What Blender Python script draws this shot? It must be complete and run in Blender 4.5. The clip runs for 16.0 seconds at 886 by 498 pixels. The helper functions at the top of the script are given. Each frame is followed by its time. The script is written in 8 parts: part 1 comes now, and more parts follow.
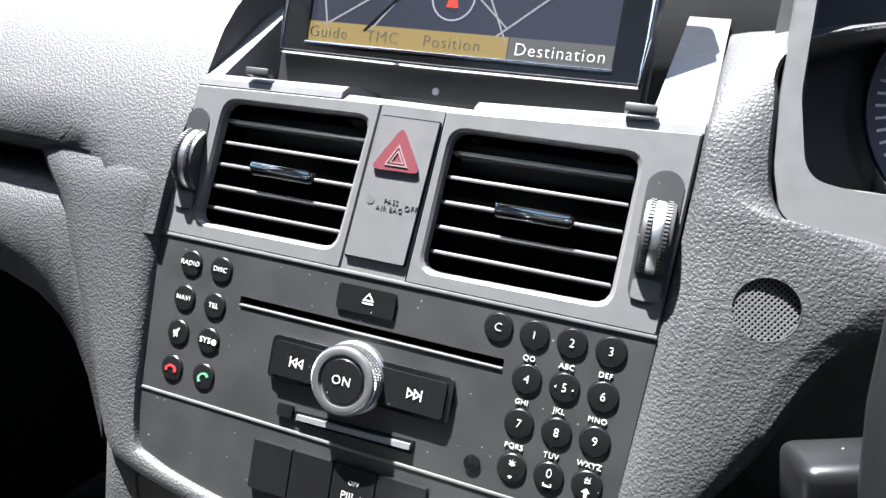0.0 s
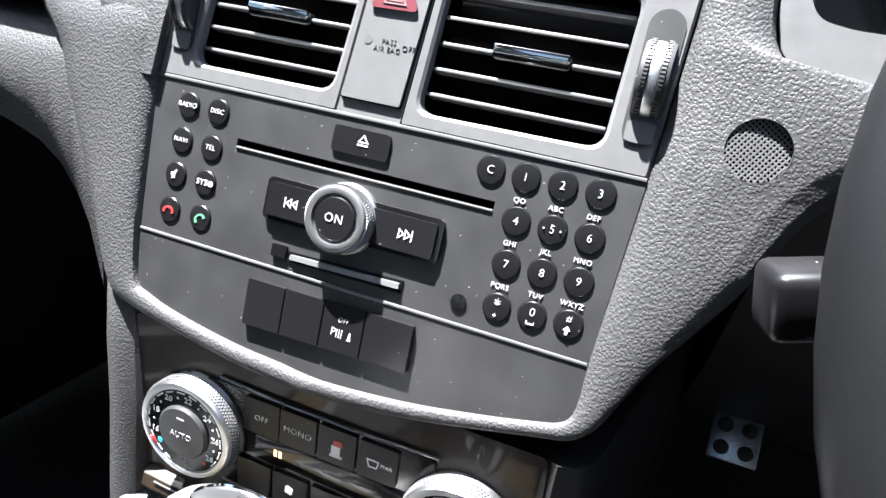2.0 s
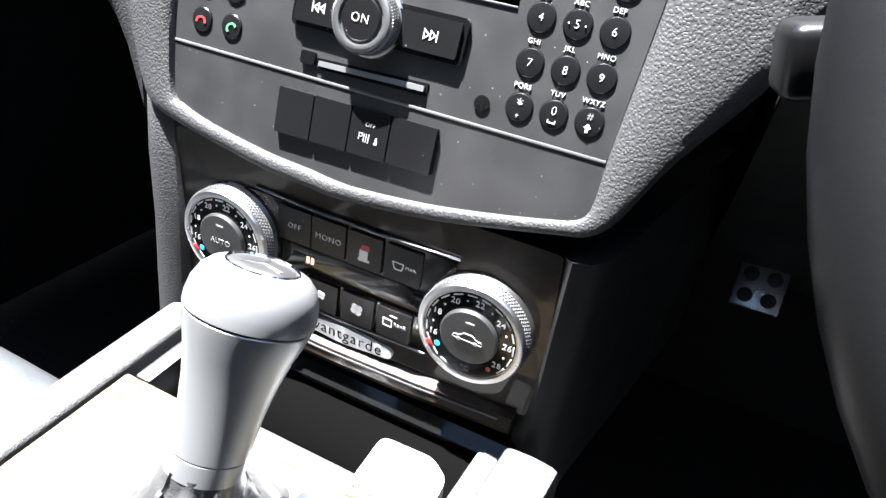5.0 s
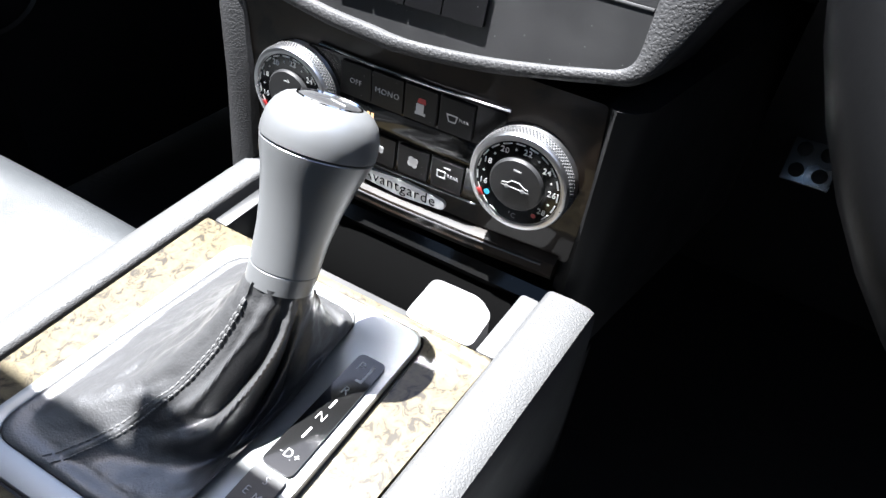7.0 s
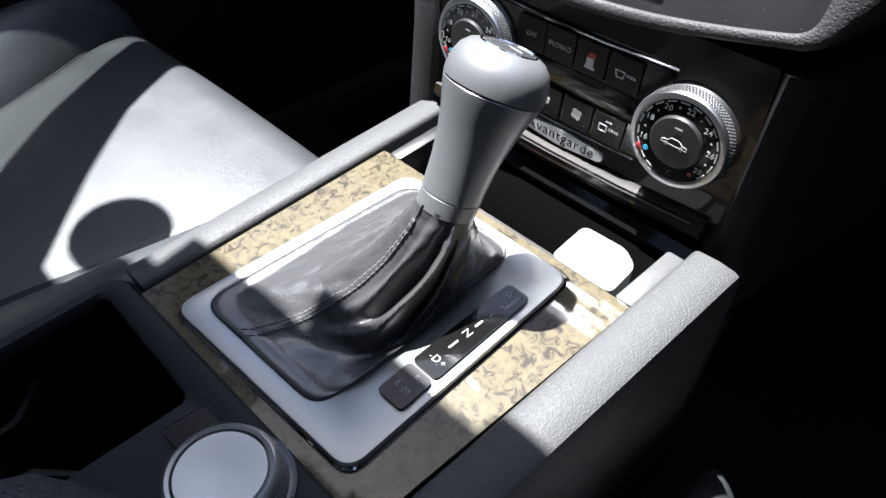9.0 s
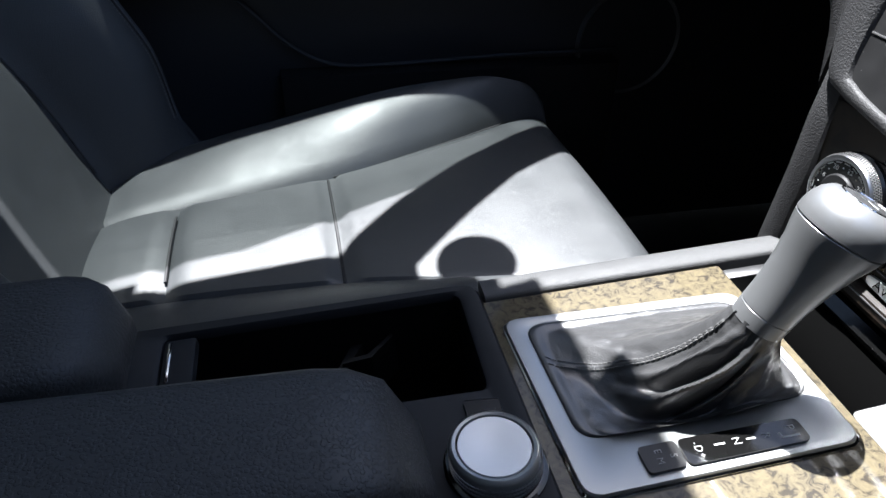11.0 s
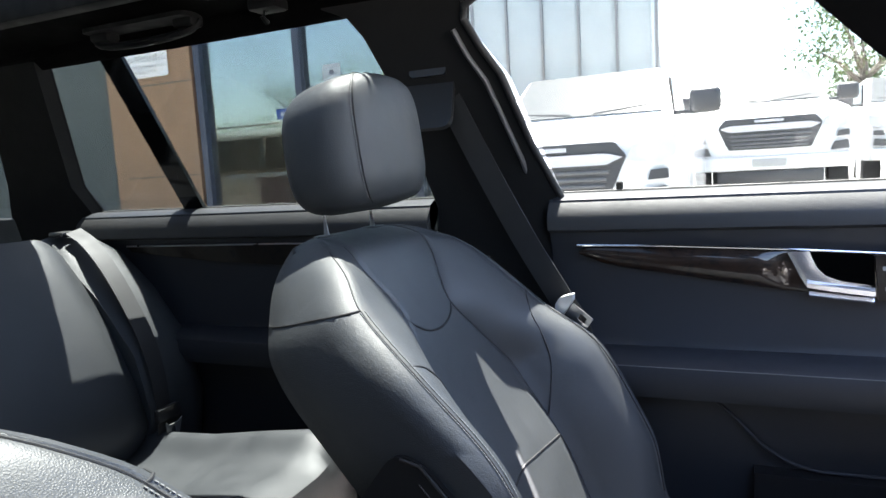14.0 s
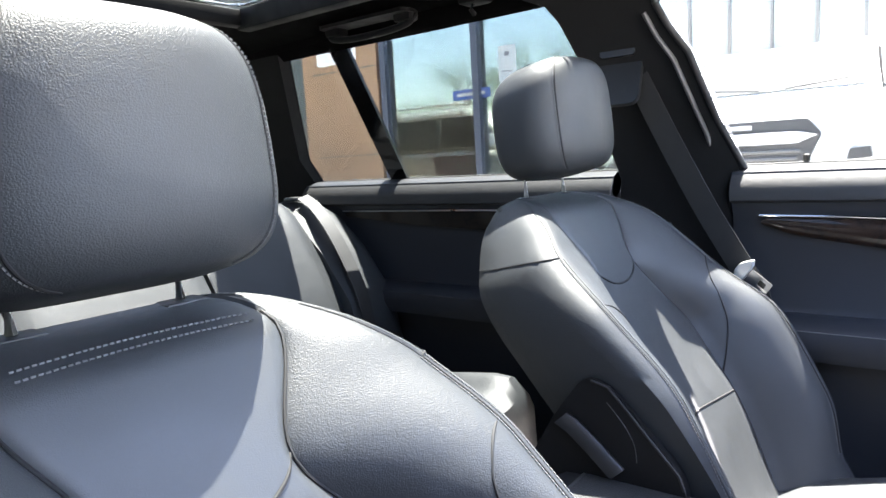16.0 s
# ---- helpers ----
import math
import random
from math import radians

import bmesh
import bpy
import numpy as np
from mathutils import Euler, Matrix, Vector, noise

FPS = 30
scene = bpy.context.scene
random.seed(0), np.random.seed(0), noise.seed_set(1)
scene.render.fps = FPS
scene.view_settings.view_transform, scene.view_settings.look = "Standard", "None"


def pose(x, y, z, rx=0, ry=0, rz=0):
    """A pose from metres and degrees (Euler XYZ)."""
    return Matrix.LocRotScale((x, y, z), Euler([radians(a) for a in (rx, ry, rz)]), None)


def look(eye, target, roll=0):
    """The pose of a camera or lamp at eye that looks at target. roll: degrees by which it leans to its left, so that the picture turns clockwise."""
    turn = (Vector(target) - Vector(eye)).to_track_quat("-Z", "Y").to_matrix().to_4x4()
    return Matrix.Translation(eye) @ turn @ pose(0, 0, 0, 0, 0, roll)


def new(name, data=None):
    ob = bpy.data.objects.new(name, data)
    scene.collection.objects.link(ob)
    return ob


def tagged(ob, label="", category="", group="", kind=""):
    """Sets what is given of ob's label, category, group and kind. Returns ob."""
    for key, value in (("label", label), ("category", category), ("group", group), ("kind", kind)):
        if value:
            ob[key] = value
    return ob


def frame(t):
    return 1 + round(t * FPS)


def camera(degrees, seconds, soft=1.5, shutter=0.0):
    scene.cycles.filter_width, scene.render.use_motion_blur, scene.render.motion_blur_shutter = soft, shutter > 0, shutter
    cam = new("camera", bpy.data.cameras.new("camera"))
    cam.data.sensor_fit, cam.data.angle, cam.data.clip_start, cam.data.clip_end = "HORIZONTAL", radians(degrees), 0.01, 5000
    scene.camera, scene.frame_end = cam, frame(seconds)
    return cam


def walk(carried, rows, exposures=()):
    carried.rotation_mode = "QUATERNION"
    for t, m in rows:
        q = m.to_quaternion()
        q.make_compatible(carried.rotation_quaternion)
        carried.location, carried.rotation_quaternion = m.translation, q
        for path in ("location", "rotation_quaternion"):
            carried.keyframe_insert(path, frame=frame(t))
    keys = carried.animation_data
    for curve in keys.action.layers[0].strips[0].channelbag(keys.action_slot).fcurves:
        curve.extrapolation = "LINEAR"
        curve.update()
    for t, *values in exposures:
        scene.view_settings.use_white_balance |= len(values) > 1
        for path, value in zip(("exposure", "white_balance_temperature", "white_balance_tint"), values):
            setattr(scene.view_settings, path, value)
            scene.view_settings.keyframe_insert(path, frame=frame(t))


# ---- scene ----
cam = camera(66.8, 16.0)
PATH = [
    (0, (0.114, 0.036, 1.03), (-0.506, 1.864, 0.507), 5.9),
    (0.5, (0.116, 0.033, 1.021), (-0.508, 1.848, 0.459), 6.6),
    (1, (0.119, 0.031, 1.009), (-0.506, 1.832, 0.402), 7.5),
    (1.5, (0.124, 0.03, 1.003), (-0.487, 1.817, 0.345), 8.1),
    (2, (0.128, 0.028, 0.998), (-0.469, 1.793, 0.271), 8.4),
    (2.5, (0.134, 0.027, 0.991), (-0.457, 1.772, 0.212), 8.4),
    (3, (0.136, 0.023, 0.983), (-0.446, 1.753, 0.166), 8.6),
    (3.2, (0.137, 0.021, 0.983), (-0.434, 1.743, 0.141), 8.7),
    (5.3, (0.153, 0.008, 0.964), (-0.473, 1.593, -0.082), 8.7),
    (5.5, (0.156, 0.006, 0.963), (-0.469, 1.575, -0.109), 8.8),
    (6, (0.16, -0.002, 0.961), (-0.467, 1.511, -0.187), 8.5),
    (6.5, (0.164, -0.009, 0.959), (-0.472, 1.455, -0.245), 8.2),
    (7, (0.167, -0.019, 0.96), (-0.492, 1.377, -0.311), 7.6),
    (7.5, (0.171, -0.026, 0.96), (-0.509, 1.32, -0.354), 7.2),
    (8, (0.176, -0.039, 0.963), (-0.579, 1.195, -0.418), 5.5),
    (8.2, (0.169, -0.038, 0.967), (-0.605, 1.164, -0.432), 5.0),
    (10.3, (0.223, -0.077, 0.974), (-1.119, 0.637, -0.326), 2.6),
    (10.5, (0.228, -0.082, 0.977), (-1.16, 0.56, -0.313), 2.6),
    (11, (0.239, -0.09, 0.995), (-1.33, 0.307, -0.181), 2.7),
    (11.5, (0.26, -0.102, 1.009), (-1.447, 0.035, -0.025), 2.7),
    (12, (0.298, -0.113, 1.018), (-1.515, -0.304, 0.196), 0.0),
    (12.5, (0.329, -0.13, 1.046), (-1.523, -0.517, 0.398), -1.7),
    (13, (0.372, -0.135, 1.084), (-1.507, -0.674, 0.663), -2.3),
    (13.5, (0.422, -0.135, 1.123), (-1.454, -0.767, 0.84), -2.7),
    (14, (0.473, -0.125, 1.149), (-1.346, -0.924, 0.917), -3.4),
    (14.5, (0.51, -0.117, 1.165), (-1.211, -1.11, 0.94), -3.9),
    (15, (0.558, -0.118, 1.187), (-1.061, -1.272, 0.976), -3.7),
    (15.5, (0.6, -0.097, 1.19), (-0.973, -1.309, 0.954), -3.5),
    (16, (0.626, -0.089, 1.136), (-0.939, -1.306, 0.877), -3.3),
]
EXPOSURES = [(0.0, 3.76, 6250, 10), (1.5, 4.06, 6250, 10), (3.0, 4.16, 6250, 10), (5.5, 4.05, 6250, 11), (7.0, 3.35, 6150, 10), (8.0, 2.9, 6150, 10), (10.3, 2.67, 6150, 10), (11.0, 2.77, 6150, 10), (11.5, 3.07, 6150, 10), (12.0, 3.67, 6200, 10), (12.5, 4.42, 6300, 11), (13.0, 4.82, 6450, 12), (14.0, 4.65, 6700, 14), (15.0, 4.55, 6800, 15), (15.5, 5.05, 6850, 16), (16.0, 5.4, 6900, 17)]
walk(cam, [(t, look(eye, target, roll)) for t, eye, target, roll in PATH], exposures=EXPOSURES)

# ---------------------------------------------------------------- light
SUN = Vector((-0.30, -0.06, 1.0)).normalized()
scene.world = bpy.data.worlds.new("sky")
scene.world.use_nodes = True
sky = scene.world.node_tree.nodes.new("ShaderNodeTexSky")
sky.sky_type, sky.sun_disc, sky.dust_density = "NISHITA", False, 1.2
sky.sun_elevation, sky.sun_rotation = math.asin(SUN.z), math.atan2(SUN.x, SUN.y)
# broken white cloud over the blue
wt = scene.world.node_tree
way, puffs, edge, grey, bright, cover = [wt.nodes.new(k) for k in ("ShaderNodeTexCoord", "ShaderNodeTexNoise", "ShaderNodeMapRange", "ShaderNodeRGBToBW", "ShaderNodeMath", "ShaderNodeMix")]
puffs.inputs["Scale"].default_value, puffs.inputs["Detail"].default_value, puffs.inputs["Distortion"].default_value = 3.2, 7, 0.4
edge.inputs["From Min"].default_value, edge.inputs["From Max"].default_value = 0.50, 0.70
bright.operation, bright.inputs[1].default_value, cover.data_type = "MULTIPLY", 1.25, "RGBA"
wt.links.new(way.outputs["Generated"], puffs.inputs["Vector"])
wt.links.new(puffs.outputs["Fac"], edge.inputs["Value"])
wt.links.new(sky.outputs["Color"], grey.inputs["Color"])
wt.links.new(grey.outputs["Val"], bright.inputs[0])
wt.links.new(edge.outputs["Result"], cover.inputs["Factor"])
wt.links.new(sky.outputs["Color"], cover.inputs["A"])
wt.links.new(bright.outputs["Value"], cover.inputs["B"])
wt.links.new(cover.outputs["Result"], wt.nodes["Background"].inputs["Color"])
scene.world.node_tree.nodes["Background"].inputs["Strength"].default_value = 0.062
sun = new("sun", bpy.data.lights.new("sun", "SUN"))
sun.data.energy, sun.data.angle, sun.data.color = 5.0, radians(0.5), (1.0, 0.98, 0.955)
sun.rotation_euler = SUN.to_track_quat("Z", "Y").to_euler()

# ---------------------------------------------------------------- helpers
def thing(name, label, category, loc=(0, 0, 0), group="", kind=""):
    """A top-level thing: an Empty at its base."""
    ob = new(name)
    ob.empty_display_size = 0.02
    ob.location = loc
    return tagged(ob, label, category, group, kind)


def part(name, bm, material, parent=None, label="", smooth=40):
    """Links a bmesh, in world coordinates, as one mesh object under a thing or a part."""
    me = bpy.data.meshes.new(name)
    bmesh.ops.recalc_face_normals(bm, faces=bm.faces[:])
    bm.to_mesh(me)
    bm.free()
    me.materials.append(material)
    if smooth:
        me.shade_smooth()
        me.set_sharp_from_angle(angle=radians(smooth))
    ob = new(name, me)
    if parent:
        ob.parent = parent
        top = parent
        while top.parent:
            top = top.parent
        if top.type == "EMPTY" and parent == top:
            ob.matrix_parent_inverse = Matrix.Translation(top.location).inverted()
    if label:
        ob["label"] = label
    return ob


def single(name, bm, material, label, category, group="", kind="", smooth=40):
    return tagged(part(name, bm, material, None, "", smooth), label, category, group, kind)


def put(bm, m):
    bm.transform(m)
    return bm


def join(*bms):
    out = bmesh.new()
    me = bpy.data.meshes.new("tmp")
    for b in bms:
        b.to_mesh(me)
        out.from_mesh(me)
        b.free()
    bpy.data.meshes.remove(me)
    return out


def bevelled(bm, r, seg=2, angle=30):
    if r > 0:
        es = [e for e in bm.edges if len(e.link_faces) == 2 and e.calc_face_angle(0) > radians(angle)]
        bmesh.ops.bevel(bm, geom=es, offset=r, offset_type="OFFSET", segments=seg, profile=0.5, affect="EDGES", clamp_overlap=True)
    return bm


def box(x0, x1, y0, y1, z0, z1, r=0.0, m=None, seg=2):
    bm = bmesh.new()
    bmesh.ops.create_cube(bm, size=1)
    bm.transform(Matrix.Translation(((x0 + x1) / 2, (y0 + y1) / 2, (z0 + z1) / 2)) @ Matrix.Diagonal((abs(x1 - x0), abs(y1 - y0), abs(z1 - z0), 1)))
    bevelled(bm, r, seg)
    return put(bm, m) if m else bm


def prism(poly, z0, z1, r=0.0, m=None, seg=2):
    """A plate of a polygon outline, from z0 to z1, with rounded edges."""
    bm = bmesh.new()
    a = [bm.verts.new((x, y, z0)) for x, y in poly]
    b = [bm.verts.new((x, y, z1)) for x, y in poly]
    n = len(poly)
    bm.faces.new(a[::-1])
    bm.faces.new(b)
    for i in range(n):
        bm.faces.new((a[i], a[(i + 1) % n], b[(i + 1) % n], b[i]))
    bevelled(bm, r, seg, 50)
    return put(bm, m) if m else bm


def frame_plate(outer, inner, z0, z1, m=None):
    """A plate with a hole: outer and inner outlines of the same number of points."""
    bm = bmesh.new()
    n = len(outer)
    o0, o1 = [[bm.verts.new((x, y, z)) for x, y in outer] for z in (z0, z1)]
    i0, i1 = [[bm.verts.new((x, y, z)) for x, y in inner] for z in (z0, z1)]
    for k in range(n):
        j = (k + 1) % n
        bm.faces.new((o1[k], o1[j], i1[j], i1[k]))
        bm.faces.new((o0[j], o0[k], i0[k], i0[j]))
        bm.faces.new((o0[k], o0[j], o1[j], o1[k]))
        bm.faces.new((i1[k], i1[j], i0[j], i0[k]))
    return put(bm, m) if m else bm


def rounded(x0, x1, y0, y1, r, seg=5):
    """The outline of a rectangle with round corners."""
    pts = []
    for cx, cy, a in ((x1 - r, y1 - r, 0), (x0 + r, y1 - r, 90), (x0 + r, y0 + r, 180), (x1 - r, y0 + r, 270)):
        for k in range(seg + 1):
            t = radians(a + 90 * k / seg)
            pts.append((cx + r * math.cos(t), cy + r * math.sin(t)))
    return pts


def soft_poly(pts, r, seg=4):
    """An outline with its corners rounded by r."""
    out = []
    n = len(pts)
    for i in range(n):
        p, a, b = Vector(pts[i]), Vector(pts[i - 1]), Vector(pts[(i + 1) % n])
        da, db = (a - p), (b - p)
        ra, rb = min(r, da.length * 0.45), min(r, db.length * 0.45)
        s, e = p + da.normalized() * ra, p + db.normalized() * rb
        for k in range(seg + 1):
            t = k / seg
            q = s * (1 - t) ** 2 + p * 2 * t * (1 - t) + e * t * t
            out.append((q.x, q.y))
    return out


def lathe(profile, seg=40, m=None, cap=True):
    """A turned body: profile of (radius, height), from the bottom up."""
    bm = bmesh.new()
    rings = []
    for r, z in profile:
        rings.append([bm.verts.new((r * math.cos(2 * math.pi * k / seg), r * math.sin(2 * math.pi * k / seg), z)) for k in range(seg)])
    for a, b in zip(rings, rings[1:]):
        for k in range(seg):
            bm.faces.new((a[k], a[(k + 1) % seg], b[(k + 1) % seg], b[k]))
    if cap:
        bm.faces.new(rings[0][::-1])
        bm.faces.new(rings[-1])
    return put(bm, m) if m else bm


def loft(rings, closed=True, caps=True, span=None):
    """A skin through rings of points; span picks a strip of it (first, last point)."""
    bm = bmesh.new()
    n = len(rings[0])
    lo, hi = span or (0, n if closed else n - 1)
    idx = list(range(lo, hi + 1))
    vs = []
    for ring in rings:
        row = {}
        for i in idx:
            if i % n not in row:
                row[i % n] = bm.verts.new(ring[i % n])
        vs.append(row)
    for a, b in zip(vs, vs[1:]):
        for i in range(lo, hi):
            bm.faces.new((a[i % n], a[(i + 1) % n], b[(i + 1) % n], b[i % n]))
    if caps and span is None and closed:
        bm.faces.new([vs[0][i] for i in range(n)][::-1])
        bm.faces.new([vs[-1][i] for i in range(n)])
    return bm


def tube(points, r, seg=10, flat=1.0):
    """A round bar along points; flat squeezes it upright."""
    pts = [Vector(p) for p in points]
    rings = []
    for i, p in enumerate(pts):
        d = (pts[min(i + 1, len(pts) - 1)] - pts[max(i - 1, 0)]).normalized()
        side = d.cross(Vector((0, 0, 1)))
        side = side.normalized() if side.length > 1e-4 else Vector((1, 0, 0))
        up = side.cross(d)
        rr = r[i] if isinstance(r, (list, tuple)) else r
        rings.append([p + side * rr * math.cos(2 * math.pi * k / seg) + up * rr * flat * math.sin(2 * math.pi * k / seg) for k in range(seg)])
    return loft(rings)


def ribbon(points, width_dir, w, t=0.0015):
    """A strap along points."""
    wd = Vector(width_dir).normalized() * w / 2
    pts = [Vector(p) for p in points]
    rings = []
    for i, p in enumerate(pts):
        d = (pts[min(i + 1, len(pts) - 1)] - pts[max(i - 1, 0)]).normalized()
        nrm = d.cross(wd).normalized() * t / 2
        rings.append([p - wd - nrm, p + wd - nrm, p + wd + nrm, p - wd + nrm])
    return loft(rings)


def smooth_path(pts, n=8):
    """A Catmull-Rom line through points."""
    ps = [Vector(p) for p in pts]
    ps = [ps[0] * 2 - ps[1]] + ps + [ps[-1] * 2 - ps[-2]]
    out = []
    for i in range(1, len(ps) - 2):
        p0, p1, p2, p3 = ps[i - 1:i + 3]
        for k in range(n):
            t = k / n
            out.append(0.5 * (2 * p1 + (p2 - p0) * t + (2 * p0 - 5 * p1 + 4 * p2 - p3) * t * t + (3 * p1 - p0 - 3 * p2 + p3) * t ** 3))
    return out + [ps[-2]]


def text_mesh(s, size, m, depth=0.0002, align="CENTER", bold=0.0):
    cu = bpy.data.curves.new("tmp", "FONT")
    cu.body, cu.size, cu.align_x, cu.align_y, cu.extrude, cu.resolution_u, cu.offset, cu.space_character = s, size, align, "CENTER", depth, 3, bold - 0.02 * size, 1.1
    ob = bpy.data.objects.new("tmp", cu)
    me = bpy.data.meshes.new_from_object(ob)
    bm = bmesh.new()
    bm.from_mesh(me)
    bpy.data.objects.remove(ob)
    bpy.data.curves.remove(cu)
    bpy.data.meshes.remove(me)
    return put(bm, m)


def at(m, x, y, z=0.0):
    return m @ Matrix.Translation((x, y, z))


def mix(a, b, t):
    return a + (b - a) * t


def step(t):
    t = min(1.0, max(0.0, t))
    return t * t * (3 - 2 * t)


def curve1(keys, x):
    """Smooth, even interpolation through (x, value) keys."""
    if x <= keys[0][0]:
        return keys[0][1]
    if x >= keys[-1][0]:
        return keys[-1][1]
    n = len(keys)
    sec = [(b[1] - a[1]) / (b[0] - a[0]) for a, b in zip(keys, keys[1:])]
    i = next(k for k in range(n - 1) if x <= keys[k + 1][0])

    def slope(k):
        if k == 0:
            return sec[0]
        if k == n - 1:
            return sec[-1]
        if sec[k - 1] * sec[k] <= 0:
            return 0.0
        return 2 * sec[k - 1] * sec[k] / (sec[k - 1] + sec[k])

    (a, va), (b, vb) = keys[i], keys[i + 1]
    w = b - a
    t = (x - a) / w
    return va * (1 + 2 * t) * (1 - t) ** 2 + slope(i) * w * t * (1 - t) ** 2 + vb * t * t * (3 - 2 * t) + slope(i + 1) * w * t * t * (t - 1)

# ---------------------------------------------------------------- materials
def material(name, color, rough=0.5, metal=0.0, vary=0.12, grain=0.0, grain_size=0.002, bump=0.0, fine=0.0, spec=0.5, coat=0.0, stain=0.05, pattern="NOISE", dust=0.0, crease=0.0):
    """A painted or moulded surface: base colour with two scales of variation, wear in the gloss, fine relief."""
    mt = bpy.data.materials.new(name)
    mt.use_nodes = True
    nt = mt.node_tree
    bs = nt.nodes["Principled BSDF"]
    bs.inputs["Metallic"].default_value = metal
    bs.inputs["Specular IOR Level"].default_value = spec
    bs.inputs["Coat Weight"].default_value = coat
    bs.inputs["Coat Roughness"].default_value = 0.06
    tc = nt.nodes.new("ShaderNodeTexCoord")
    big = nt.nodes.new("ShaderNodeTexNoise")
    big.inputs["Scale"].default_value = 1 / stain
    big.inputs["Detail"].default_value = 5
    nt.links.new(tc.outputs["Object"], big.inputs["Vector"])
    small = nt.nodes.new("ShaderNodeTexNoise")
    small.inputs["Scale"].default_value = 0.4 / grain_size
    small.inputs["Detail"].default_value = 3
    nt.links.new(tc.outputs["Object"], small.inputs["Vector"])
    ramp = nt.nodes.new("ShaderNodeMix")
    ramp.data_type = "RGBA"
    c = Vector(color)
    ramp.inputs["A"].default_value = (*(c * (1 - vary)), 1)
    ramp.inputs["B"].default_value = (*(c * (1 + vary)), 1)
    av = nt.nodes.new("ShaderNodeMath")
    av.operation = "MULTIPLY_ADD"
    av.inputs[1].default_value = 0.35
    nt.links.new(small.outputs["Fac"], av.inputs[0])
    sc = nt.nodes.new("ShaderNodeMath")
    sc.operation = "MULTIPLY"
    sc.inputs[1].default_value = 0.65
    nt.links.new(big.outputs["Fac"], sc.inputs[0])
    nt.links.new(sc.outputs[0], av.inputs[2])
    nt.links.new(av.outputs[0], ramp.inputs["Factor"])
    tint = ramp.outputs["Result"]
    if dust:
        dv = nt.nodes.new("ShaderNodeTexVoronoi")
        dv.inputs["Scale"].default_value = 210
        nt.links.new(tc.outputs["Object"], dv.inputs["Vector"])
        near = nt.nodes.new("ShaderNodeMath")
        near.operation = "LESS_THAN"
        near.inputs[1].default_value = 0.055
        nt.links.new(dv.outputs["Distance"], near.inputs[0])
        some = nt.nodes.new("ShaderNodeMath")
        some.operation = "GREATER_THAN"
        some.inputs[1].default_value = 0.45
        nt.links.new(dv.outputs["Color"], some.inputs[0])
        both = nt.nodes.new("ShaderNodeMath")
        both.operation = "MULTIPLY"
        nt.links.new(near.outputs[0], both.inputs[0])
        nt.links.new(some.outputs[0], both.inputs[1])
        speck = nt.nodes.new("ShaderNodeMix")
        speck.data_type = "RGBA"
        speck.inputs["B"].default_value = (dust, dust, dust, 1)
        nt.links.new(both.outputs[0], speck.inputs["Factor"])
        nt.links.new(tint, speck.inputs["A"])
        tint = speck.outputs["Result"]
    nt.links.new(tint, bs.inputs["Base Color"])
    mr = nt.nodes.new("ShaderNodeMapRange")
    mr.inputs["From Min"].default_value, mr.inputs["From Max"].default_value = 0.3, 0.7
    mr.inputs["To Min"].default_value, mr.inputs["To Max"].default_value = max(0.02, rough * 0.88), min(1, rough * 1.12)
    nt.links.new(big.outputs["Fac"], mr.inputs["Value"])
    nt.links.new(mr.outputs[0], bs.inputs["Roughness"])
    if bump or grain:
        bp = nt.nodes.new("ShaderNodeBump")
        bp.inputs["Strength"].default_value = bump
        bp.inputs["Distance"].default_value = grain or 0.0002
        if pattern == "PEBBLE":
            vo = nt.nodes.new("ShaderNodeTexVoronoi")
            vo.feature = "F1"
            vo.inputs["Scale"].default_value = 1 / grain_size
            vo.inputs["Randomness"].default_value = 1.0
            ws = nt.nodes.new("ShaderNodeTexNoise")
            ws.inputs["Scale"].default_value = 0.7 / grain_size
            nt.links.new(tc.outputs["Object"], ws.inputs["Vector"])
            ad = nt.nodes.new("ShaderNodeMix")
            ad.data_type = "VECTOR"
            ad.inputs["Factor"].default_value = 0.0010 if grain_size < 0.01 else 0.01
            nt.links.new(tc.outputs["Object"], ad.inputs["A"])
            nt.links.new(ws.outputs["Color"], ad.inputs["B"])
            nt.links.new(ad.outputs["Result"], vo.inputs["Vector"])
            cl = nt.nodes.new("ShaderNodeMapRange")
            cl.inputs["From Min"].default_value, cl.inputs["From Max"].default_value = 0.66, 0.34
            cl.interpolation_type = "SMOOTHERSTEP"
            nt.links.new(vo.outputs["Distance"], cl.inputs["Value"])
            nt.links.new(cl.outputs[0], bp.inputs["Height"])
        else:
            nt.links.new(small.outputs["Fac"], bp.inputs["Height"])
        if crease:
            soft = nt.nodes.new("ShaderNodeTexNoise")
            soft.inputs["Scale"].default_value = 38
            soft.inputs["Detail"].default_value = 4
            soft.inputs["Distortion"].default_value = 0.6
            nt.links.new(tc.outputs["Object"], soft.inputs["Vector"])
            b2 = nt.nodes.new("ShaderNodeBump")
            b2.inputs["Strength"].default_value = 0.6
            b2.inputs["Distance"].default_value = crease
            nt.links.new(soft.outputs["Fac"], b2.inputs["Height"])
            nt.links.new(b2.outputs["Normal"], bp.inputs["Normal"])
        nt.links.new(bp.outputs["Normal"], bs.inputs["Normal"])
    return mt


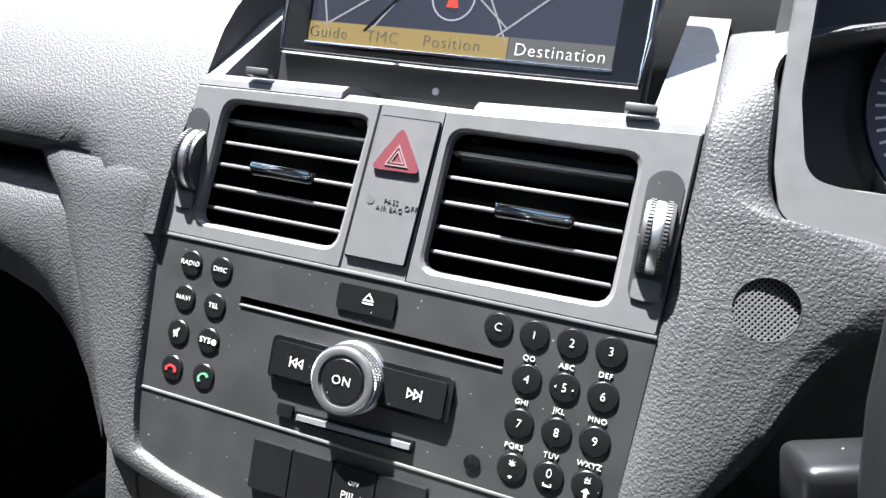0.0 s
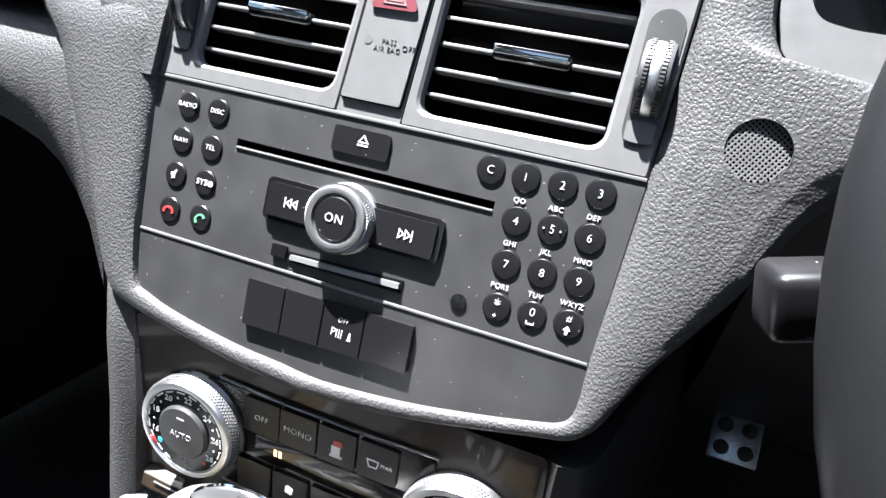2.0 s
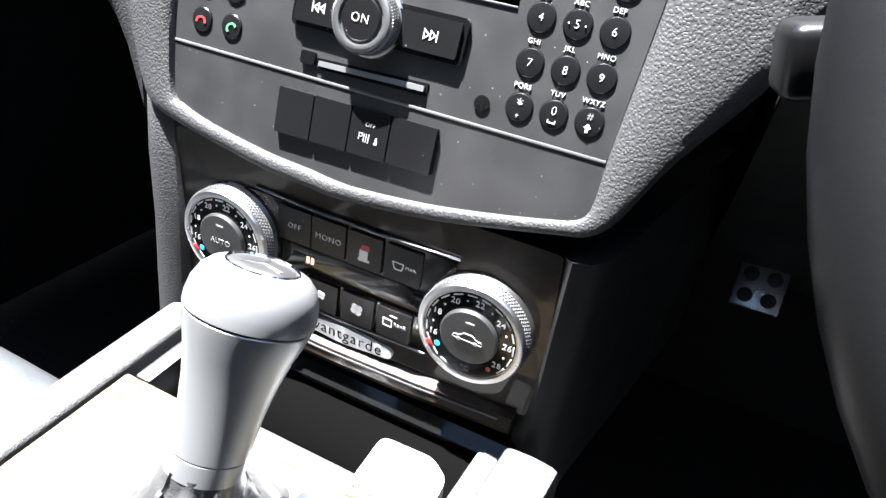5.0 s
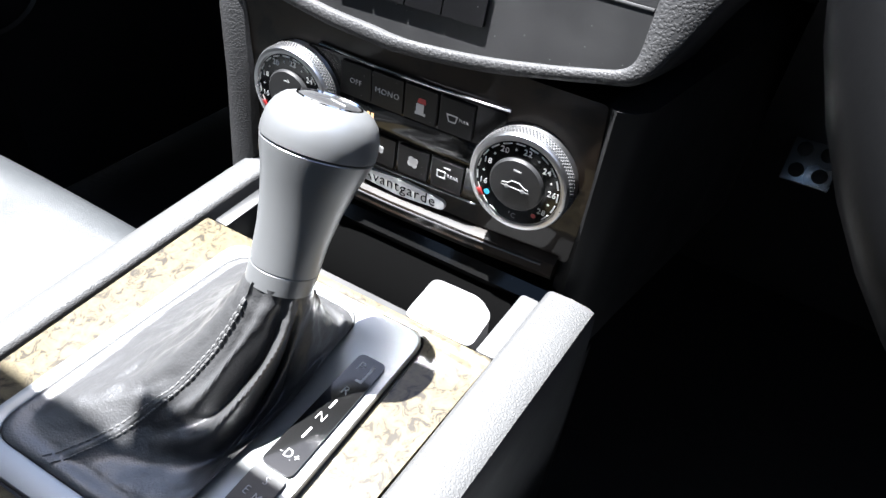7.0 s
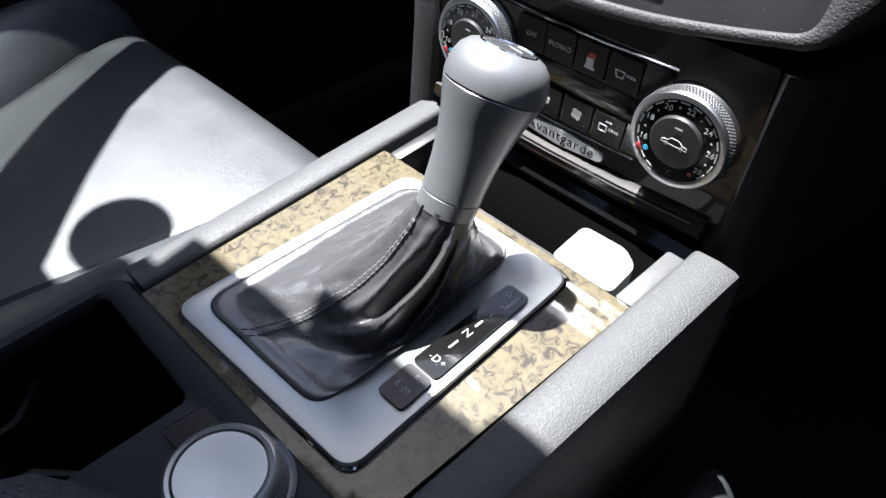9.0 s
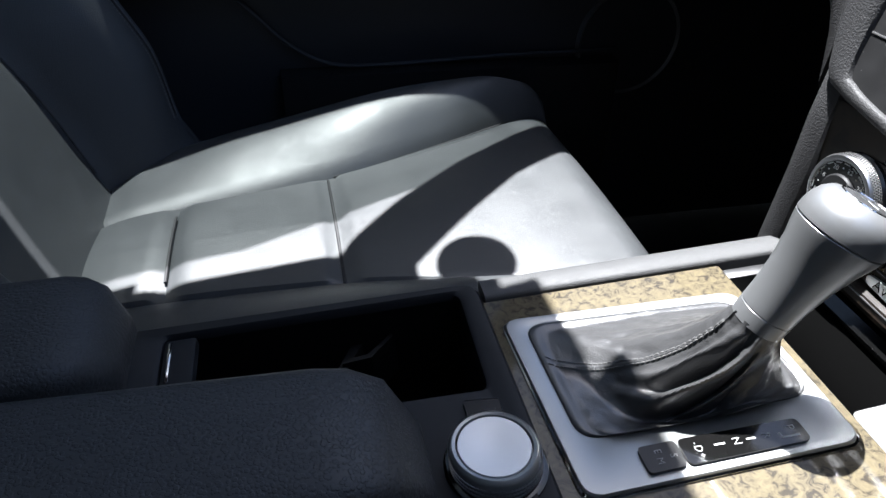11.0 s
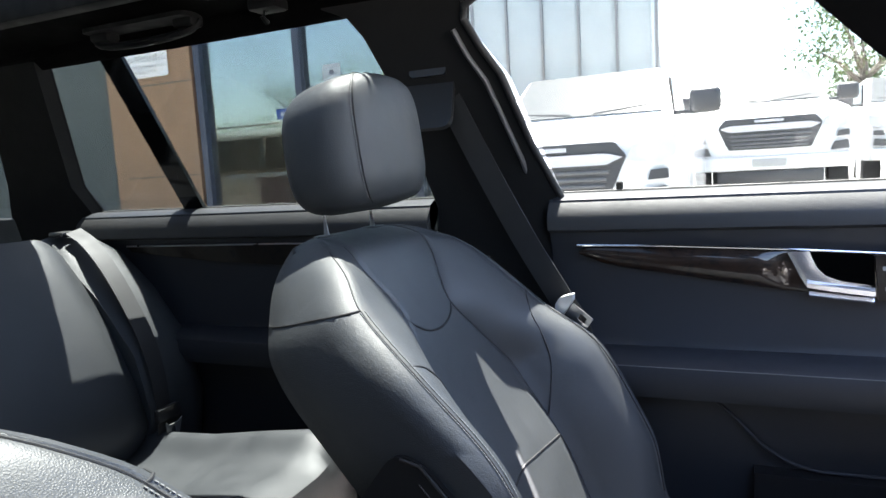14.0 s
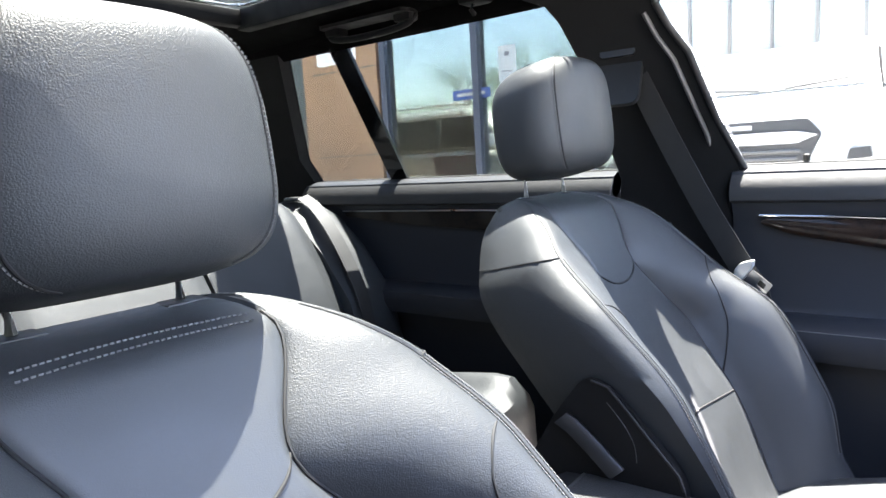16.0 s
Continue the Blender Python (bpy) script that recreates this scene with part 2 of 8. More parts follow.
def glass(name, tint=(1, 1, 1), gloss=0.06, rough=0.0):
    """A thin pane: lets light through, with a faint mirror on top."""
    mt = bpy.data.materials.new(name)
    mt.use_nodes = True
    nt = mt.node_tree
    nt.nodes.remove(nt.nodes["Principled BSDF"])
    out = nt.nodes["Material Output"]
    tr, gl, mx, lw = [nt.nodes.new(k) for k in ("ShaderNodeBsdfTransparent", "ShaderNodeBsdfGlossy", "ShaderNodeMixShader", "ShaderNodeLayerWeight")]
    tr.inputs["Color"].default_value = (*tint, 1)
    gl.inputs["Roughness"].default_value = rough
    lw.inputs["Blend"].default_value = 0.5
    pw = nt.nodes.new("ShaderNodeMath")
    pw.operation = "POWER"
    pw.inputs[1].default_value = 4.0
    nt.links.new(lw.outputs["Facing"], pw.inputs[0])
    ad = nt.nodes.new("ShaderNodeMath")
    ad.operation = "MULTIPLY_ADD"
    ad.inputs[1].default_value = 0.4
    ad.inputs[2].default_value = gloss * 0.5
    ad.use_clamp = True
    nt.links.new(pw.outputs[0], ad.inputs[0])
    nt.links.new(ad.outputs[0], mx.inputs[0])
    nt.links.new(tr.outputs[0], mx.inputs[1])
    nt.links.new(gl.outputs[0], mx.inputs[2])
    nt.links.new(mx.outputs[0], out.inputs["Surface"])
    return mt


def lit(name, color, strength):
    mt = bpy.data.materials.new(name)
    mt.use_nodes = True
    bs = mt.node_tree.nodes["Principled BSDF"]
    bs.inputs["Base Color"].default_value = (*[c * 0.3 for c in color], 1)
    bs.inputs["Emission Color"].default_value = (*color, 1)
    bs.inputs["Emission Strength"].default_value = strength
    bs.inputs["Roughness"].default_value = 0.2
    return mt


def burl(name, light, dark, rough=0.12, size=0.012, coat=0.4):
    """Lacquered burl veneer: curled figure of two browns under a clear coat."""
    mt = bpy.data.materials.new(name)
    mt.use_nodes = True
    nt = mt.node_tree
    bs = nt.nodes["Principled BSDF"]
    tc = nt.nodes.new("ShaderNodeTexCoord")
    n1 = nt.nodes.new("ShaderNodeTexNoise")
    n1.inputs["Scale"].default_value = 0.45 / size
    n1.inputs["Detail"].default_value = 7
    n1.inputs["Roughness"].default_value = 0.68
    n1.inputs["Distortion"].default_value = 1.1
    nt.links.new(tc.outputs["Object"], n1.inputs["Vector"])
    cr = nt.nodes.new("ShaderNodeValToRGB")
    cr.color_ramp.elements[0].position, cr.color_ramp.elements[0].color = 0.40, (*dark, 1)
    cr.color_ramp.elements[1].position, cr.color_ramp.elements[1].color = 0.62, (*light, 1)
    mid = cr.color_ramp.elements.new(0.47)
    mid.color = (*[a * 0.65 + b * 0.35 for a, b in zip(light, dark)], 1)
    nt.links.new(n1.outputs["Fac"], cr.inputs["Fac"])
    nt.links.new(cr.outputs["Color"], bs.inputs["Base Color"])
    bs.inputs["Roughness"].default_value = 0.5
    bs.inputs["Specular IOR Level"].default_value = 0.15
    bs.inputs["Coat Weight"].default_value = coat
    bs.inputs["Coat Roughness"].default_value = rough * 0.4
    return mt


LEATHER = material("black_leather", (0.0262, 0.0290, 0.0320), 0.52, vary=0.12, grain=0.0003, grain_size=0.0014, bump=0.4, pattern="PEBBLE", spec=0.55, crease=0.0009)
LEATHER_FINE = material("smooth_black_leather", (0.0322, 0.0346, 0.0368), 0.46, vary=0.12, grain=0.0002, grain_size=0.0011, bump=0.3, pattern="PEBBLE", spec=0.6, crease=0.0006)
RAIL_SKIN = material("grained_rail_skin", (0.052, 0.0525, 0.053), 0.55, vary=0.08, grain=0.0003, grain_size=0.0010, bump=0.55, pattern="PEBBLE", spec=0.3)
BOOT = material("soft_boot_leather", (0.038, 0.038, 0.039), 0.32, vary=0.15, grain=0.00015, grain_size=0.0011, bump=0.3, pattern="PEBBLE", spec=0.8, crease=0.002)
DASH = material("grained_dash_skin", (0.031, 0.031, 0.032), 0.56, vary=0.1, grain=0.0004, grain_size=0.0013, bump=0.42, pattern="PEBBLE", spec=0.26)
PLASTIC = material("matt_black_plastic", (0.0165, 0.0165, 0.0172), 0.42, vary=0.2, grain=0.0001, grain_size=0.0006, bump=0.25, stain=0.02, dust=0.18)
WHEEL_SKIN = material("worn_black_wheel_leather", (0.011, 0.011, 0.0115), 0.5, vary=0.15, grain=0.0002, grain_size=0.0012, bump=0.3, pattern="PEBBLE", spec=0.3)
DOOR_SKIN = material("soft_blue_black_door_skin", (0.0158, 0.0178, 0.0225), 0.5, vary=0.12, grain=0.0002, grain_size=0.0011, bump=0.35, pattern="PEBBLE", spec=0.4, stain=0.1)
PLASTIC_GREY = material("satin_grey_plastic", (0.068, 0.068, 0.069), 0.4, vary=0.14, grain=0.0001, grain_size=0.0005, bump=0.25, stain=0.006)
PLASTIC_SOFT = material("soft_dark_plastic", (0.006, 0.006, 0.0065), 0.6, vary=0.2, grain=0.0003, grain_size=0.002, bump=0.3, spec=0.3)
LID_GREY = material("light_grey_plastic", (0.13, 0.13, 0.13), 0.45, vary=0.06)
DECK_SKIN = material("soft_console_skin", (0.0105, 0.0114, 0.0138), 0.6, vary=0.12, grain=0.00015, grain_size=0.0009, bump=0.3, spec=0.3)
ARM_SKIN = material("grained_armrest_skin", (0.030, 0.031, 0.0325), 0.5, vary=0.1, grain=0.0005, grain_size=0.0022, bump=0.6, pattern="PEBBLE", spec=0.35)
KEY = material("satin_black_key", (0.0042, 0.0042, 0.0046), 0.3, vary=0.12, dust=0.15, spec=0.25)
FACE_BLACK = material("matt_black_face", (0.0125, 0.0125, 0.013), 0.46, vary=0.22, grain=0.0001, grain_size=0.0006, bump=0.3, stain=0.02, dust=0.2)
GLOSS = material("gloss_black", (0.0035, 0.0035, 0.0035), 0.1, vary=0.1, dust=0.1)
# near-black, no gloss: paints the shade inside openings and gaps
SHADE_BLACK = material("painted_shade_black", (0.0015, 0.0015, 0.0015), 0.9, spec=0.0)
CHROME = material("bright_chrome", (0.75, 0.75, 0.76), 0.1, metal=1.0, vary=0.04)
SATIN = material("satin_silver_paint", (0.25, 0.255, 0.26), 0.33, metal=0.7, vary=0.03, grain_size=0.0006)
SILVER = material("silver_trim_paint", (0.25, 0.256, 0.255), 0.34, metal=0.6, vary=0.03)
CAP_SILVER = material("pale_silver_cap", (0.62, 0.63, 0.635), 0.36, metal=0.45, vary=0.01)
CHROME_SOFT = material("worn_chrome", (0.72, 0.72, 0.73), 0.24, metal=0.85, vary=0.05)
# plastic darkened so that its colour carries the shade down in the well
WELL = material("well_shade_plastic", (0.003, 0.003, 0.0032), 0.5, vary=0.2, spec=0.25)
DARK_STEEL = material("dark_satin_steel", (0.22, 0.22, 0.225), 0.34, metal=0.9, vary=0.08)
ROOF_TRIM = material("black_roof_trim", (0.0022, 0.0022, 0.0022), 0.7, vary=0.15, spec=0.15)
STEEL = material("brushed_steel", (0.55, 0.55, 0.56), 0.3, metal=1.0, vary=0.08)
WHITE = material("white_print", (0.36, 0.36, 0.355), 0.6, vary=0.02)
SIGN_WHITE = material("white_enamel", (0.75, 0.75, 0.74), 0.5, vary=0.03)
# paler copy of the white print, lifted to read in the climate panel's shade
WHITE_BRIGHT = material("shade_lifted_white_print", (0.5, 0.5, 0.495), 0.6, vary=0.02)
WHITE_DIM = material("grey_print", (0.3, 0.3, 0.3), 0.6, vary=0.02)
FAINT = material("embossed_print", (0.05, 0.05, 0.051), 0.5, vary=0.02)
RED = material("red_print", (0.3, 0.018, 0.018), 0.5, vary=0.03)
RED_LENS = material("red_switch_lens", (0.085, 0.022, 0.028), 0.3, vary=0.12, coat=0.5)
GREEN = material("green_print", (0.05, 0.17, 0.09), 0.5, vary=0.03)
BLUE = material("blue_print", (0.05, 0.45, 0.7), 0.5, vary=0.03)
BURL = burl("pale_burl_veneer", (0.082, 0.066, 0.036), (0.016, 0.012, 0.0065), 0.12, 0.0030)
BURL_BROWN = burl("brown_burl_veneer", (0.022, 0.011, 0.0065), (0.004, 0.0025, 0.0017), 0.08, 0.016, coat=1.0)
BURL_DARK = burl("dark_burl_veneer", (0.012, 0.0078, 0.0048), (0.002, 0.0015, 0.0012), 0.1, 0.014, coat=0.4)
FABRIC = material("dark_headliner_cloth", (0.0018, 0.0017, 0.0016), 0.95, vary=0.12, grain=0.0003, grain_size=0.0012, bump=0.4, spec=0.03)
PILLAR_CLOTH = material("grey_pillar_cloth", (0.011, 0.0108, 0.011), 0.9, vary=0.12, grain=0.0003, grain_size=0.0012, bump=0.4, spec=0.08)
CARPET = material("black_carpet", (0.022, 0.022, 0.023), 0.95, vary=0.3, grain=0.001, grain_size=0.003, bump=0.6, spec=0.1)
WEBBING = material("belt_webbing", (0.022, 0.022, 0.023), 0.6, vary=0.1, grain=0.0003, grain_size=0.0012, bump=0.5)
SEAM = material("dark_seam", (0.006, 0.006, 0.007), 0.7)
RUBBER = material("black_rubber", (0.012, 0.012, 0.012), 0.7, vary=0.15)
THREAD = material("grey_stitching", (0.11, 0.11, 0.11), 0.7, vary=0.1)
PANE_DOOR = glass("green_tinted_door_pane", (0.56, 0.58, 0.572), 0.06)
PANE_DARK = glass("tinted_roof_glass", (0.43, 0.45, 0.442), 0.06)
PANE_SIDE = glass("lightly_tinted_pane", (0.38, 0.40, 0.395), 0.06)

# ---------------------------------------------------------------- frames of reference
# centre stack: x across, y up the face, z out of it
STACK = Matrix(((1, 0, 0, 0), (0, 0.2488, -0.9686, 0.285), (0, 0.9686, 0.2488, 0.94), (0, 0, 0, 1)))
# climate panel, upright
CLIM = Matrix(((1, 0, 0, 0), (0, 0, -1, 0.258), (0, 1, 0, 0.7768), (0, 0, 0, 1)))
# top of the tunnel console, sloping down to the rear
CONS = Matrix(((1, 0.09, 0, 0), (0, 0.991, -0.134, 0.197), (0, 0.134, 0.991, 0.708), (0, 0, 0, 1)))

# ---------------------------------------------------------------- body shell
def wx(z):
    """Where the left side glass stands at height z."""
    return -0.74 + 0.5 * max(0.0, z - 1.083)


def side_sheet(poly, holes_z=None, t=0.02, out=0.0, dx=0.0):
    """A sheet of an outline in (y, z) that lies in the leaning plane of the side glass."""
    bm = bmesh.new()
    a = [bm.verts.new((wx(z) + dx - out, y, z)) for y, z in poly]
    b = [bm.verts.new((wx(z) + dx - out - t, y, z)) for y, z in poly]
    n = len(poly)
    bm.faces.new(a)
    bm.faces.new(b[::-1])
    for i in range(n):
        bm.faces.new((a[i], b[i], b[(i + 1) % n], a[(i + 1) % n]))
    return bm


floor = single("floor", box(-0.74, 0.74, -2.3, 1.1, 0.28, 0.32), CARPET, "black carpeted car floor", "floor", kind="structure")


def roof_lining():
    """The headliner, with the windscreen in front and the glass roof cut out."""
    bm = bmesh.new()
    def z(x, y):
        return 1.505 - 0.06 * (abs(x) / 0.55) ** 2.5 - 0.03 * max(0, (y + 0.5)) - 0.03 * max(0, -y - 1.4)
    def quad(x0, x1, y0, y1):
        nx, ny = max(1, round((x1 - x0) / 0.06)), max(1, round((y1 - y0) / 0.1))
        g = [[[bm.verts.new((mix(x0, x1, i / nx), mix(y0, y1, j / ny), z(mix(x0, x1, i / nx), mix(y0, y1, j / ny)) + up)) for i in range(nx + 1)] for j in range(ny + 1)] for up in (0, 0.03)]
        for j in range(ny):
            for i in range(nx):
                bm.faces.new((g[0][j][i], g[0][j + 1][i], g[0][j + 1][i + 1], g[0][j][i + 1]))
                bm.faces.new((g[1][j][i], g[1][j][i + 1], g[1][j + 1][i + 1], g[1][j + 1][i]))
        for j in range(ny):
            for i in (0, nx):
                bm.faces.new((g[0][j][i], g[0][j + 1][i], g[1][j + 1][i], g[1][j][i]))
        for i in range(nx):
            for j in (0, ny):
                bm.faces.new((g[0][j][i], g[0][j][i + 1], g[1][j][i + 1], g[1][j][i]))
    quad(-0.55, -0.40, -2.3, -0.333)
    quad(0.40, 0.55, -2.3, -0.333)
    quad(-0.40, 0.40, -2.3, -1.45)
    quad(-0.55, 0.55, -0.333, -0.20)
    for k in range(11):
        a, b = mix(-0.55, 0.55, k / 11), mix(-0.55, 0.55, (k + 1) / 11)
        quad(a, b, -0.20, 0.06 - 0.40 * ((a + b) / 2) ** 2)
    return bm


ceiling = single("ceiling", roof_lining(), FABRIC, "dark cloth headliner with a glass roof opening", "ceiling", kind="structure")

# ---------------------------------------------------------------- seats
def back_half(h, more=0.0):
    """Half a cross-section of a front seat back at height h along it: middle panel, bolster, edge seam, side, shell."""
    s = curve1([(0.0, 0.150), (0.10, 0.163), (0.29, 0.160), (0.37, 0.112), (0.44, 0.071), (0.536, 0.107), (0.59, 0.085)], h)
    e = curve1([(0.0, 0.222), (0.12, 0.238), (0.365, 0.234), (0.467, 0.209), (0.512, 0.176), (0.555, 0.138), (0.59, 0.095)], h)
    e = max(e, s + 0.008)
    c = 0.012 * math.exp(-((h - 0.16) / 0.1) ** 2) + curve1([(0.0, 0.0), (0.46, 0.0), (0.536, -0.003), (0.572, -0.026), (0.59, -0.052)], h)
    d = max(c, curve1([(0.0, 0.078), (0.1, 0.104), (0.24, 0.106), (0.365, 0.076), (0.467, 0.034), (0.512, 0.018), (0.555, -0.012), (0.59, -0.052)], h))
    d += more * curve1([(0.0, 1.0), (0.2, 1.0), (0.34, 0.4), (0.44, 0.0)], h)
    d -= 1.1 * more * math.exp(-((h - 0.37) / 0.07) ** 2)
    e += 1.0 * more * curve1([(0.0, 1.0), (0.2, 1.0), (0.34, 0.4), (0.44, 0.0)], h)
    r = curve1([(0.0, 0.008), (0.14, 0.012), (0.30, 0.030), (0.40, 0.036), (0.52, 0.032), (0.59, 0.022)], h)
    u = curve1([(0.0, 0.022), (0.35, 0.022), (0.46, 0.010), (0.55, 0.0)], h)
    rear = -0.12 + curve1([(0.0, 0.06), (0.2, 0.048), (0.36, 0.02), (0.48, 0.0), (0.57, 0.014), (0.59, 0.038)], h)
    mid = [(0, c), (0.3 * s, c), (0.6 * s, c), (0.85 * s, c + 0.0008), (s - 0.005, c + 0.0005), (s, c - 0.0028), (s + 0.004, c + 0.001)]
    lo, hi = s + 0.004, e - 0.004
    rise = [(mix(lo, hi, q), mix(c + 0.001, d, 1 - (1 - q) ** 1.75) + 0.06 * d * math.sin(math.pi * q)) for q in (0.1, 0.25, 0.45, 0.65, 0.84)]
    side = [(e - 0.004, d), (e, d - 0.0022), (e + 0.004, d - 0.0004), (e + 0.36 * r, d - 0.16 * r), (e + 0.66 * r, d - 0.55 * r), (e + 0.80 * r - 0.2 * u, d - 1.15 * r), (e + 0.9 * r - 0.6 * u, mix(d, rear, 0.55)), (e + 0.8 * r - u, mix(d, rear, 0.78)), (e + 0.4 * r - u, mix(d, rear, 0.92)), (e * 0.85, rear + 0.006), (e * 0.5, rear + 0.002), (0, rear)]
    return mid + rise + side


def outward(base):
    """The passenger's outer bolster is fuller than the inner one."""
    return 0.014 if base[0] < 0 else 0.0


def seat_back_rings(base, recline, hmax=0.59):
    """Cross-sections of a front seat back: flat middle, raised side bolsters, rounded shoulders."""
    a = radians(recline)
    up, out = Vector((0, -math.sin(a), math.cos(a))), Vector((0, math.cos(a), math.sin(a)))
    rings = []
    n = 64
    for k in range(n + 1):
        h = mix(-0.075, hmax, k / n)
        half, left = back_half(h), back_half(h, outward(base))
        rings.append([Vector(base) + Vector((x, 0, 0)) + up * h + out * d for x, d in half + [(-x, d) for x, d in left[-2:0:-1]]])
    c = sum((Vector(v) for v in rings[-1]), Vector()) / len(rings[-1])
    for s, lift in ((0.8, 0.002), (0.45, 0.003), (0.05, 0.003)):
        rings.append([c + (Vector(v) - c) * s + up * lift for v in rings[n]])
    return rings, len(half)


def cushion_rings(cx, z0, y0=-0.36, y1=0.255):
    """Cross-sections of a seat cushion from back to front: flat middle, side bolsters, rolled front edge."""
    rings = []
    n = 72
    for k in range(n + 1):
        t = k / n
        y = mix(y0, y1, t)
        c = curve1([(-0.30, 0.075), (-0.22, 0.082), (-0.057, 0.10), (0.1, 0.145), (0.211, 0.187), (0.3, 0.2)], y)
        w = curve1([(-0.36, 0.200), (-0.27, 0.220), (0.0, 0.230), (0.15, 0.234), (0.255, 0.226)], y)
        bol = curve1([(-0.36, 0.0), (-0.27, 0.008), (-0.15, 0.034), (0.06, 0.064), (0.15, 0.062), (0.21, 0.048), (0.255, 0.024)], y)
        zc = z0 + curve1([(-0.36, -0.05), (-0.27, -0.018), (-0.06, 0.0), (0.12, 0.015), (0.18, 0.018)], y)
        drop = 0.0
        r = 0.042
        if y > y1 - r:
            q = (y - (y1 - r)) / r
            drop = r * (1 - math.sqrt(max(0, 1 - q * q)))
        ring = []
        seam = 0.006 * math.exp(-((y + 0.057) / 0.009) ** 2) + 0.006 * math.exp(-((y + 0.224) / 0.009) ** 2)
        half = []
        for f in (0, 0.25, 0.5, 0.75, 0.9, 0.96):
            half.append((c * f, -seam + 0.006 * math.cos(f * 1.5)))
        half.append((c, -0.004))
        for f in (0.06, 0.15, 0.28, 0.42, 0.56, 0.7, 0.82, 0.92, 0.98):
            half.append((c + (w - c) * f, 0.81 * bol * (math.sin(math.pi / 2 * f / 0.76) ** 1.05 if f < 0.76 else math.cos(math.pi / 2 * (f - 0.76) / 0.245) ** 0.7)))
        half += [(w, -0.03), (w * 0.99, -0.08), (w * 0.96, -0.14)]
        pts = half + [(-x, d) for x, d in half[::-1][:-1]]
        for x, d in pts:
            ring.append(Vector((cx + x, y, max(z0 - 0.15, zc + d - drop))))
        rings.append(ring)
    rings.append([Vector((v.x, y1 + 0.001, z0 - 0.15)) for v in rings[-1]])
    return rings, len(half)


def headrest_bm(c, w=0.124, hgt=0.087, th=0.066, lean=14):
    """A rounded headrest cushion with a piped front panel."""
    bm = bmesh.new()
    nu, nv = 48, 28
    rot = Matrix.Translation(c) @ Matrix.Rotation(radians(lean), 4, "X")
    rows = []
    for j in range(nv + 1):
        v = -math.pi / 2 + math.pi * j / nv
        row = []
        for i in range(nu):
            u = 2 * math.pi * i / nu
            cu, su = math.cos(u), math.sin(u)
            cv, sv = math.cos(v), math.sin(v)
            f = lambda q, e: math.copysign(abs(q) ** e, q)
            x = w * f(cu, 0.55) * f(cv, 0.42)
            y = th * f(su, 0.7) * f(cv, 0.42)
            z = hgt * f(sv, 0.55)
            taper = 1 - 0.10 * (z / hgt if z > 0 else 0) ** 2
            x *= taper
            y += 0.012 * (z / hgt) - 0.02 * (x / w) ** 2
            row.append(bm.verts.new(rot @ Vector((x, y, z))))
        rows.append(row)
    for a, b in zip(rows, rows[1:]):
        for i in range(nu):
            bm.faces.new((a[i], a[(i + 1) % nu], b[(i + 1) % nu], b[i]))
    bmesh.ops.remove_doubles(bm, verts=bm.verts[:], dist=1e-5)
    return bm


def back_point(base, recline, x, h, lift=0.0):
    """A point on the front of a seat back, at x across and h up it."""
    a = radians(recline)
    up, out = Vector((0, -math.sin(a), math.cos(a))), Vector((0, math.cos(a), math.sin(a)))
    half = back_half(h, outward(base) if x < 0 else 0.0)
    ax = abs(x)
    d = half[18][1]
    for (xa, da), (xb, db) in zip(half[:18], half[1:19]):
        if xa <= ax <= xb:
            d = mix(da, db, (ax - xa) / max(1e-6, xb - xa))
            break
    return Vector(base) + Vector((x, 0, 0)) + up * h + out * (d + lift)


def edge_at(h):
    return back_half(h)[13][0]


def panel_at(h):
    return back_half(h)[5][0]


def stitches(pts, r, pitch):
    """A row of short thread lengths along a line."""
    out = bmesh.new()
    pts = [Vector(p) for p in pts]
    tot = 0.0
    nxt = 0.0
    for a, b in zip(pts, pts[1:]):
        l = (b - a).length
        while nxt < tot + l:
            p = a.lerp(b, (nxt - tot) / l)
            d = (b - a).normalized()
            q = bmesh.ops.create_cube(out, size=1)["verts"]
            bmesh.ops.transform(out, matrix=Matrix.Translation(p) @ d.to_track_quat("X", "Z").to_matrix().to_4x4() @ Matrix.Diagonal((pitch * 0.62, 2 * r, 2 * r, 1)), verts=q)
            nxt += pitch
        tot += l
    return out


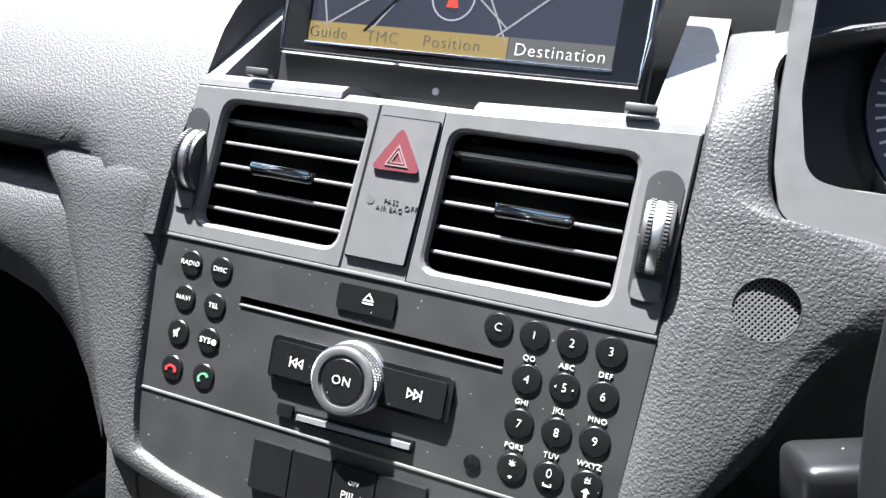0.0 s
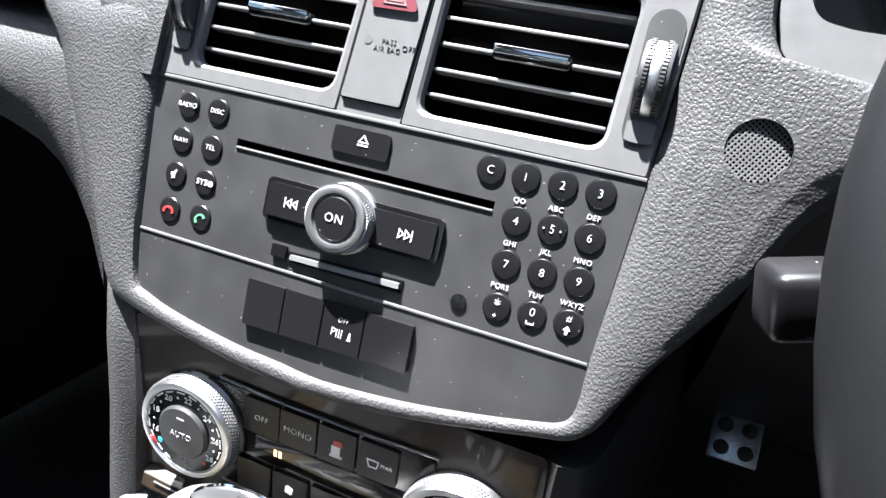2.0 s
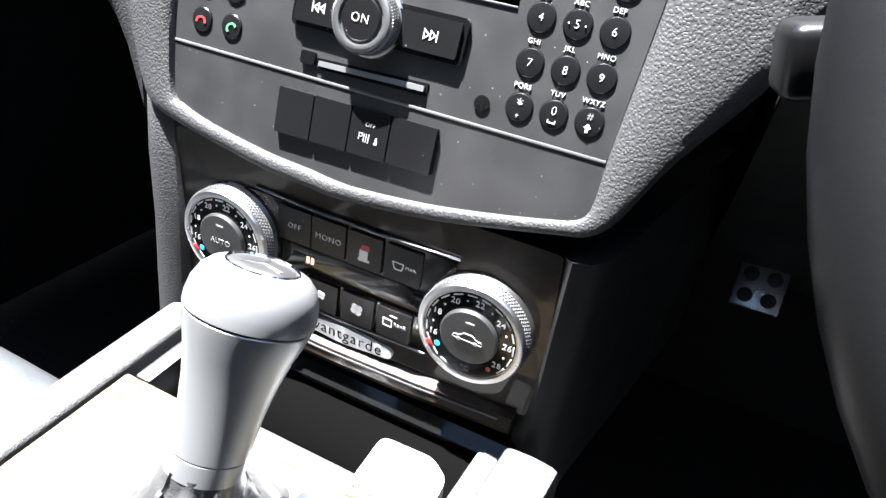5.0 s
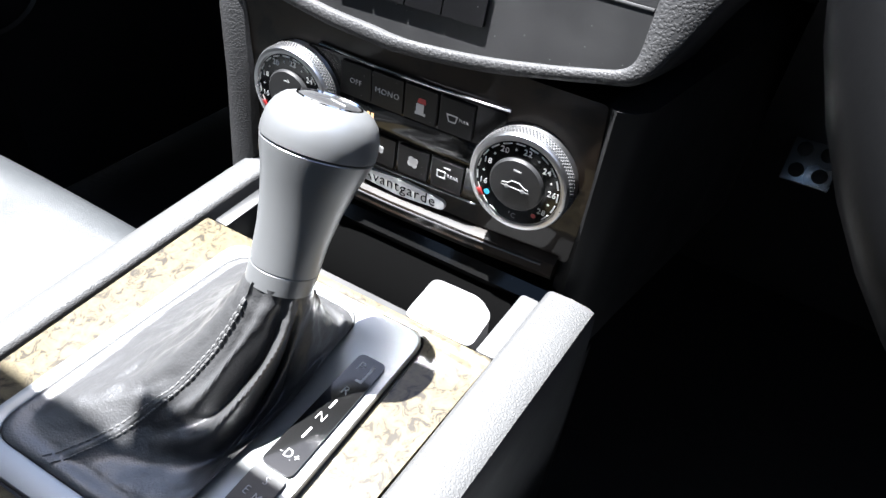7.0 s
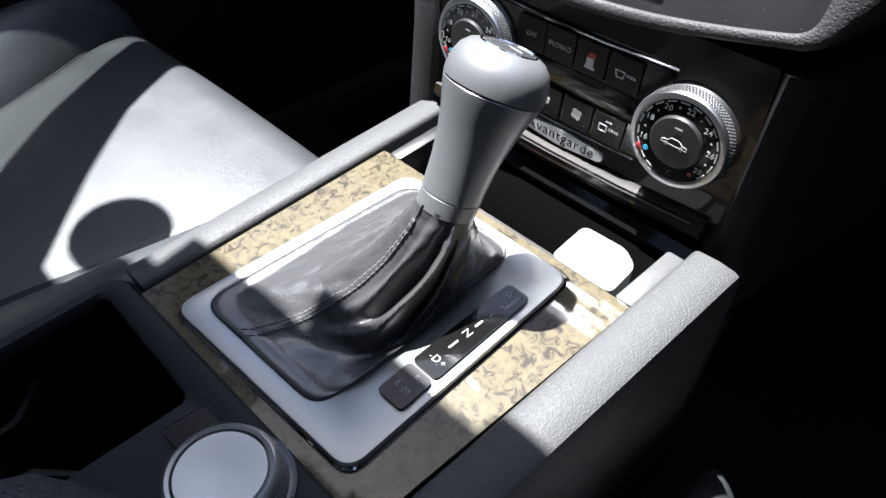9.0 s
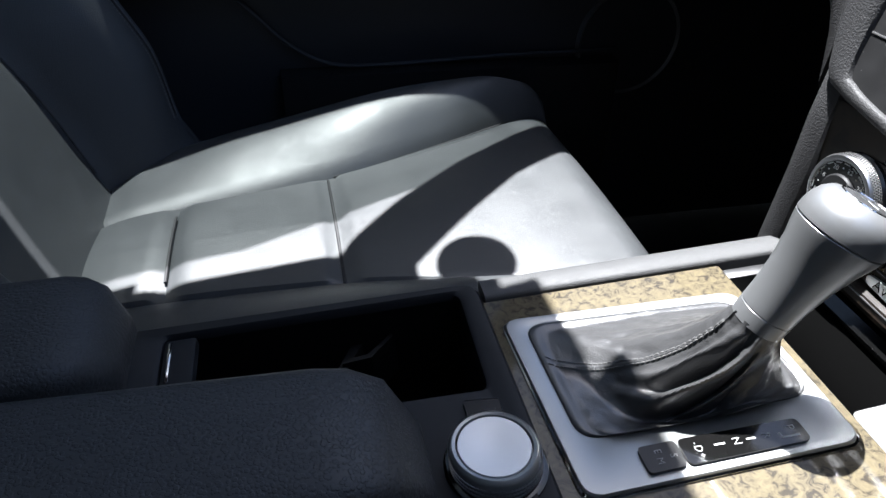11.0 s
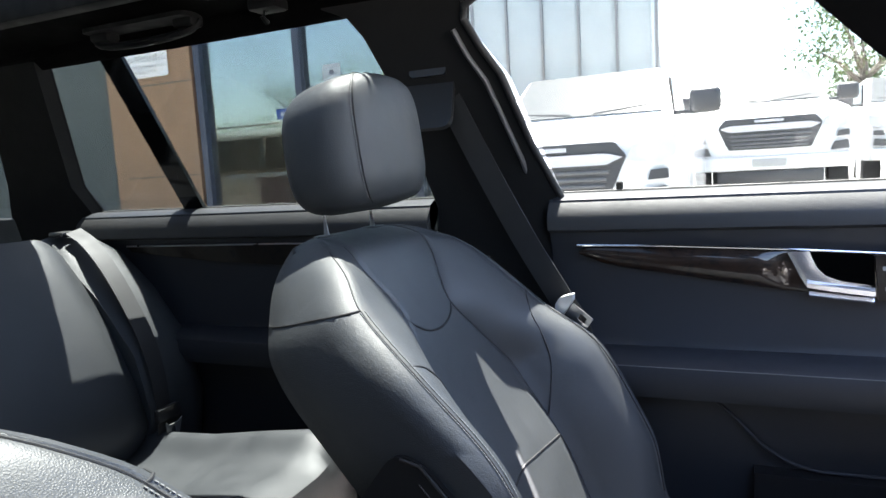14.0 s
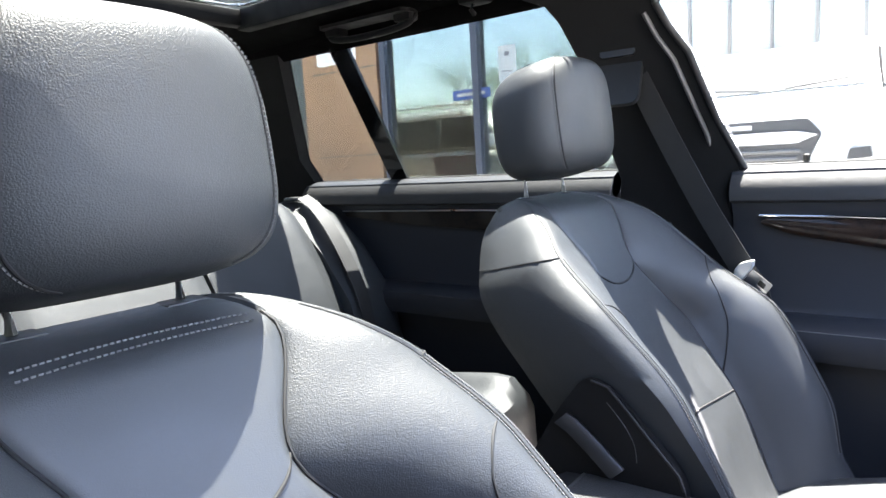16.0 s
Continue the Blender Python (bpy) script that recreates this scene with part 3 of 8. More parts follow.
def seat_seams(seat, base, recline, cx, dy, dz, low):
    """Seams and stitching of a front seat."""
    bp = lambda x, h, l=0.0: back_point(base, recline, x, h, l)
    for s in (-1, 1):
        hs = [0.01 + 0.457 * k / 30 for k in range(31)]
        part("edge_seam", tube([bp(s * edge_at(h), h, 0.0006) for h in hs], 0.0014, 6), SEAM, seat)
        for o in (-0.0045, 0.0045):
            part("edge_stitching", stitches([bp(s * (edge_at(h) + o), h, 0.0005) for h in hs], 0.0006, 0.0042), THREAD, seat)
        part("shoulder_piping", tube([bp(s * edge_at(h), h, 0.0006) for h in [0.467 + 0.085 * k / 10 for k in range(11)]], 0.0012, 6), SEAM, seat)
        part("shoulder_seam", tube([Vector(base) + Vector((s * x, 0, 0)) + Vector((0, -math.sin(radians(recline)), math.cos(radians(recline)))) * h + Vector((0, math.cos(radians(recline)), math.sin(radians(recline)))) * (d + 0.0004) for x, d, h in [(*back_half(hh)[i], hh) for i, hh in ((13, 0.467), (14, 0.468), (15, 0.470), (16, 0.475), (17, 0.482), (18, 0.494), (19, 0.504), (20, 0.510))]], 0.0013, 6), SEAM, seat)
        part("bolster_seam", tube([bp(s * panel_at(h), h, 0.0016) for h in [0.02 + 0.535 * k / 40 for k in range(41)]], 0.0014, 6), SEAM, seat)
        arc = [(1.0, 0.392), (0.80, 0.380), (0.58, 0.352), (0.42, 0.315), (0.30, 0.275), (0.16, 0.235), (0.0, 0.20)]
        part("pad_seam", tube(smooth_path([bp(s * mix(panel_at(h), edge_at(h), f), h, 0.0004) for f, h in arc], 5), 0.0013, 6), SEAM, seat)
    part("headpad_seam", tube(smooth_path([bp(x, h, 0.0005) for x, h in ((-0.071, 0.44), (-0.058, 0.424), (-0.032, 0.411), (0.0, 0.407), (0.032, 0.411), (0.058, 0.424), (0.071, 0.44))], 6), 0.0016, 6), SEAM, seat)
    for o in (-0.004, 0.004) if cx > 0 else ():
        part("top_stitching", stitches([bp(x, 0.551 + 0.004 * (1 - (x / 0.09) ** 2) + o, 0.0007) for x in [-0.086 + 0.172 * k / 16 for k in range(17)]], 0.0007, 0.0046), THREAD, seat)
    part("lumbar_seam", tube([bp(x, 0.170 + 0.02 * (1 - abs(x) / 0.16), 0.0004) for x in [-0.158 + 0.316 * k / 14 for k in range(15)]], 0.0014, 6), SEAM, seat)
    z0 = 0.595 + dz - low
    def cp(f, y):
        c = curve1([(-0.30, 0.075), (-0.22, 0.082), (-0.057, 0.10), (0.1, 0.145), (0.211, 0.187), (0.3, 0.2)], y)
        zc = z0 + curve1([(-0.27, -0.012), (-0.06, 0.0), (0.12, 0.015), (0.18, 0.018)], y)
        drop = 0.0
        if y > 0.213:
            q = (y - 0.213) / 0.042
            drop = 0.042 * (1 - math.sqrt(max(0, 1 - q * q)))
        return Vector((cx + c * f, y + dy, zc - drop + (0.006 * math.cos(abs(f) * 1.5) if abs(f) < 0.99 else -0.003)))
    for s in (-1, 1):
        part("cushion_seam", tube([cp(s, -0.05 + 0.29 * k / 24) for k in range(25)], 0.0016, 6), SEAM, seat)
    part("rear_seam", tube([cp(f, -0.224) - Vector((0, 0, 0.005)) for f in [-0.7 + 1.4 * k / 12 for k in range(13)]], 0.0016, 6), SEAM, seat)
    part("cross_seam", tube([cp(f, -0.057) - Vector((0, 0, 0.005)) for f in [-0.97 + 1.94 * k / 12 for k in range(13)]], 0.0018, 6), SEAM, seat)


def front_seat(name, label, cx, dy, recline=28, lean=14, dz=0.0, hr=(0, 0, 0), hs=1.0, low=0.0):
    seat = thing(name, label, "car seat", (cx, dy - 0.05, 0.34), group="front seats")
    rings, nh = seat_back_rings((cx, -0.31 + dy, 0.574 + dz), recline)
    n = len(rings[0])
    strips = (("centre_panel", -5, 5), ("bolster", 5, 13), ("bolster", n - 13, n - 5), ("side_panel", 13, nh - 4), ("side_panel", n - nh + 4, n - 13), ("back_shell", nh - 4, n - nh + 4))
    for nm, lo, hi in strips:
        if lo < 0:
            lo, hi = n + lo, n + hi
        bm = loft(rings, span=(lo, hi))
        part(nm, bm, LEATHER_FINE if nm == "centre_panel" else (PLASTIC_SOFT if nm == "back_shell" else LEATHER), seat)
    rings, nh = cushion_rings(cx, 0.595 + dz - low)
    rings = [[v + Vector((0, dy, 0)) for v in r] for r in rings]
    m = len(rings[0])
    # ring starts at the middle; the second half mirrors it
    bm = loft([[r[i] for i in range(m)] for r in rings], closed=False, caps=False, span=(0, nh - 1))
    bm2 = loft([[r[i] for i in ([0] + list(range(m - 1, nh - 1, -1)))] for r in rings], closed=False, caps=False)
    part("cushion", join(bm, bm2), LEATHER_FINE, seat)
    part("seat_base", box(cx - 0.21, cx + 0.21, -0.3 + dy, 0.2 + dy, 0.34, 0.5, 0.02), PLASTIC_SOFT, seat)
    a = radians(recline)
    top = Vector((cx, -0.31 + dy, 0.574 + dz)) + Vector((0, -math.sin(a), math.cos(a))) * 0.580 + Vector((0, math.cos(a), math.sin(a))) * -0.056
    for sx in (-0.063, 0.063):
        p = top + Vector((sx, 0, -0.004))
        part("headrest_post", tube([p, p + Vector((0, -0.005, 0.08)), p + Vector((0, 0, 0.16))], 0.0065, 12), CAP_SILVER, seat, "pale chrome headrest post")
        part("post_sleeve", bevelled(box(p.x - 0.02, p.x + 0.02, p.y - 0.013, p.y + 0.013, p.z + 0.004, p.z + 0.016), 0.004), PLASTIC, seat)
    hc = (cx + hr[0], top.y + 0.026 + hr[1], top.z + 0.135 + hr[2])
    part("headrest", headrest_bm(hc, 0.124 * hs, 0.087 * hs, 0.066 * hs, lean), LEATHER, seat)
    rot = Matrix.Translation(hc) @ Matrix.Rotation(radians(lean), 4, "X")
    for sx in (-1, 1):
        pts = []
        for k in range(21):
            v = radians(-72 + 144 * k / 20)
            f = lambda q, e: math.copysign(abs(q) ** e, q)
            u = radians(90 - sx * 38)
            x = 0.124 * hs * f(math.cos(u), 0.55) * f(math.cos(v), 0.42)
            y = 0.066 * hs * f(math.sin(u), 0.7) * f(math.cos(v), 0.42)
            z = 0.087 * hs * f(math.sin(v), 0.55)
            x *= 1 - 0.10 * (z / (0.087 * hs) if z > 0 else 0) ** 2
            y += 0.012 * (z / (0.087 * hs)) - 0.02 * (x / (0.124 * hs)) ** 2
            pts.append(rot @ Vector((x, y, z)))
        part("headrest_seam", tube(pts, 0.0013, 6), SEAM, seat)
        part("headrest_stitching", stitches([p + Vector((sx * 0.0035, -0.0012, 0.0004)) for p in pts], 0.0006, 0.004), THREAD, seat)
    seat_seams(seat, (cx, -0.31 + dy, 0.574 + dz), recline, cx, dy, dz, low)
    out_s = -1 if cx < 0 else 1
    side_x = cx - out_s * 0.2545
    plane = Matrix(((0, 0, -out_s, side_x), (1, 0, 0, dy), (0, 1, 0, dz), (0, 0, 0, 1)))
    shield = [(-0.446, 0.868), (-0.413, 0.860), (-0.331, 0.768), (-0.322, 0.735), (-0.36, 0.66), (-0.54, 0.66), (-0.53, 0.74), (-0.486, 0.815)]
    part("side_shield", prism(soft_poly(shield, 0.02, 5), -0.03, 0.004, 0.003, plane), PLASTIC_SOFT, seat, "black plastic hinge cover")
    part("shield_edge", tube([(side_x - out_s * 0.0035, y + dy, z + dz) for y, z in ((-0.438, 0.862), (-0.416, 0.857), (-0.370, 0.806), (-0.333, 0.765), (-0.327, 0.748))], 0.0022, 8), PLASTIC, seat)
    part("shield_line", tube(smooth_path([(side_x - out_s * 0.004, y + dy, z + dz) for y, z in ((-0.418, 0.838), (-0.398, 0.815), (-0.385, 0.792), (-0.382, 0.77))], 4), 0.0006, 6), PLASTIC_GREY, seat)
    part("recline_lever", loft([[(side_x - out_s * o, y + dy + n, z + dz + n * 0.9) for o, n in ((0.003, -0.006), (0.010, -0.009), (0.016, -0.006), (0.014, 0.006), (0.010, 0.009), (0.003, 0.007))] for y, z in ((-0.478, 0.809), (-0.462, 0.801), (-0.436, 0.780), (-0.405, 0.752))]), PLASTIC, seat, "black recline lever")
    return seat


passenger_seat = front_seat("passenger_seat", "black leather front passenger seat with smooth centre panel", -0.358, 0.0, hr=(-0.012, 0.0, -0.004))
driver_seat = front_seat("driver_seat", "black leather driver's seat with grey stitched headrest", 0.392, 0.036, dz=-0.036, hr=(0.0, 0.012, -0.008), hs=1.04, low=0.065)

# left side: glass openings as (y, z) in the leaning plane


def pillar_b():
    """The middle post, wide and padded, with rounded window corners."""
    front = [(-0.44, 1.424), (-0.489, 1.425), (-0.515, 1.413), (-0.522, 1.39), (-0.508, 1.35), (-0.479, 1.304), (-0.447, 1.183), (-0.405, 1.075), (-0.43, 0.95), (-0.44, 0.5)]
    rear = [(-0.69, 0.5), (-0.66, 0.95), (-0.647, 1.075), (-0.674, 1.295), (-0.701, 1.38), (-0.722, 1.412), (-0.765, 1.43), (-0.765, 1.48), (-0.44, 1.48)]
    bm = side_sheet(front + rear, t=0.04, dx=0.035)
    return bevelled(bm, 0.012, 3, 40)


b_post = single("pillar_b", pillar_b(), PILLAR_CLOTH, "dark cloth-trimmed middle roof pillar of the car", "pillar", kind="structure")


def strip_side(pts, w, t, dx=0.0):
    """A moulding that follows (y, z) points on the leaning plane."""
    return tube([(wx(z) + dx, y, z) for y, z in pts], w, 8)


# roof rail, rear posts
single("roof_rail", loft([[(-0.575 + o, y, 1.425 + w), (-0.56 + o, y, 1.415 + w), (-0.53 + o * 0.7, y, 1.435 + w), (-0.52 + o * 0.6, y, 1.47 + w), (-0.55 + o * 0.6, y, 1.49 + w), (-0.58 + o, y, 1.46 + w)] for y, o, w in ((-2.3, 0, 0), (-1.6, 0, 0), (-1.0, 0, 0), (-0.5, 0.01, 0), (-0.38, 0.03, -0.004), (-0.25, 0.035, -0.012), (-0.13, 0.035, -0.022))]), FABRIC, "dark cloth roof rail above the side windows", "trim", kind="structure")
single("pillar_c_bar", side_sheet([(-1.272, 1.42), (-1.332, 1.42), (-1.302, 1.085), (-1.244, 1.085)], t=0.010, dx=0.008), GLOSS, "black window divider bar of the rear door", "trim", kind="structure")
single("pillar_c", bevelled(side_sheet([(-1.495, 1.43), (-1.541, 1.314), (-1.60, 1.162), (-1.575, 1.08), (-1.60, 0.8), (-1.80, 0.8), (-1.89, 1.07), (-1.82, 1.175), (-1.76, 1.28), (-1.70, 1.39), (-1.66, 1.44)], t=0.04, dx=0.03), 0.012, 3), PILLAR_CLOTH, "dark cloth rear roof pillar", "pillar", kind="structure")
single("pillar_d", side_sheet([(-1.76, 1.45), (-1.84, 1.395), (-2.03, 1.34), (-2.2, 1.27), (-2.25, 1.06), (-2.2, 0.8), (-2.3, 0.8), (-2.3, 1.45)], t=0.04, dx=0.03), FABRIC, "dark cloth tailgate pillar", "pillar", kind="structure")
single("wall_front", box(-0.74, 0.74, 0.9, 0.93, 0.3, 0.98), CARPET, "dark bulkhead behind the dashboard", "wall", kind="structure")
single("wall_rear", join(box(-0.74, 0.74, -2.33, -2.3, 0.3, 1.05), box(-0.6, 0.6, -2.33, -2.3, 1.38, 1.5)), CARPET, "dark tailgate trim", "wall", kind="structure")
# unseen driver's side made solid up to the roof to keep side light out
single("wall_right", join(box(0.72, 0.75, -2.3, 0.9, 0.3, 1.05), prism([(-0.75, 1.05), (-0.45, 1.05), (-0.5, 1.48), (-0.75, 1.48)], 0.62, 0.66, 0, Matrix(((0, 0, 1, 0), (1, 0, 0, 0), (0, 1, 0, 0), (0, 0, 0, 1)))), box(0.56, 0.62, -2.3, -0.2, 1.42, 1.5), prism([(-2.3, 1.05), (0.42, 1.05), (0.1, 1.33), (-0.25, 1.46), (-2.3, 1.48)], 0.66, 0.69, 0, Matrix(((0, 0, 1, 0), (1, 0, 0, 0), (0, 1, 0, 0), (0, 0, 0, 1))))), PLASTIC_SOFT, "dark driver's side closed off, added in place of its windows", "wall", kind="structure")
# front posts of the windscreen
for sx, nm in ((1, "pillar_a"), (-1, "pillar_a_right")):
    rings = []
    for (x0, y0, z0), (x1, y1, z1) in (((-0.545, -0.125, 1.440), (-0.520, -0.058, 1.500)), ((-0.559, -0.103, 1.432), (-0.531, -0.037, 1.490)), ((-0.600, -0.033, 1.358), (-0.572, 0.033, 1.420)), ((-0.640, 0.056, 1.275), (-0.612, 0.109, 1.345)), ((-0.672, 0.143, 1.215), (-0.640, 0.190, 1.285)), ((-0.730, 0.33, 1.07), (-0.700, 0.40, 1.13))):
        rings.append([(sx * (x0 + 0.012), y0, z0 - 0.004), (sx * x0, y0, z0), (sx * (x0 - 0.006), y0 + 0.02, z0 + 0.03), (sx * (x1 - 0.01), y1, z1 + 0.008), (sx * x1, y1, z1), (sx * (x1 + 0.012), y1 - 0.015, z1 - 0.02)])
    single(nm, loft(rings), FABRIC, "dark windscreen pillar", "pillar", kind="structure")

# glass
def pane(name, poly, mat, label):
    ob = single(name, side_sheet(poly, t=0.004, out=0.004), mat, label, "window", kind="structure", smooth=0)
    ob.visible_shadow = True
    return ob


pane("window_1", [(-0.40, 1.06), (-0.47, 1.30), (-0.53, 1.39), (-0.49, 1.44), (-0.2, 1.42), (0.1, 1.30), (0.45, 1.06)], PANE_DOOR, "tinted front side window")
pane("window_2", [(-0.63, 1.06), (-0.68, 1.31), (-0.73, 1.44), (-1.31, 1.44), (-1.26, 1.06)], PANE_SIDE, "tinted rear side window")
pane("window_3", [(-1.27, 1.06), (-1.31, 1.43), (-1.50, 1.43), (-1.62, 1.15), (-1.58, 1.06)], PANE_SIDE, "tinted fixed quarter window")
pane("window_4", [(-1.68, 1.41), (-1.90, 1.06), (-2.26, 1.06), (-2.21, 1.28), (-2.03, 1.35), (-1.83, 1.41)], PANE_SIDE, "tinted load bay window")
rear_glass = single("window_6", box(-0.6, 0.6, -2.322, -2.316, 1.05, 1.38), PANE_SIDE, "tinted tailgate window", "window", kind="structure", smooth=0)
roof_glass = single("window_5", box(-0.43, 0.43, -1.48, -0.30, 1.525, 1.530), PANE_DARK, "tinted glass roof panel", "window", kind="structure")

# ---------------------------------------------------------------- left doors
def door_skin(y0, y1):
    """Door lining: padded top, recessed upper field, fat armrest, lower pocket."""
    prof = [(-0.735, 1.092), (-0.705, 1.094), (-0.685, 1.085), (-0.678, 1.06), (-0.685, 1.02), (-0.694, 1.0), (-0.70, 0.93), (-0.705, 0.84), (-0.70, 0.828), (-0.66, 0.822), (-0.635, 0.81), (-0.628, 0.785), (-0.64, 0.757), (-0.685, 0.745), (-0.69, 0.7), (-0.692, 0.45), (-0.69, 0.33), (-0.74, 0.33), (-0.745, 0.7)]
    rings = [[(x, y, z) for x, z in prof] for y in [mix(y0, y1, k / 10) for k in range(11)]]
    return loft(rings)


def top_pad(y0, y1):
    """The grained padded sill along the window."""
    prof = [(-0.736, 1.080), (-0.736, 1.0945), (-0.716, 1.0955), (-0.700, 1.0915), (-0.684, 1.081), (-0.671, 1.066), (-0.665, 1.050), (-0.667, 1.034), (-0.690, 1.026)]
    return loft([[(x, y, z) for x, z in prof] for y in [mix(y0, y1, k / 10) for k in range(11)]])


door_front = thing("front_door", "dark padded front door lining with burl trim and armrest", "car door", (-0.7, 0, 0.33), kind="structure")
part("lining", door_skin(-0.425, 0.93), DOOR_SKIN, door_front, "dark soft door lining")
part("top_pad", top_pad(-0.425, 0.93), DASH, door_front, "grained door top pad")
door_rear = thing("rear_door", "dark padded rear door lining with burl trim", "car door", (-0.7, -1.1, 0.33), kind="structure")
part("lining", door_skin(-1.60, -0.655), DOOR_SKIN, door_rear, "dark soft door lining")
part("top_pad", top_pad(-1.60, -0.655), DASH, door_rear, "grained door top pad")


def on_door(y, z, out=0.0):
    """A point of the door lining's upper field."""
    return (-0.6965 + 0.09 * (z - 0.96) + out, y, z)


def door_plate(poly, t0, t1, r=0.0):
    """A plate on the door from an outline in (y, z), from t0 to t1 proud of it."""
    bm = bmesh.new()
    a = [bm.verts.new(on_door(y, z, t0)) for y, z in poly]
    b = [bm.verts.new(on_door(y, z, t1)) for y, z in poly]
    n = len(poly)
    bm.faces.new(a)
    bm.faces.new(b[::-1])
    for i in range(n):
        bm.faces.new((a[i], b[i], b[(i + 1) % n], a[(i + 1) % n]))
    return bevelled(bm, r, 2, 40)




def veneer_strip():
    """The lacquered strip, gently barrelled so that it mirrors the light above, flat where the handle sits."""
    rings = []
    for k in range(61):
        y = mix(-0.375, 0.36, k / 60)
        hi = curve1([(-0.375, 0.996), (-0.365, 1.003), (-0.24, 1.002), (-0.078, 0.996), (0.10, 0.986), (0.205, 0.979), (0.30, 0.970), (0.36, 0.960)], y)
        lo = curve1([(-0.375, 0.990), (-0.36, 0.984), (-0.33, 0.973), (-0.2, 0.952), (-0.052, 0.931), (0.06, 0.919), (0.17, 0.911), (0.25, 0.909), (0.29, 0.918), (0.34, 0.945), (0.36, 0.956)], y)
        swell = curve1([(-0.375, 0.002), (-0.2, 0.009), (-0.085, 0.009), (-0.056, 0.0012), (0.094, 0.0012), (0.115, 0.008), (0.3, 0.007), (0.36, 0.002)], y)
        rings.append([on_door(y, hi, -0.004)] + [on_door(y, mix(hi, lo, f), 0.006 + 0.002 * math.sin(math.pi * f) ** 0.3 + swell * math.sin(math.pi * f) ** 0.8) for f in (0.0, 0.04, 0.12, 0.24, 0.38, 0.52, 0.66, 0.8, 0.9, 0.97, 1.0)] + [on_door(y, lo, -0.004)])
    return loft(rings)


part("veneer_strip", veneer_strip(), BURL_BROWN, door_front, "dark lacquered burl strip")
part("chrome_line", tube([on_door(y, z, 0.011) for y, z in ((-0.378, 1.0065), (-0.24, 1.0045), (-0.078, 0.9985), (0.10, 0.9885), (0.205, 0.9815), (0.30, 0.9725), (0.365, 0.964))], 0.0022, 8), CHROME, door_front, "chrome line")
# raised black plate that paints the shade of the handle's hollow
part("handle_recess", door_plate(soft_poly([(-0.030, 0.992), (0.064, 0.9875), (0.066, 0.928), (-0.004, 0.937)], 0.006), 0.007, 0.0105), SHADE_BLACK, door_front)
hd = part("handle", loft([[on_door(y + a, z, 0.008), on_door(y + a, z + 0.001, 0.016), on_door(y + a + w * 0.25, z + 0.003, 0.021), on_door(y + a + w, z + 0.004, 0.019), on_door(y + a + w, z + 0.003, 0.010)] for y, z, a, w in ((-0.052, 0.9905, 0.0, 0.030), (-0.046, 0.978, 0.0, 0.028), (-0.040, 0.965, 0.0, 0.028), (-0.034, 0.952, 0.0, 0.034), (-0.029, 0.944, 0.0, 0.050), (-0.026, 0.938, 0.0, 0.086))]), CHROME_SOFT, door_front, "chrome door handle")
part("grip", loft([[on_door(y, z + dz, o) for dz, o in ((0.002, 0.009), (0.0, 0.018), (0.003, 0.026), (0.010, 0.027), (0.014, 0.022), (0.015, 0.010))] for y, z in ((-0.026, 0.9360), (0.0, 0.9315), (0.03, 0.9275), (0.060, 0.9240), (0.064, 0.9238))]), CHROME_SOFT, hd)
part("lower_lip", loft([[on_door(y, z + dz, o) for dz, o in ((0.0, 0.009), (0.0, 0.017), (0.004, 0.021), (0.009, 0.017), (0.010, 0.009))] for y, z in ((-0.022, 0.9225), (0.02, 0.9180), (0.064, 0.9130))]), CHROME_SOFT, hd)
part("switch_block", door_plate(soft_poly([(0.064, 0.988), (0.088, 0.986), (0.092, 0.916), (0.070, 0.918)], 0.003), 0.007, 0.014, 0.002), KEY, door_front, "black lock switch block")
part("switch_marks", join(*[box(-0.001, 0.001, y - 0.003, y + 0.003, z - 0.003, z + 0.003, 0, Matrix.Translation((on_door(0, z, 0.0145)[0], 0, 0))) for y, z in ((0.077, 0.967), (0.081, 0.936))]), WHITE_DIM, door_front)
part("armrest_seam", tube([(-0.6345, y, 0.8105) for y in (-0.42, -0.2, 0.1, 0.4, 0.6)], 0.0008, 6), THREAD, door_front)
part("pocket_edge", tube(smooth_path([(-0.684, -0.16, 0.748), (-0.682, -0.125, 0.715), (-0.682, -0.085, 0.675), (-0.682, -0.03, 0.646), (-0.682, 0.05, 0.642), (-0.682, 0.22, 0.648), (-0.682, 0.4, 0.65)], 6), 0.003, 8), DOOR_SKIN, door_front)
part("pocket", loft([[(-0.70, y, 0.36), (-0.66, y, 0.36), (-0.655, y, 0.50), (-0.665, y, 0.635), (-0.70, y, 0.64)] for y in (-0.1, 0.1, 0.4)]), PLASTIC_SOFT, door_front)
part("lock_pin", lathe([(0.006, -0.004), (0.0055, 0.012), (0.0062, 0.014), (0.0062, 0.024), (0.004, 0.026)], 14, Matrix.Translation((-0.742, -0.312, 1.086))), RUBBER, door_front)
spk_f = part("speaker_rim", lathe([(0.085, 0), (0.082, 0.008), (0.078, 0.004)], 40, Matrix.Translation((-0.69, 0.42, 0.66)) @ Matrix.Rotation(radians(90), 4, "Y"), cap=False), PLASTIC_GREY, door_front)
part("sill_seal", tube([(-0.737, y, 1.0945) for y in (-0.41, -0.2, 0.1, 0.5)], 0.004, 8), RUBBER, door_front)
# chest-high pull cup at the front of the door
part("pull_cup", loft([[(-0.69 + o, y, z) for o, y in ((0, 0.27), (0.03, 0.29), (0.035, 0.31), (0.0, 0.33))] for z in (0.82, 0.9, 0.96)]), PLASTIC_SOFT, door_front)

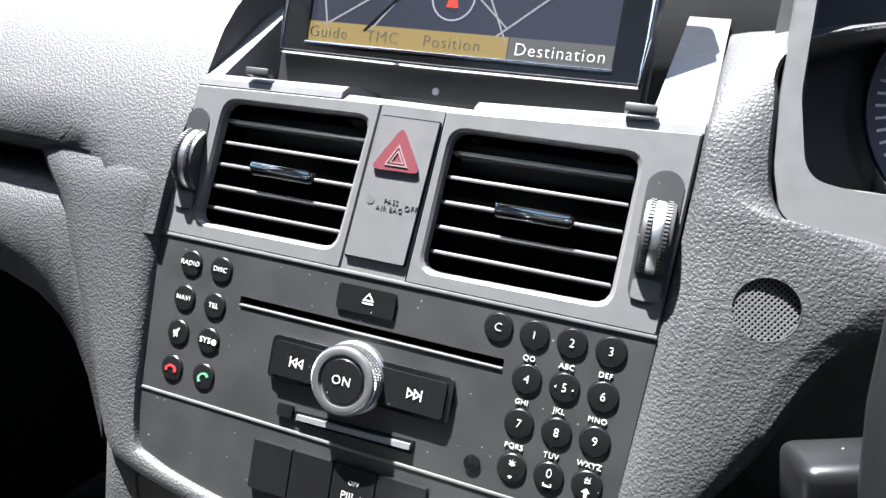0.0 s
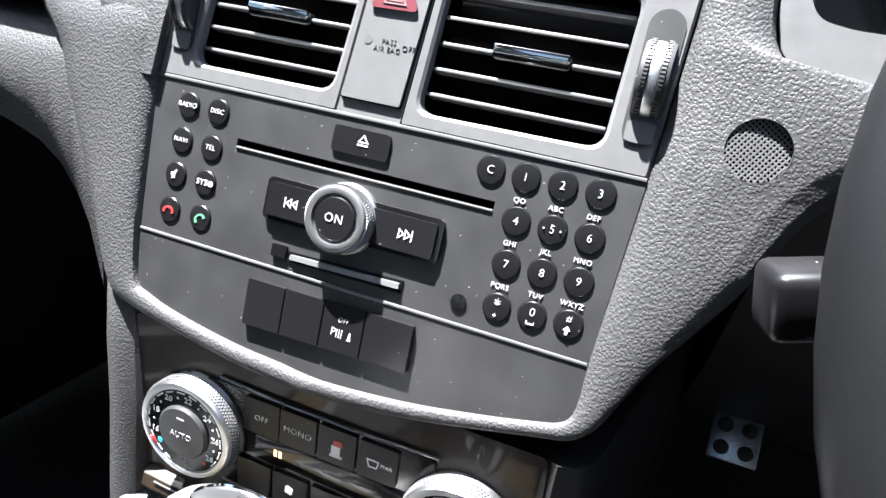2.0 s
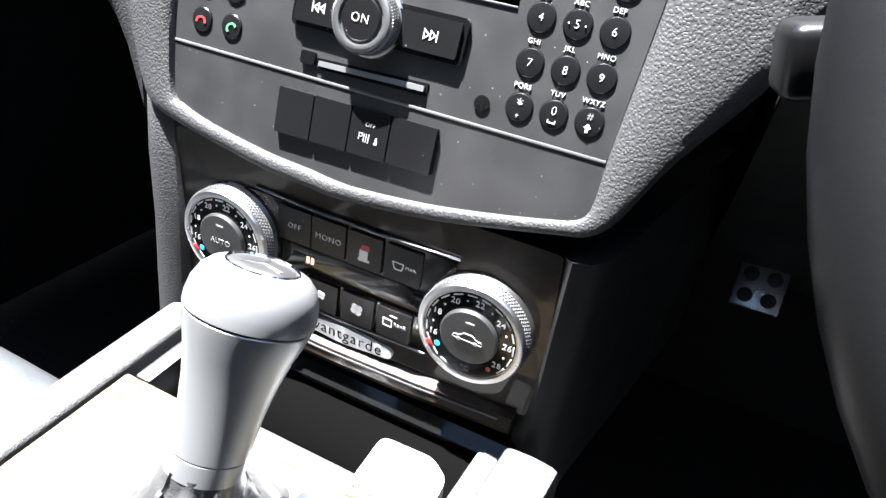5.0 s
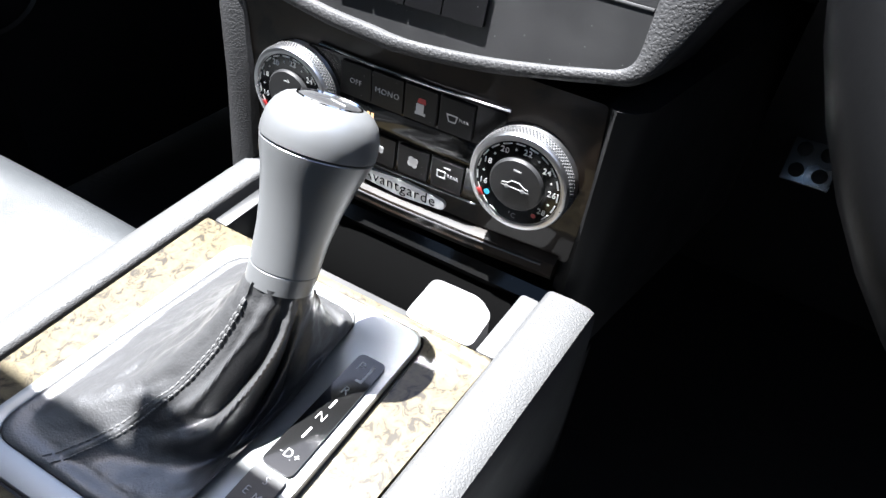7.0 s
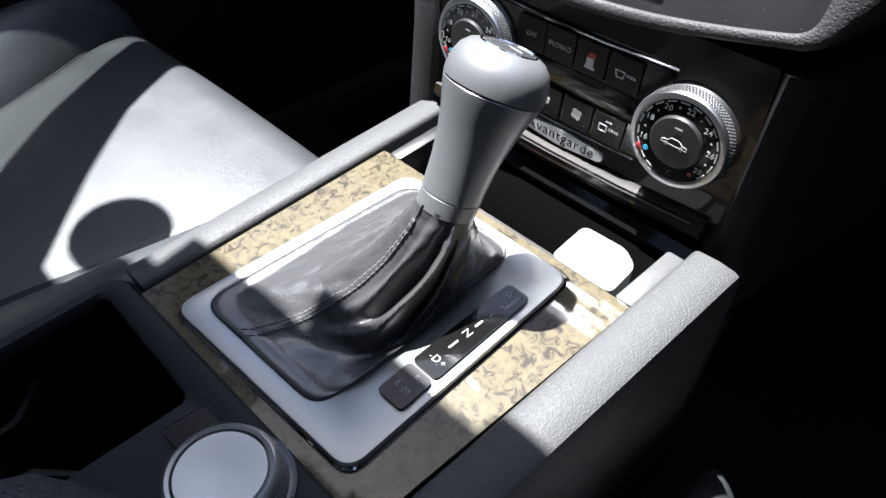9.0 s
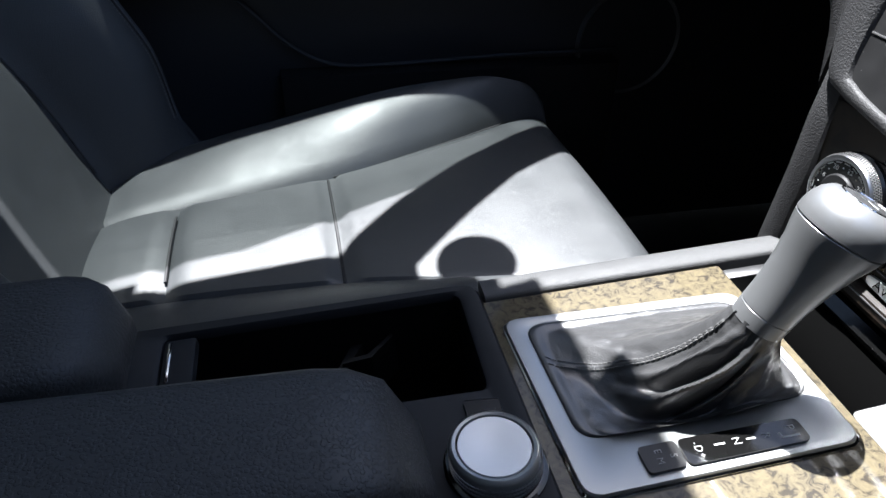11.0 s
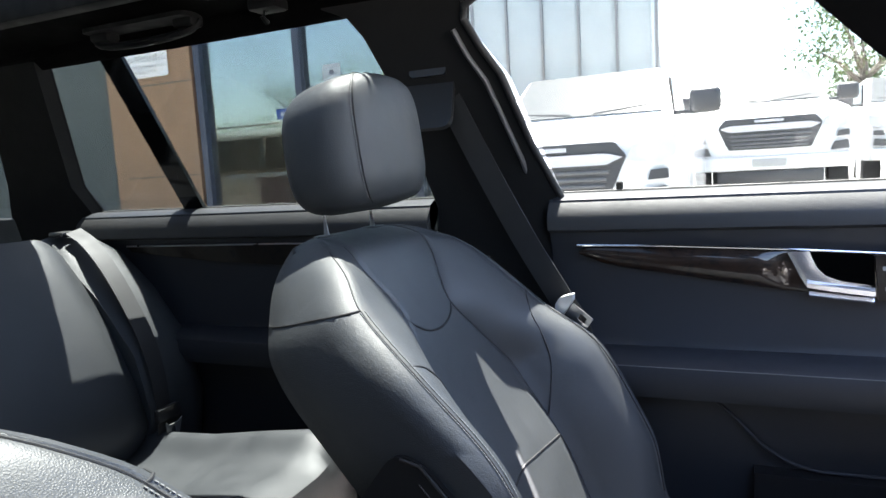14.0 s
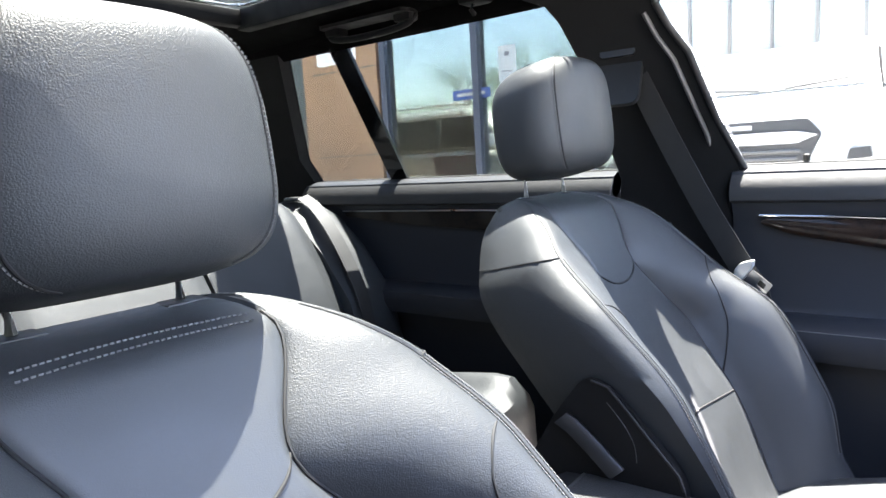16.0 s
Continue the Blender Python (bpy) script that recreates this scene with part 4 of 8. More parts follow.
TRIM_R = [(-0.70, 1.012), (-1.0, 1.014), (-1.45, 1.012), (-1.44, 1.0), (-1.2, 0.978), (-0.9, 0.965), (-0.70, 0.962)]
part("veneer_strip", door_plate(TRIM_R, -0.004, 0.008, 0.003), BURL_DARK, door_rear, "dark lacquered burl strip")
part("chrome_line", tube([on_door(y, z, 0.010) for y, z in ((-0.70, 1.014), (-1.0, 1.016), (-1.45, 1.014))], 0.0018, 8), STEEL, door_rear)
part("handle", loft([[on_door(y, z + dz, o) for dz, o in ((0, 0.008), (0.0, 0.022), (0.012, 0.024), (0.03, 0.010))] for y, z in ((-0.80, 0.975), (-0.86, 0.975), (-0.88, 0.98))]), CHROME, door_rear, "chrome door handle")
part("lock_pin", lathe([(0.006, -0.004), (0.0055, 0.012), (0.0062, 0.014), (0.0062, 0.024), (0.004, 0.026)], 14, Matrix.Translation((-0.742, -0.80, 1.088))), RUBBER, door_rear)
part("sill_seal", tube([(-0.737, y, 1.0945) for y in (-0.66, -1.0, -1.3, -1.58)], 0.004, 8), RUBBER, door_rear)
single("load_bay_trim", box(-0.74, -0.69, -2.3, -1.6, 0.33, 1.09, 0.01), PLASTIC_SOFT, "dark load bay side trim", "trim", kind="structure")

# edge seal and belt of the middle pillar
seal = single("door_seal", tube([(wx(z) + 0.036, y, z) for y, z in ((-0.30, 1.402), (-0.44, 1.412), (-0.489, 1.413), (-0.512, 1.402), (-0.517, 1.385), (-0.500, 1.345), (-0.474, 1.30), (-0.442, 1.183), (-0.402, 1.08), (-0.418, 0.98), (-0.428, 0.9))], 0.006, 10), RUBBER, "black rubber door seal", "trim", kind="structure")
single("pillar_strip", tube([(wx(z) + 0.046, y, z) for y, z in ((-0.535, 1.37), (-0.52, 1.33), (-0.498, 1.29), (-0.462, 1.16), (-0.44, 1.06), (-0.44, 0.97))], 0.0045, 8), PLASTIC_GREY, "grey plastic strip along the middle pillar", "trim", kind="structure")


def belt_thing():
    b = thing("seat_belt", "black seat belt with a pale tongue hanging on the pillar", "seat belt", (-0.64, -0.45, 0.9))
    part("webbing", ribbon(smooth_path([(-0.605, -0.598, 1.325), (-0.615, -0.565, 1.25), (-0.625, -0.52, 1.15), (-0.632, -0.455, 1.02), (-0.636, -0.395, 0.915), (-0.645, -0.37, 0.86), (-0.66, -0.36, 0.7), (-0.67, -0.36, 0.45)], 5), (0.25, 1.0, 0.42), 0.047), WEBBING, b)
    part("upper_guide", bevelled(prism(soft_poly([(-0.035, -0.022), (0.035, -0.022), (0.03, 0.024), (-0.03, 0.024)], 0.01), -0.01, 0.012, 0.004, Matrix.Translation((-0.600, -0.60, 1.328)) @ Matrix.Rotation(radians(90), 4, "Z") @ Matrix.Rotation(radians(80), 4, "X")), 0), PLASTIC, b, "black belt guide")
    part("guide_cover", prism(soft_poly([(-0.05, -0.09), (0.05, -0.09), (0.045, 0.06), (-0.045, 0.06)], 0.02), -0.004, 0.006, 0.003, Matrix.Translation((-0.606, -0.605, 1.30)) @ Matrix.Rotation(radians(90), 4, "Z") @ Matrix.Rotation(radians(66), 4, "X")), PLASTIC, b)
    prong = Vector((0.10, 0.80, -0.59)).normalized()
    across = Vector((0.25, 0.55, 0.79))
    across = (across - prong * across.dot(prong)).normalized()
    face = across.cross(-prong)
    T = Matrix.Translation((-0.618, -0.388, 0.914)) @ Matrix(((across.x, -prong.x, face.x, 0), (across.y, -prong.y, face.y, 0), (across.z, -prong.z, face.z, 0), (0, 0, 0, 1)))
    tg = part("tongue_grip", prism(soft_poly([(-0.029, -0.002), (-0.018, -0.008), (0.018, -0.008), (0.029, -0.002), (0.018, 0.006), (0.008, 0.013), (-0.008, 0.013), (-0.018, 0.006)], 0.004), -0.005, 0.006, 0.002, T), CAP_SILVER, b, "pale plastic belt grip")
    part("tongue", frame_plate(soft_poly([(-0.012, -0.052), (0.012, -0.052), (0.013, -0.01), (-0.013, -0.01)], 0.003), soft_poly([(-0.006, -0.044), (0.006, -0.044), (0.006, -0.03), (-0.006, -0.03)], 0.002), -0.001, 0.0015, T), STEEL, tg)
    return b


belt_thing()
# roof fittings
gh = thing("grab_handle", "black folding roof grab handle", "grab handle", (-0.5, -1.1, 1.45))
part("grip", tube(smooth_path([(-0.515, -1.265, 1.446), (-0.502, -1.25, 1.428), (-0.495, -1.19, 1.419), (-0.495, -1.09, 1.419), (-0.502, -1.03, 1.428), (-0.515, -1.015, 1.446)], 5), 0.0105, 10, 0.7), ROOF_TRIM, gh)
part("recess", prism(soft_poly([(-0.525, -1.27), (-0.470, -1.27), (-0.470, -1.01), (-0.525, -1.01)], 0.02), 1.448, 1.456, 0.002), ROOF_TRIM, gh)
for y in (-1.245, -1.035):
    part("mount", box(-0.525, -0.490, y - 0.024, y + 0.024, 1.432, 1.46, 0.008), ROOF_TRIM, gh)
hk = thing("coat_hook", "small black coat hook on the roof rail", "hook", (-0.5, -0.85, 1.45))
part("base", box(-0.53, -0.485, -0.885, -0.825, 1.436, 1.46, 0.008), ROOF_TRIM, hk)
part("hook", tube([(-0.50, -0.855, 1.438), (-0.490, -0.855, 1.424), (-0.502, -0.855, 1.416)], 0.005, 8), ROOF_TRIM, hk)
sr = thing("sunroof_frame", "dark frame with a bright edge round the glass roof", "sunroof", (0, -0.9, 1.46), kind="structure")
part("rear_rail", box(-0.43, 0.43, -1.475, -1.44, 1.476, 1.515, 0.006), ROOF_TRIM, sr)
part("side_rail", box(-0.43, -0.392, -1.46, -0.34, 1.468, 1.518, 0.006), ROOF_TRIM, sr)
part("side_rail", box(0.392, 0.43, -1.46, -0.34, 1.468, 1.518, 0.006), ROOF_TRIM, sr)
part("front_rail", box(-0.43, 0.43, -0.355, -0.325, 1.476, 1.515, 0.006), ROOF_TRIM, sr)
part("bright_edge", tube([(-0.386, -0.4, 1.516), (-0.386, -1.0, 1.518), (-0.384, -1.41, 1.518), (-0.36, -1.434, 1.518), (0.38, -1.434, 1.518)], 0.003, 8), STEEL, sr, "thin bright inner edge")
lampm = lit("lamp_warm", (1.0, 0.42, 0.14), 0.055)
rl = thing("roof_lamp", "slim warm roof lamp behind the sunroof", "lamp", (0.02, -1.3, 1.46))
part("housing", box(-0.15, 0.15, -1.625, -1.49, 1.480, 1.51, 0.004), PLASTIC_SOFT, rl)
part("lens", box(-0.11, 0.05, -1.60, -1.505, 1.4765, 1.4805, 0.001), lampm, rl, "glowing amber lens")


# ---------------------------------------------------------------- rear bench
def bench():
    b = thing("rear_bench", "black leather rear bench with folded backrest sections", "rear seat", (0, -1.2, 0.34))
    def pad_rings(x0, x1, pts, crown, n=20):
        rings = []
        for k in range(n + 1):
            f = k / n
            x = mix(x0, x1, f)
            e = min(f, 1 - f) * (x1 - x0)
            d = 0.03 * (1 - min(1, e / 0.05)) ** 2
            swell = crown * math.exp(-((x + 0.535) / 0.045) ** 2)
            rings.append([(x, y + (0.5 if i < len(pts) - 2 else 0) * d * sy, z - d * sz + swell * (sz if i < 7 else 0)) for i, (y, z, sy, sz) in enumerate(pts)])
        return rings
    cush = [(-1.32, 0.59, 0, 1), (-1.25, 0.60, 0, 1), (-1.1, 0.61, 0, 1), (-0.96, 0.632, 0, 1), (-0.87, 0.644, 0, 1), (-0.83, 0.642, 0, 1), (-0.80, 0.628, -1, 0.5), (-0.79, 0.60, -1, 0), (-0.80, 0.45, -1, 0), (-1.3, 0.45, 0, 0)]
    part("cushion", loft(pad_rings(-0.585, -0.20, cush, 0.035, 40)), LEATHER, b)
    part("cushion", loft(pad_rings(-0.19, 0.19, cush, 0)), LEATHER, b)
    part("cushion", loft(pad_rings(0.20, 0.63, cush, 0)), LEATHER, b)
    part("cushion_piping", tube([(x, -0.796, 0.607) for x in (-0.55, -0.4, -0.22)], 0.0022, 6), THREAD, b)
    back = [(-1.27, 0.60, -1, 0), (-1.245, 0.66, -1, 0), (-1.27, 0.74, -1, 0), (-1.33, 0.86, -1, 0), (-1.40, 0.97, -1, 0.2), (-1.445, 1.03, -1, 0.5), (-1.475, 1.055, 0, 1), (-1.52, 1.05, 0, 1), (-1.56, 1.0, 0, 0), (-1.42, 0.6, 0, 0)]
    part("backrest", loft(pad_rings(-0.52, -0.20, back, 0)), LEATHER, b)
    part("backrest", loft(pad_rings(-0.19, 0.19, back, 0)), LEATHER, b)
    part("backrest", loft(pad_rings(0.20, 0.52, back, 0)), LEATHER, b)
    side = [(-1.26, 0.58, -1, 0), (-1.24, 0.68, -1, 0), (-1.27, 0.80, -1, 0), (-1.36, 0.92, -1, 0), (-1.45, 1.01, -1, 0.3), (-1.52, 1.045, 0, 1), (-1.57, 1.05, 0, 1), (-1.62, 1.0, 0, 0), (-1.45, 0.6, 0, 0)]
    part("side_bolster", loft(pad_rings(-0.68, -0.525, side, 0, 10)), LEATHER, b)
    part("side_bolster", loft(pad_rings(0.525, 0.68, side, 0, 10)), LEATHER, b)
    for x in (-0.345, 0.0, 0.345):
        part("headrest", headrest_bm((x * 0.93, -1.575, 1.165), 0.098, 0.068, 0.045, 24), LEATHER, b)
        for s in (-0.05, 0.05):
            part("headrest_post", tube([(x * 0.93 + s, -1.525, 1.03), (x * 0.93 + s, -1.565, 1.13)], 0.006, 8), CHROME, b)
    part("release_cap", bevelled(box(-0.60, -0.555, -1.545, -1.50, 1.05, 1.062), 0.004), PLASTIC, b)
    return b


bench()
rb = thing("rear_seat_belt", "black rear seat belt with a white buckle plate", "seat belt", (-0.56, -1.35, 0.7))
part("webbing", ribbon(smooth_path([(-0.585, -1.50, 1.062), (-0.575, -1.435, 1.03), (-0.56, -1.35, 0.95), (-0.545, -1.262, 0.82), (-0.54, -1.235, 0.70), (-0.54, -1.24, 0.62)], 5), (1, 0.15, -0.2), 0.045), WEBBING, rb)
part("buckle", bevelled(box(-0.575, -0.515, -1.238, -1.222, 0.662, 0.690), 0.004), PLASTIC, rb)
part("tongue", frame_plate(soft_poly([(-0.016, -0.02), (0.016, -0.02), (0.022, 0.022), (0.012, 0.014), (-0.012, 0.014), (-0.022, 0.022)], 0.002), soft_poly([(-0.007, -0.012), (0.007, -0.012), (0.007, 0.0), (0.004, 0.008), (-0.004, 0.008), (-0.007, 0.0)], 0.001), -0.001, 0.001, Matrix.Translation((-0.545, -1.218, 0.64)) @ Matrix.Rotation(radians(80), 4, "X")), SILVER, rb, "white metal tongue")

# unseen round disc, added up the sun's line so its shadow falls on the seat
caster = thing("shadow_disc", "unseen black disc placed to drop a round shadow on the seat", "holder", (-0.4835, 0.0205, 1.387))
HC = Vector((-0.251, 0.067, 0.612)) + Vector((-0.30, -0.06, 1.0)) * 0.775
HM = Matrix.Translation(HC) @ SUN.to_track_quat("Z", "Y").to_matrix().to_4x4()
part("disc", lathe([(0.036, -0.004), (0.039, 0.0), (0.036, 0.004)], 40, HM), PLASTIC_SOFT, caster)
part("stem", tube([HC, HC + Vector((0.005, -0.02, 0.03)), HC + Vector((0.01, -0.05, 0.085))], 0.003, 8), PLASTIC_SOFT, caster)

# ---------------------------------------------------------------- dashboard
dash = thing("dashboard", "grained black dashboard skin round the centre stack", "dashboard", (0, 0.5, 0.6), kind="structure")


def stack_surround():
    """Grained skin that wraps the centre stack: broad shoulders above, a rolled lip below."""
    pairs = [((-0.1068, 0.074), (-0.225, 0.06)), ((-0.1085, 0.045), (-0.21, 0.032)), ((-0.111, 0.02), (-0.184, 0.008)), ((-0.113, 0), (-0.172, -0.015)), ((-0.111, -0.04), (-0.153, -0.047)),
             ((-0.109, -0.073), (-0.137, -0.078)), ((-0.1045, -0.099), (-0.122, -0.106)), ((-0.097, -0.104), (-0.104, -0.1135)), ((-0.0785, -0.1088), (-0.0785, -0.1178)), ((-0.045, -0.1135), (-0.0435, -0.1228)),
             ((-0.0195, -0.1150), (-0.018, -0.1243)), ((0.003, -0.1163), (0.003, -0.1248)), ((0.042, -0.1128), (0.044, -0.1205)), ((0.075, -0.1072), (0.078, -0.1138)), ((0.098, -0.1022), (0.102, -0.1085)),
             ((0.1075, -0.0995), (0.1145, -0.1055)), ((0.1118, -0.0955), (0.1225, -0.0985)), ((0.1130, -0.088), (0.1285, -0.0865)), ((0.113, -0.07), (0.138, -0.067)), ((0.115, -0.035), (0.159, -0.034)), ((0.117, 0), (0.178, 0.004)), ((0.1185, 0.03), (0.208, 0.032)), ((0.1192, 0.05), (0.190, 0.0470)), ((0.1195, 0.06), (0.163, 0.0470)), ((0.1196, 0.068), (0.1495, 0.0545)), ((0.1198, 0.079), (0.1447, 0.070)), ((0.1208, 0.092), (0.1428, 0.092)), ((0.1215, 0.104), (0.1412, 0.104)), ((0.122, 0.114), (0.1455, 0.113)), ((0.123, 0.125), (0.160, 0.122)), ((0.124, 0.138), (0.205, 0.132)), ((0.125, 0.152), (0.30, 0.140))]
    inn = smooth_path([(*p, 0) for p, _ in pairs], 4)
    out = smooth_path([(*q, 0) for _, q in pairs], 4)
    rings = []
    for a, b in zip(inn, out):
        far = max(0.0, a.y - 0.079) if a.x > 0 else 0.0
        away = 0.16 * far + 18 * far * far
        wide = min(1.0, (b - a).length / 0.07)
        ring = []
        for t, n in ((0, -0.012), (0.0, -0.001), (0.05, 0.0024), (0.16, 0.0042), (0.35, 0.0052), (0.55, 0.0050), (0.75, 0.0044), (0.9, 0.0026), (0.98, -0.002), (1.01, -0.010), (1.0, -0.03), (0.97, -0.09)):
            p = a.lerp(b, t)
            if n > 0:
                n *= 0.45 + 0.55 * wide
            tuck = (0.0095 * step((a.y - 0.022) / 0.04) - 0.0012) if a.x < 0 else 0.0
            ring.append(STACK @ Vector((p.x, p.y, n - 0.003 * wide * t * t - away * (1 - 0.85 * t) - tuck)))
        rings.append(ring)
    return loft(rings, closed=False, caps=False)


def sunk_cup(bm, c, r, depth):
    """Cuts a round cup into a skin at c."""
    inv = STACK.inverted()
    flat = lambda p: (inv @ p).to_2d() - Vector(c)
    near = [e for e in bm.edges if min((flat(v.co)).length for v in e.verts) < 4 * r and 0.0 < (inv @ e.verts[0].co).z + 0.006]
    bmesh.ops.subdivide_edges(bm, edges=near, cuts=9, use_grid_fill=True)
    gone = [f for f in bm.faces if all(flat(v.co).length < r * 1.02 for v in f.verts) and (inv @ f.calc_center_median()).z > -0.006]
    bmesh.ops.delete(bm, geom=gone, context="FACES")
    rim = [e for e in bm.edges if e.is_boundary and all(flat(v.co).length < r * 1.35 and (inv @ v.co).z > -0.006 for v in e.verts)]
    for v in {v for e in rim for v in e.verts}:
        p = inv @ v.co
        d = Vector((p.x, p.y)) - Vector(c)
        d = d.normalized() * r
        v.co = STACK @ Vector((c[0] + d.x, c[1] + d.y, p.z))
    low = bmesh.ops.extrude_edge_only(bm, edges=rim)["geom"]
    for v in [g for g in low if isinstance(g, bmesh.types.BMVert)]:
        v.co = v.co - STACK.to_3x3() @ Vector((0, 0, depth))
    return bm


part("stack_surround", sunk_cup(stack_surround(), (0.1506, 0.0188), 0.0112, 0.005), DASH, dash)


def pad_y(z):
    """How far back the upper pad stands at height z: steep at the stack, bending over to the windscreen."""
    c = min(0.985, 0.249 + max(0.0, z - 0.96) / 0.175)
    return 0.2855 + 0.257 * min(0.0, z - 0.96) + 0.175 * (0.968 - math.sqrt(1 - c * c)) if z > 0.96 else 0.2855 + 0.257 * (z - 0.96)


def dash_roll(x0, x1, n=14):
    """The upper pad: a rolled lower edge and a broad bend back to the windscreen, flowing into the stack's skin."""
    under = [(0.36, 0.94), (0.31, 0.962), (0.293, 0.966), (0.285, 0.973), (0.284, 0.985)]
    tops = [1.0, 1.012, 1.024, 1.036, 1.048, 1.058, 1.068, 1.076, 1.082, 1.086]
    rings = []
    for k in range(n + 1):
        q = k / n
        flow = step((mix(x0, x1, q) + 0.188) / 0.045) if x0 < 0 else 0.0
        ring = []
        for y, z in under + [(pad_y(z), z) for z in tops] + [(0.52, 1.088), (0.6, 1.075), (0.92, 1.02), (0.92, 0.9)]:
            end = x1 if x0 > 0 else curve1([(0.935, -0.1140), (0.97, -0.1110), (1.012, -0.1072), (1.04, -0.112), (1.09, -0.119)], z)
            x = mix(x0, end, q)
            if z < 0.99 and y < 0.4:
                y = mix(y + 0.008, pad_y(z), flow)
            ring.append((x, y + 0.014 * step((abs(x) - 0.2) / 0.4), z))
        rings.append(ring)
    return loft(rings)


part("upper_pad", dash_roll(-0.74, -0.1075, 50), DASH, dash)
part("upper_pad", dash_roll(0.60, 0.74, 3), DASH, dash)
part("back_pad", box(-0.11, 0.61, 0.47, 0.92, 0.9, 1.045, 0.02), DASH, dash)
# leather post down the left of the climate panel
part("side_post", loft([[(x - 0.014, y + 0.05, z), (x - 0.014, y + 0.004, z), (x - 0.009, y - 0.003, z), (x, y - 0.005, z), (x + 0.008, y - 0.002, z), (x + 0.011, y + 0.006, z), (x + 0.011, y + 0.05, z)] for x, y, z in ((-0.121, 0.285, 0.872), (-0.118, 0.266, 0.845), (-0.1125, 0.258, 0.81), (-0.1105, 0.256, 0.77), (-0.1105, 0.254, 0.735), (-0.111, 0.253, 0.705))]), DASH, dash)

# glovebox: lid below the rolled pad, left of the stack
glove = thing("glovebox", "grained black glovebox lid under the passenger dash", "glovebox", (-0.4, 0.35, 0.8))
part("lid", loft([[(x, y + 0.012 * step((-0.215 - x) / 0.3), z) for y, z in ((0.38, 0.953), (0.309, 0.952), (0.300, 0.946), (0.290, 0.934), (0.287, 0.916), (0.293, 0.900), (0.33, 0.889), (0.42, 0.886))] for x in (-0.70, -0.6, -0.5, -0.4, -0.3, -0.255, -0.245)]), DASH, glove)
part("lid_end", loft([[(x, y, z) for y, z in ((0.38, 0.956), (0.306, 0.955), (0.297, 0.949), (0.288, 0.935), (0.286, 0.916 + dz), (0.293, 0.898 + dz), (0.33, 0.885 + dz), (0.42, 0.88 + dz))] for x, dz in ((-0.242, 0.0), (-0.225, -0.004), (-0.205, -0.01), (-0.19, -0.02), (-0.175, -0.04), (-0.164, -0.065), (-0.156, -0.10))]), DASH, glove)
part("release_bar", box(-0.45, -0.235, 0.297, 0.304, 0.9605, 0.9635, 0.001), CHROME, glove, "thin chrome edge strip")

# ---------------------------------------------------------------- air vents
vent_group = "centre air vents"


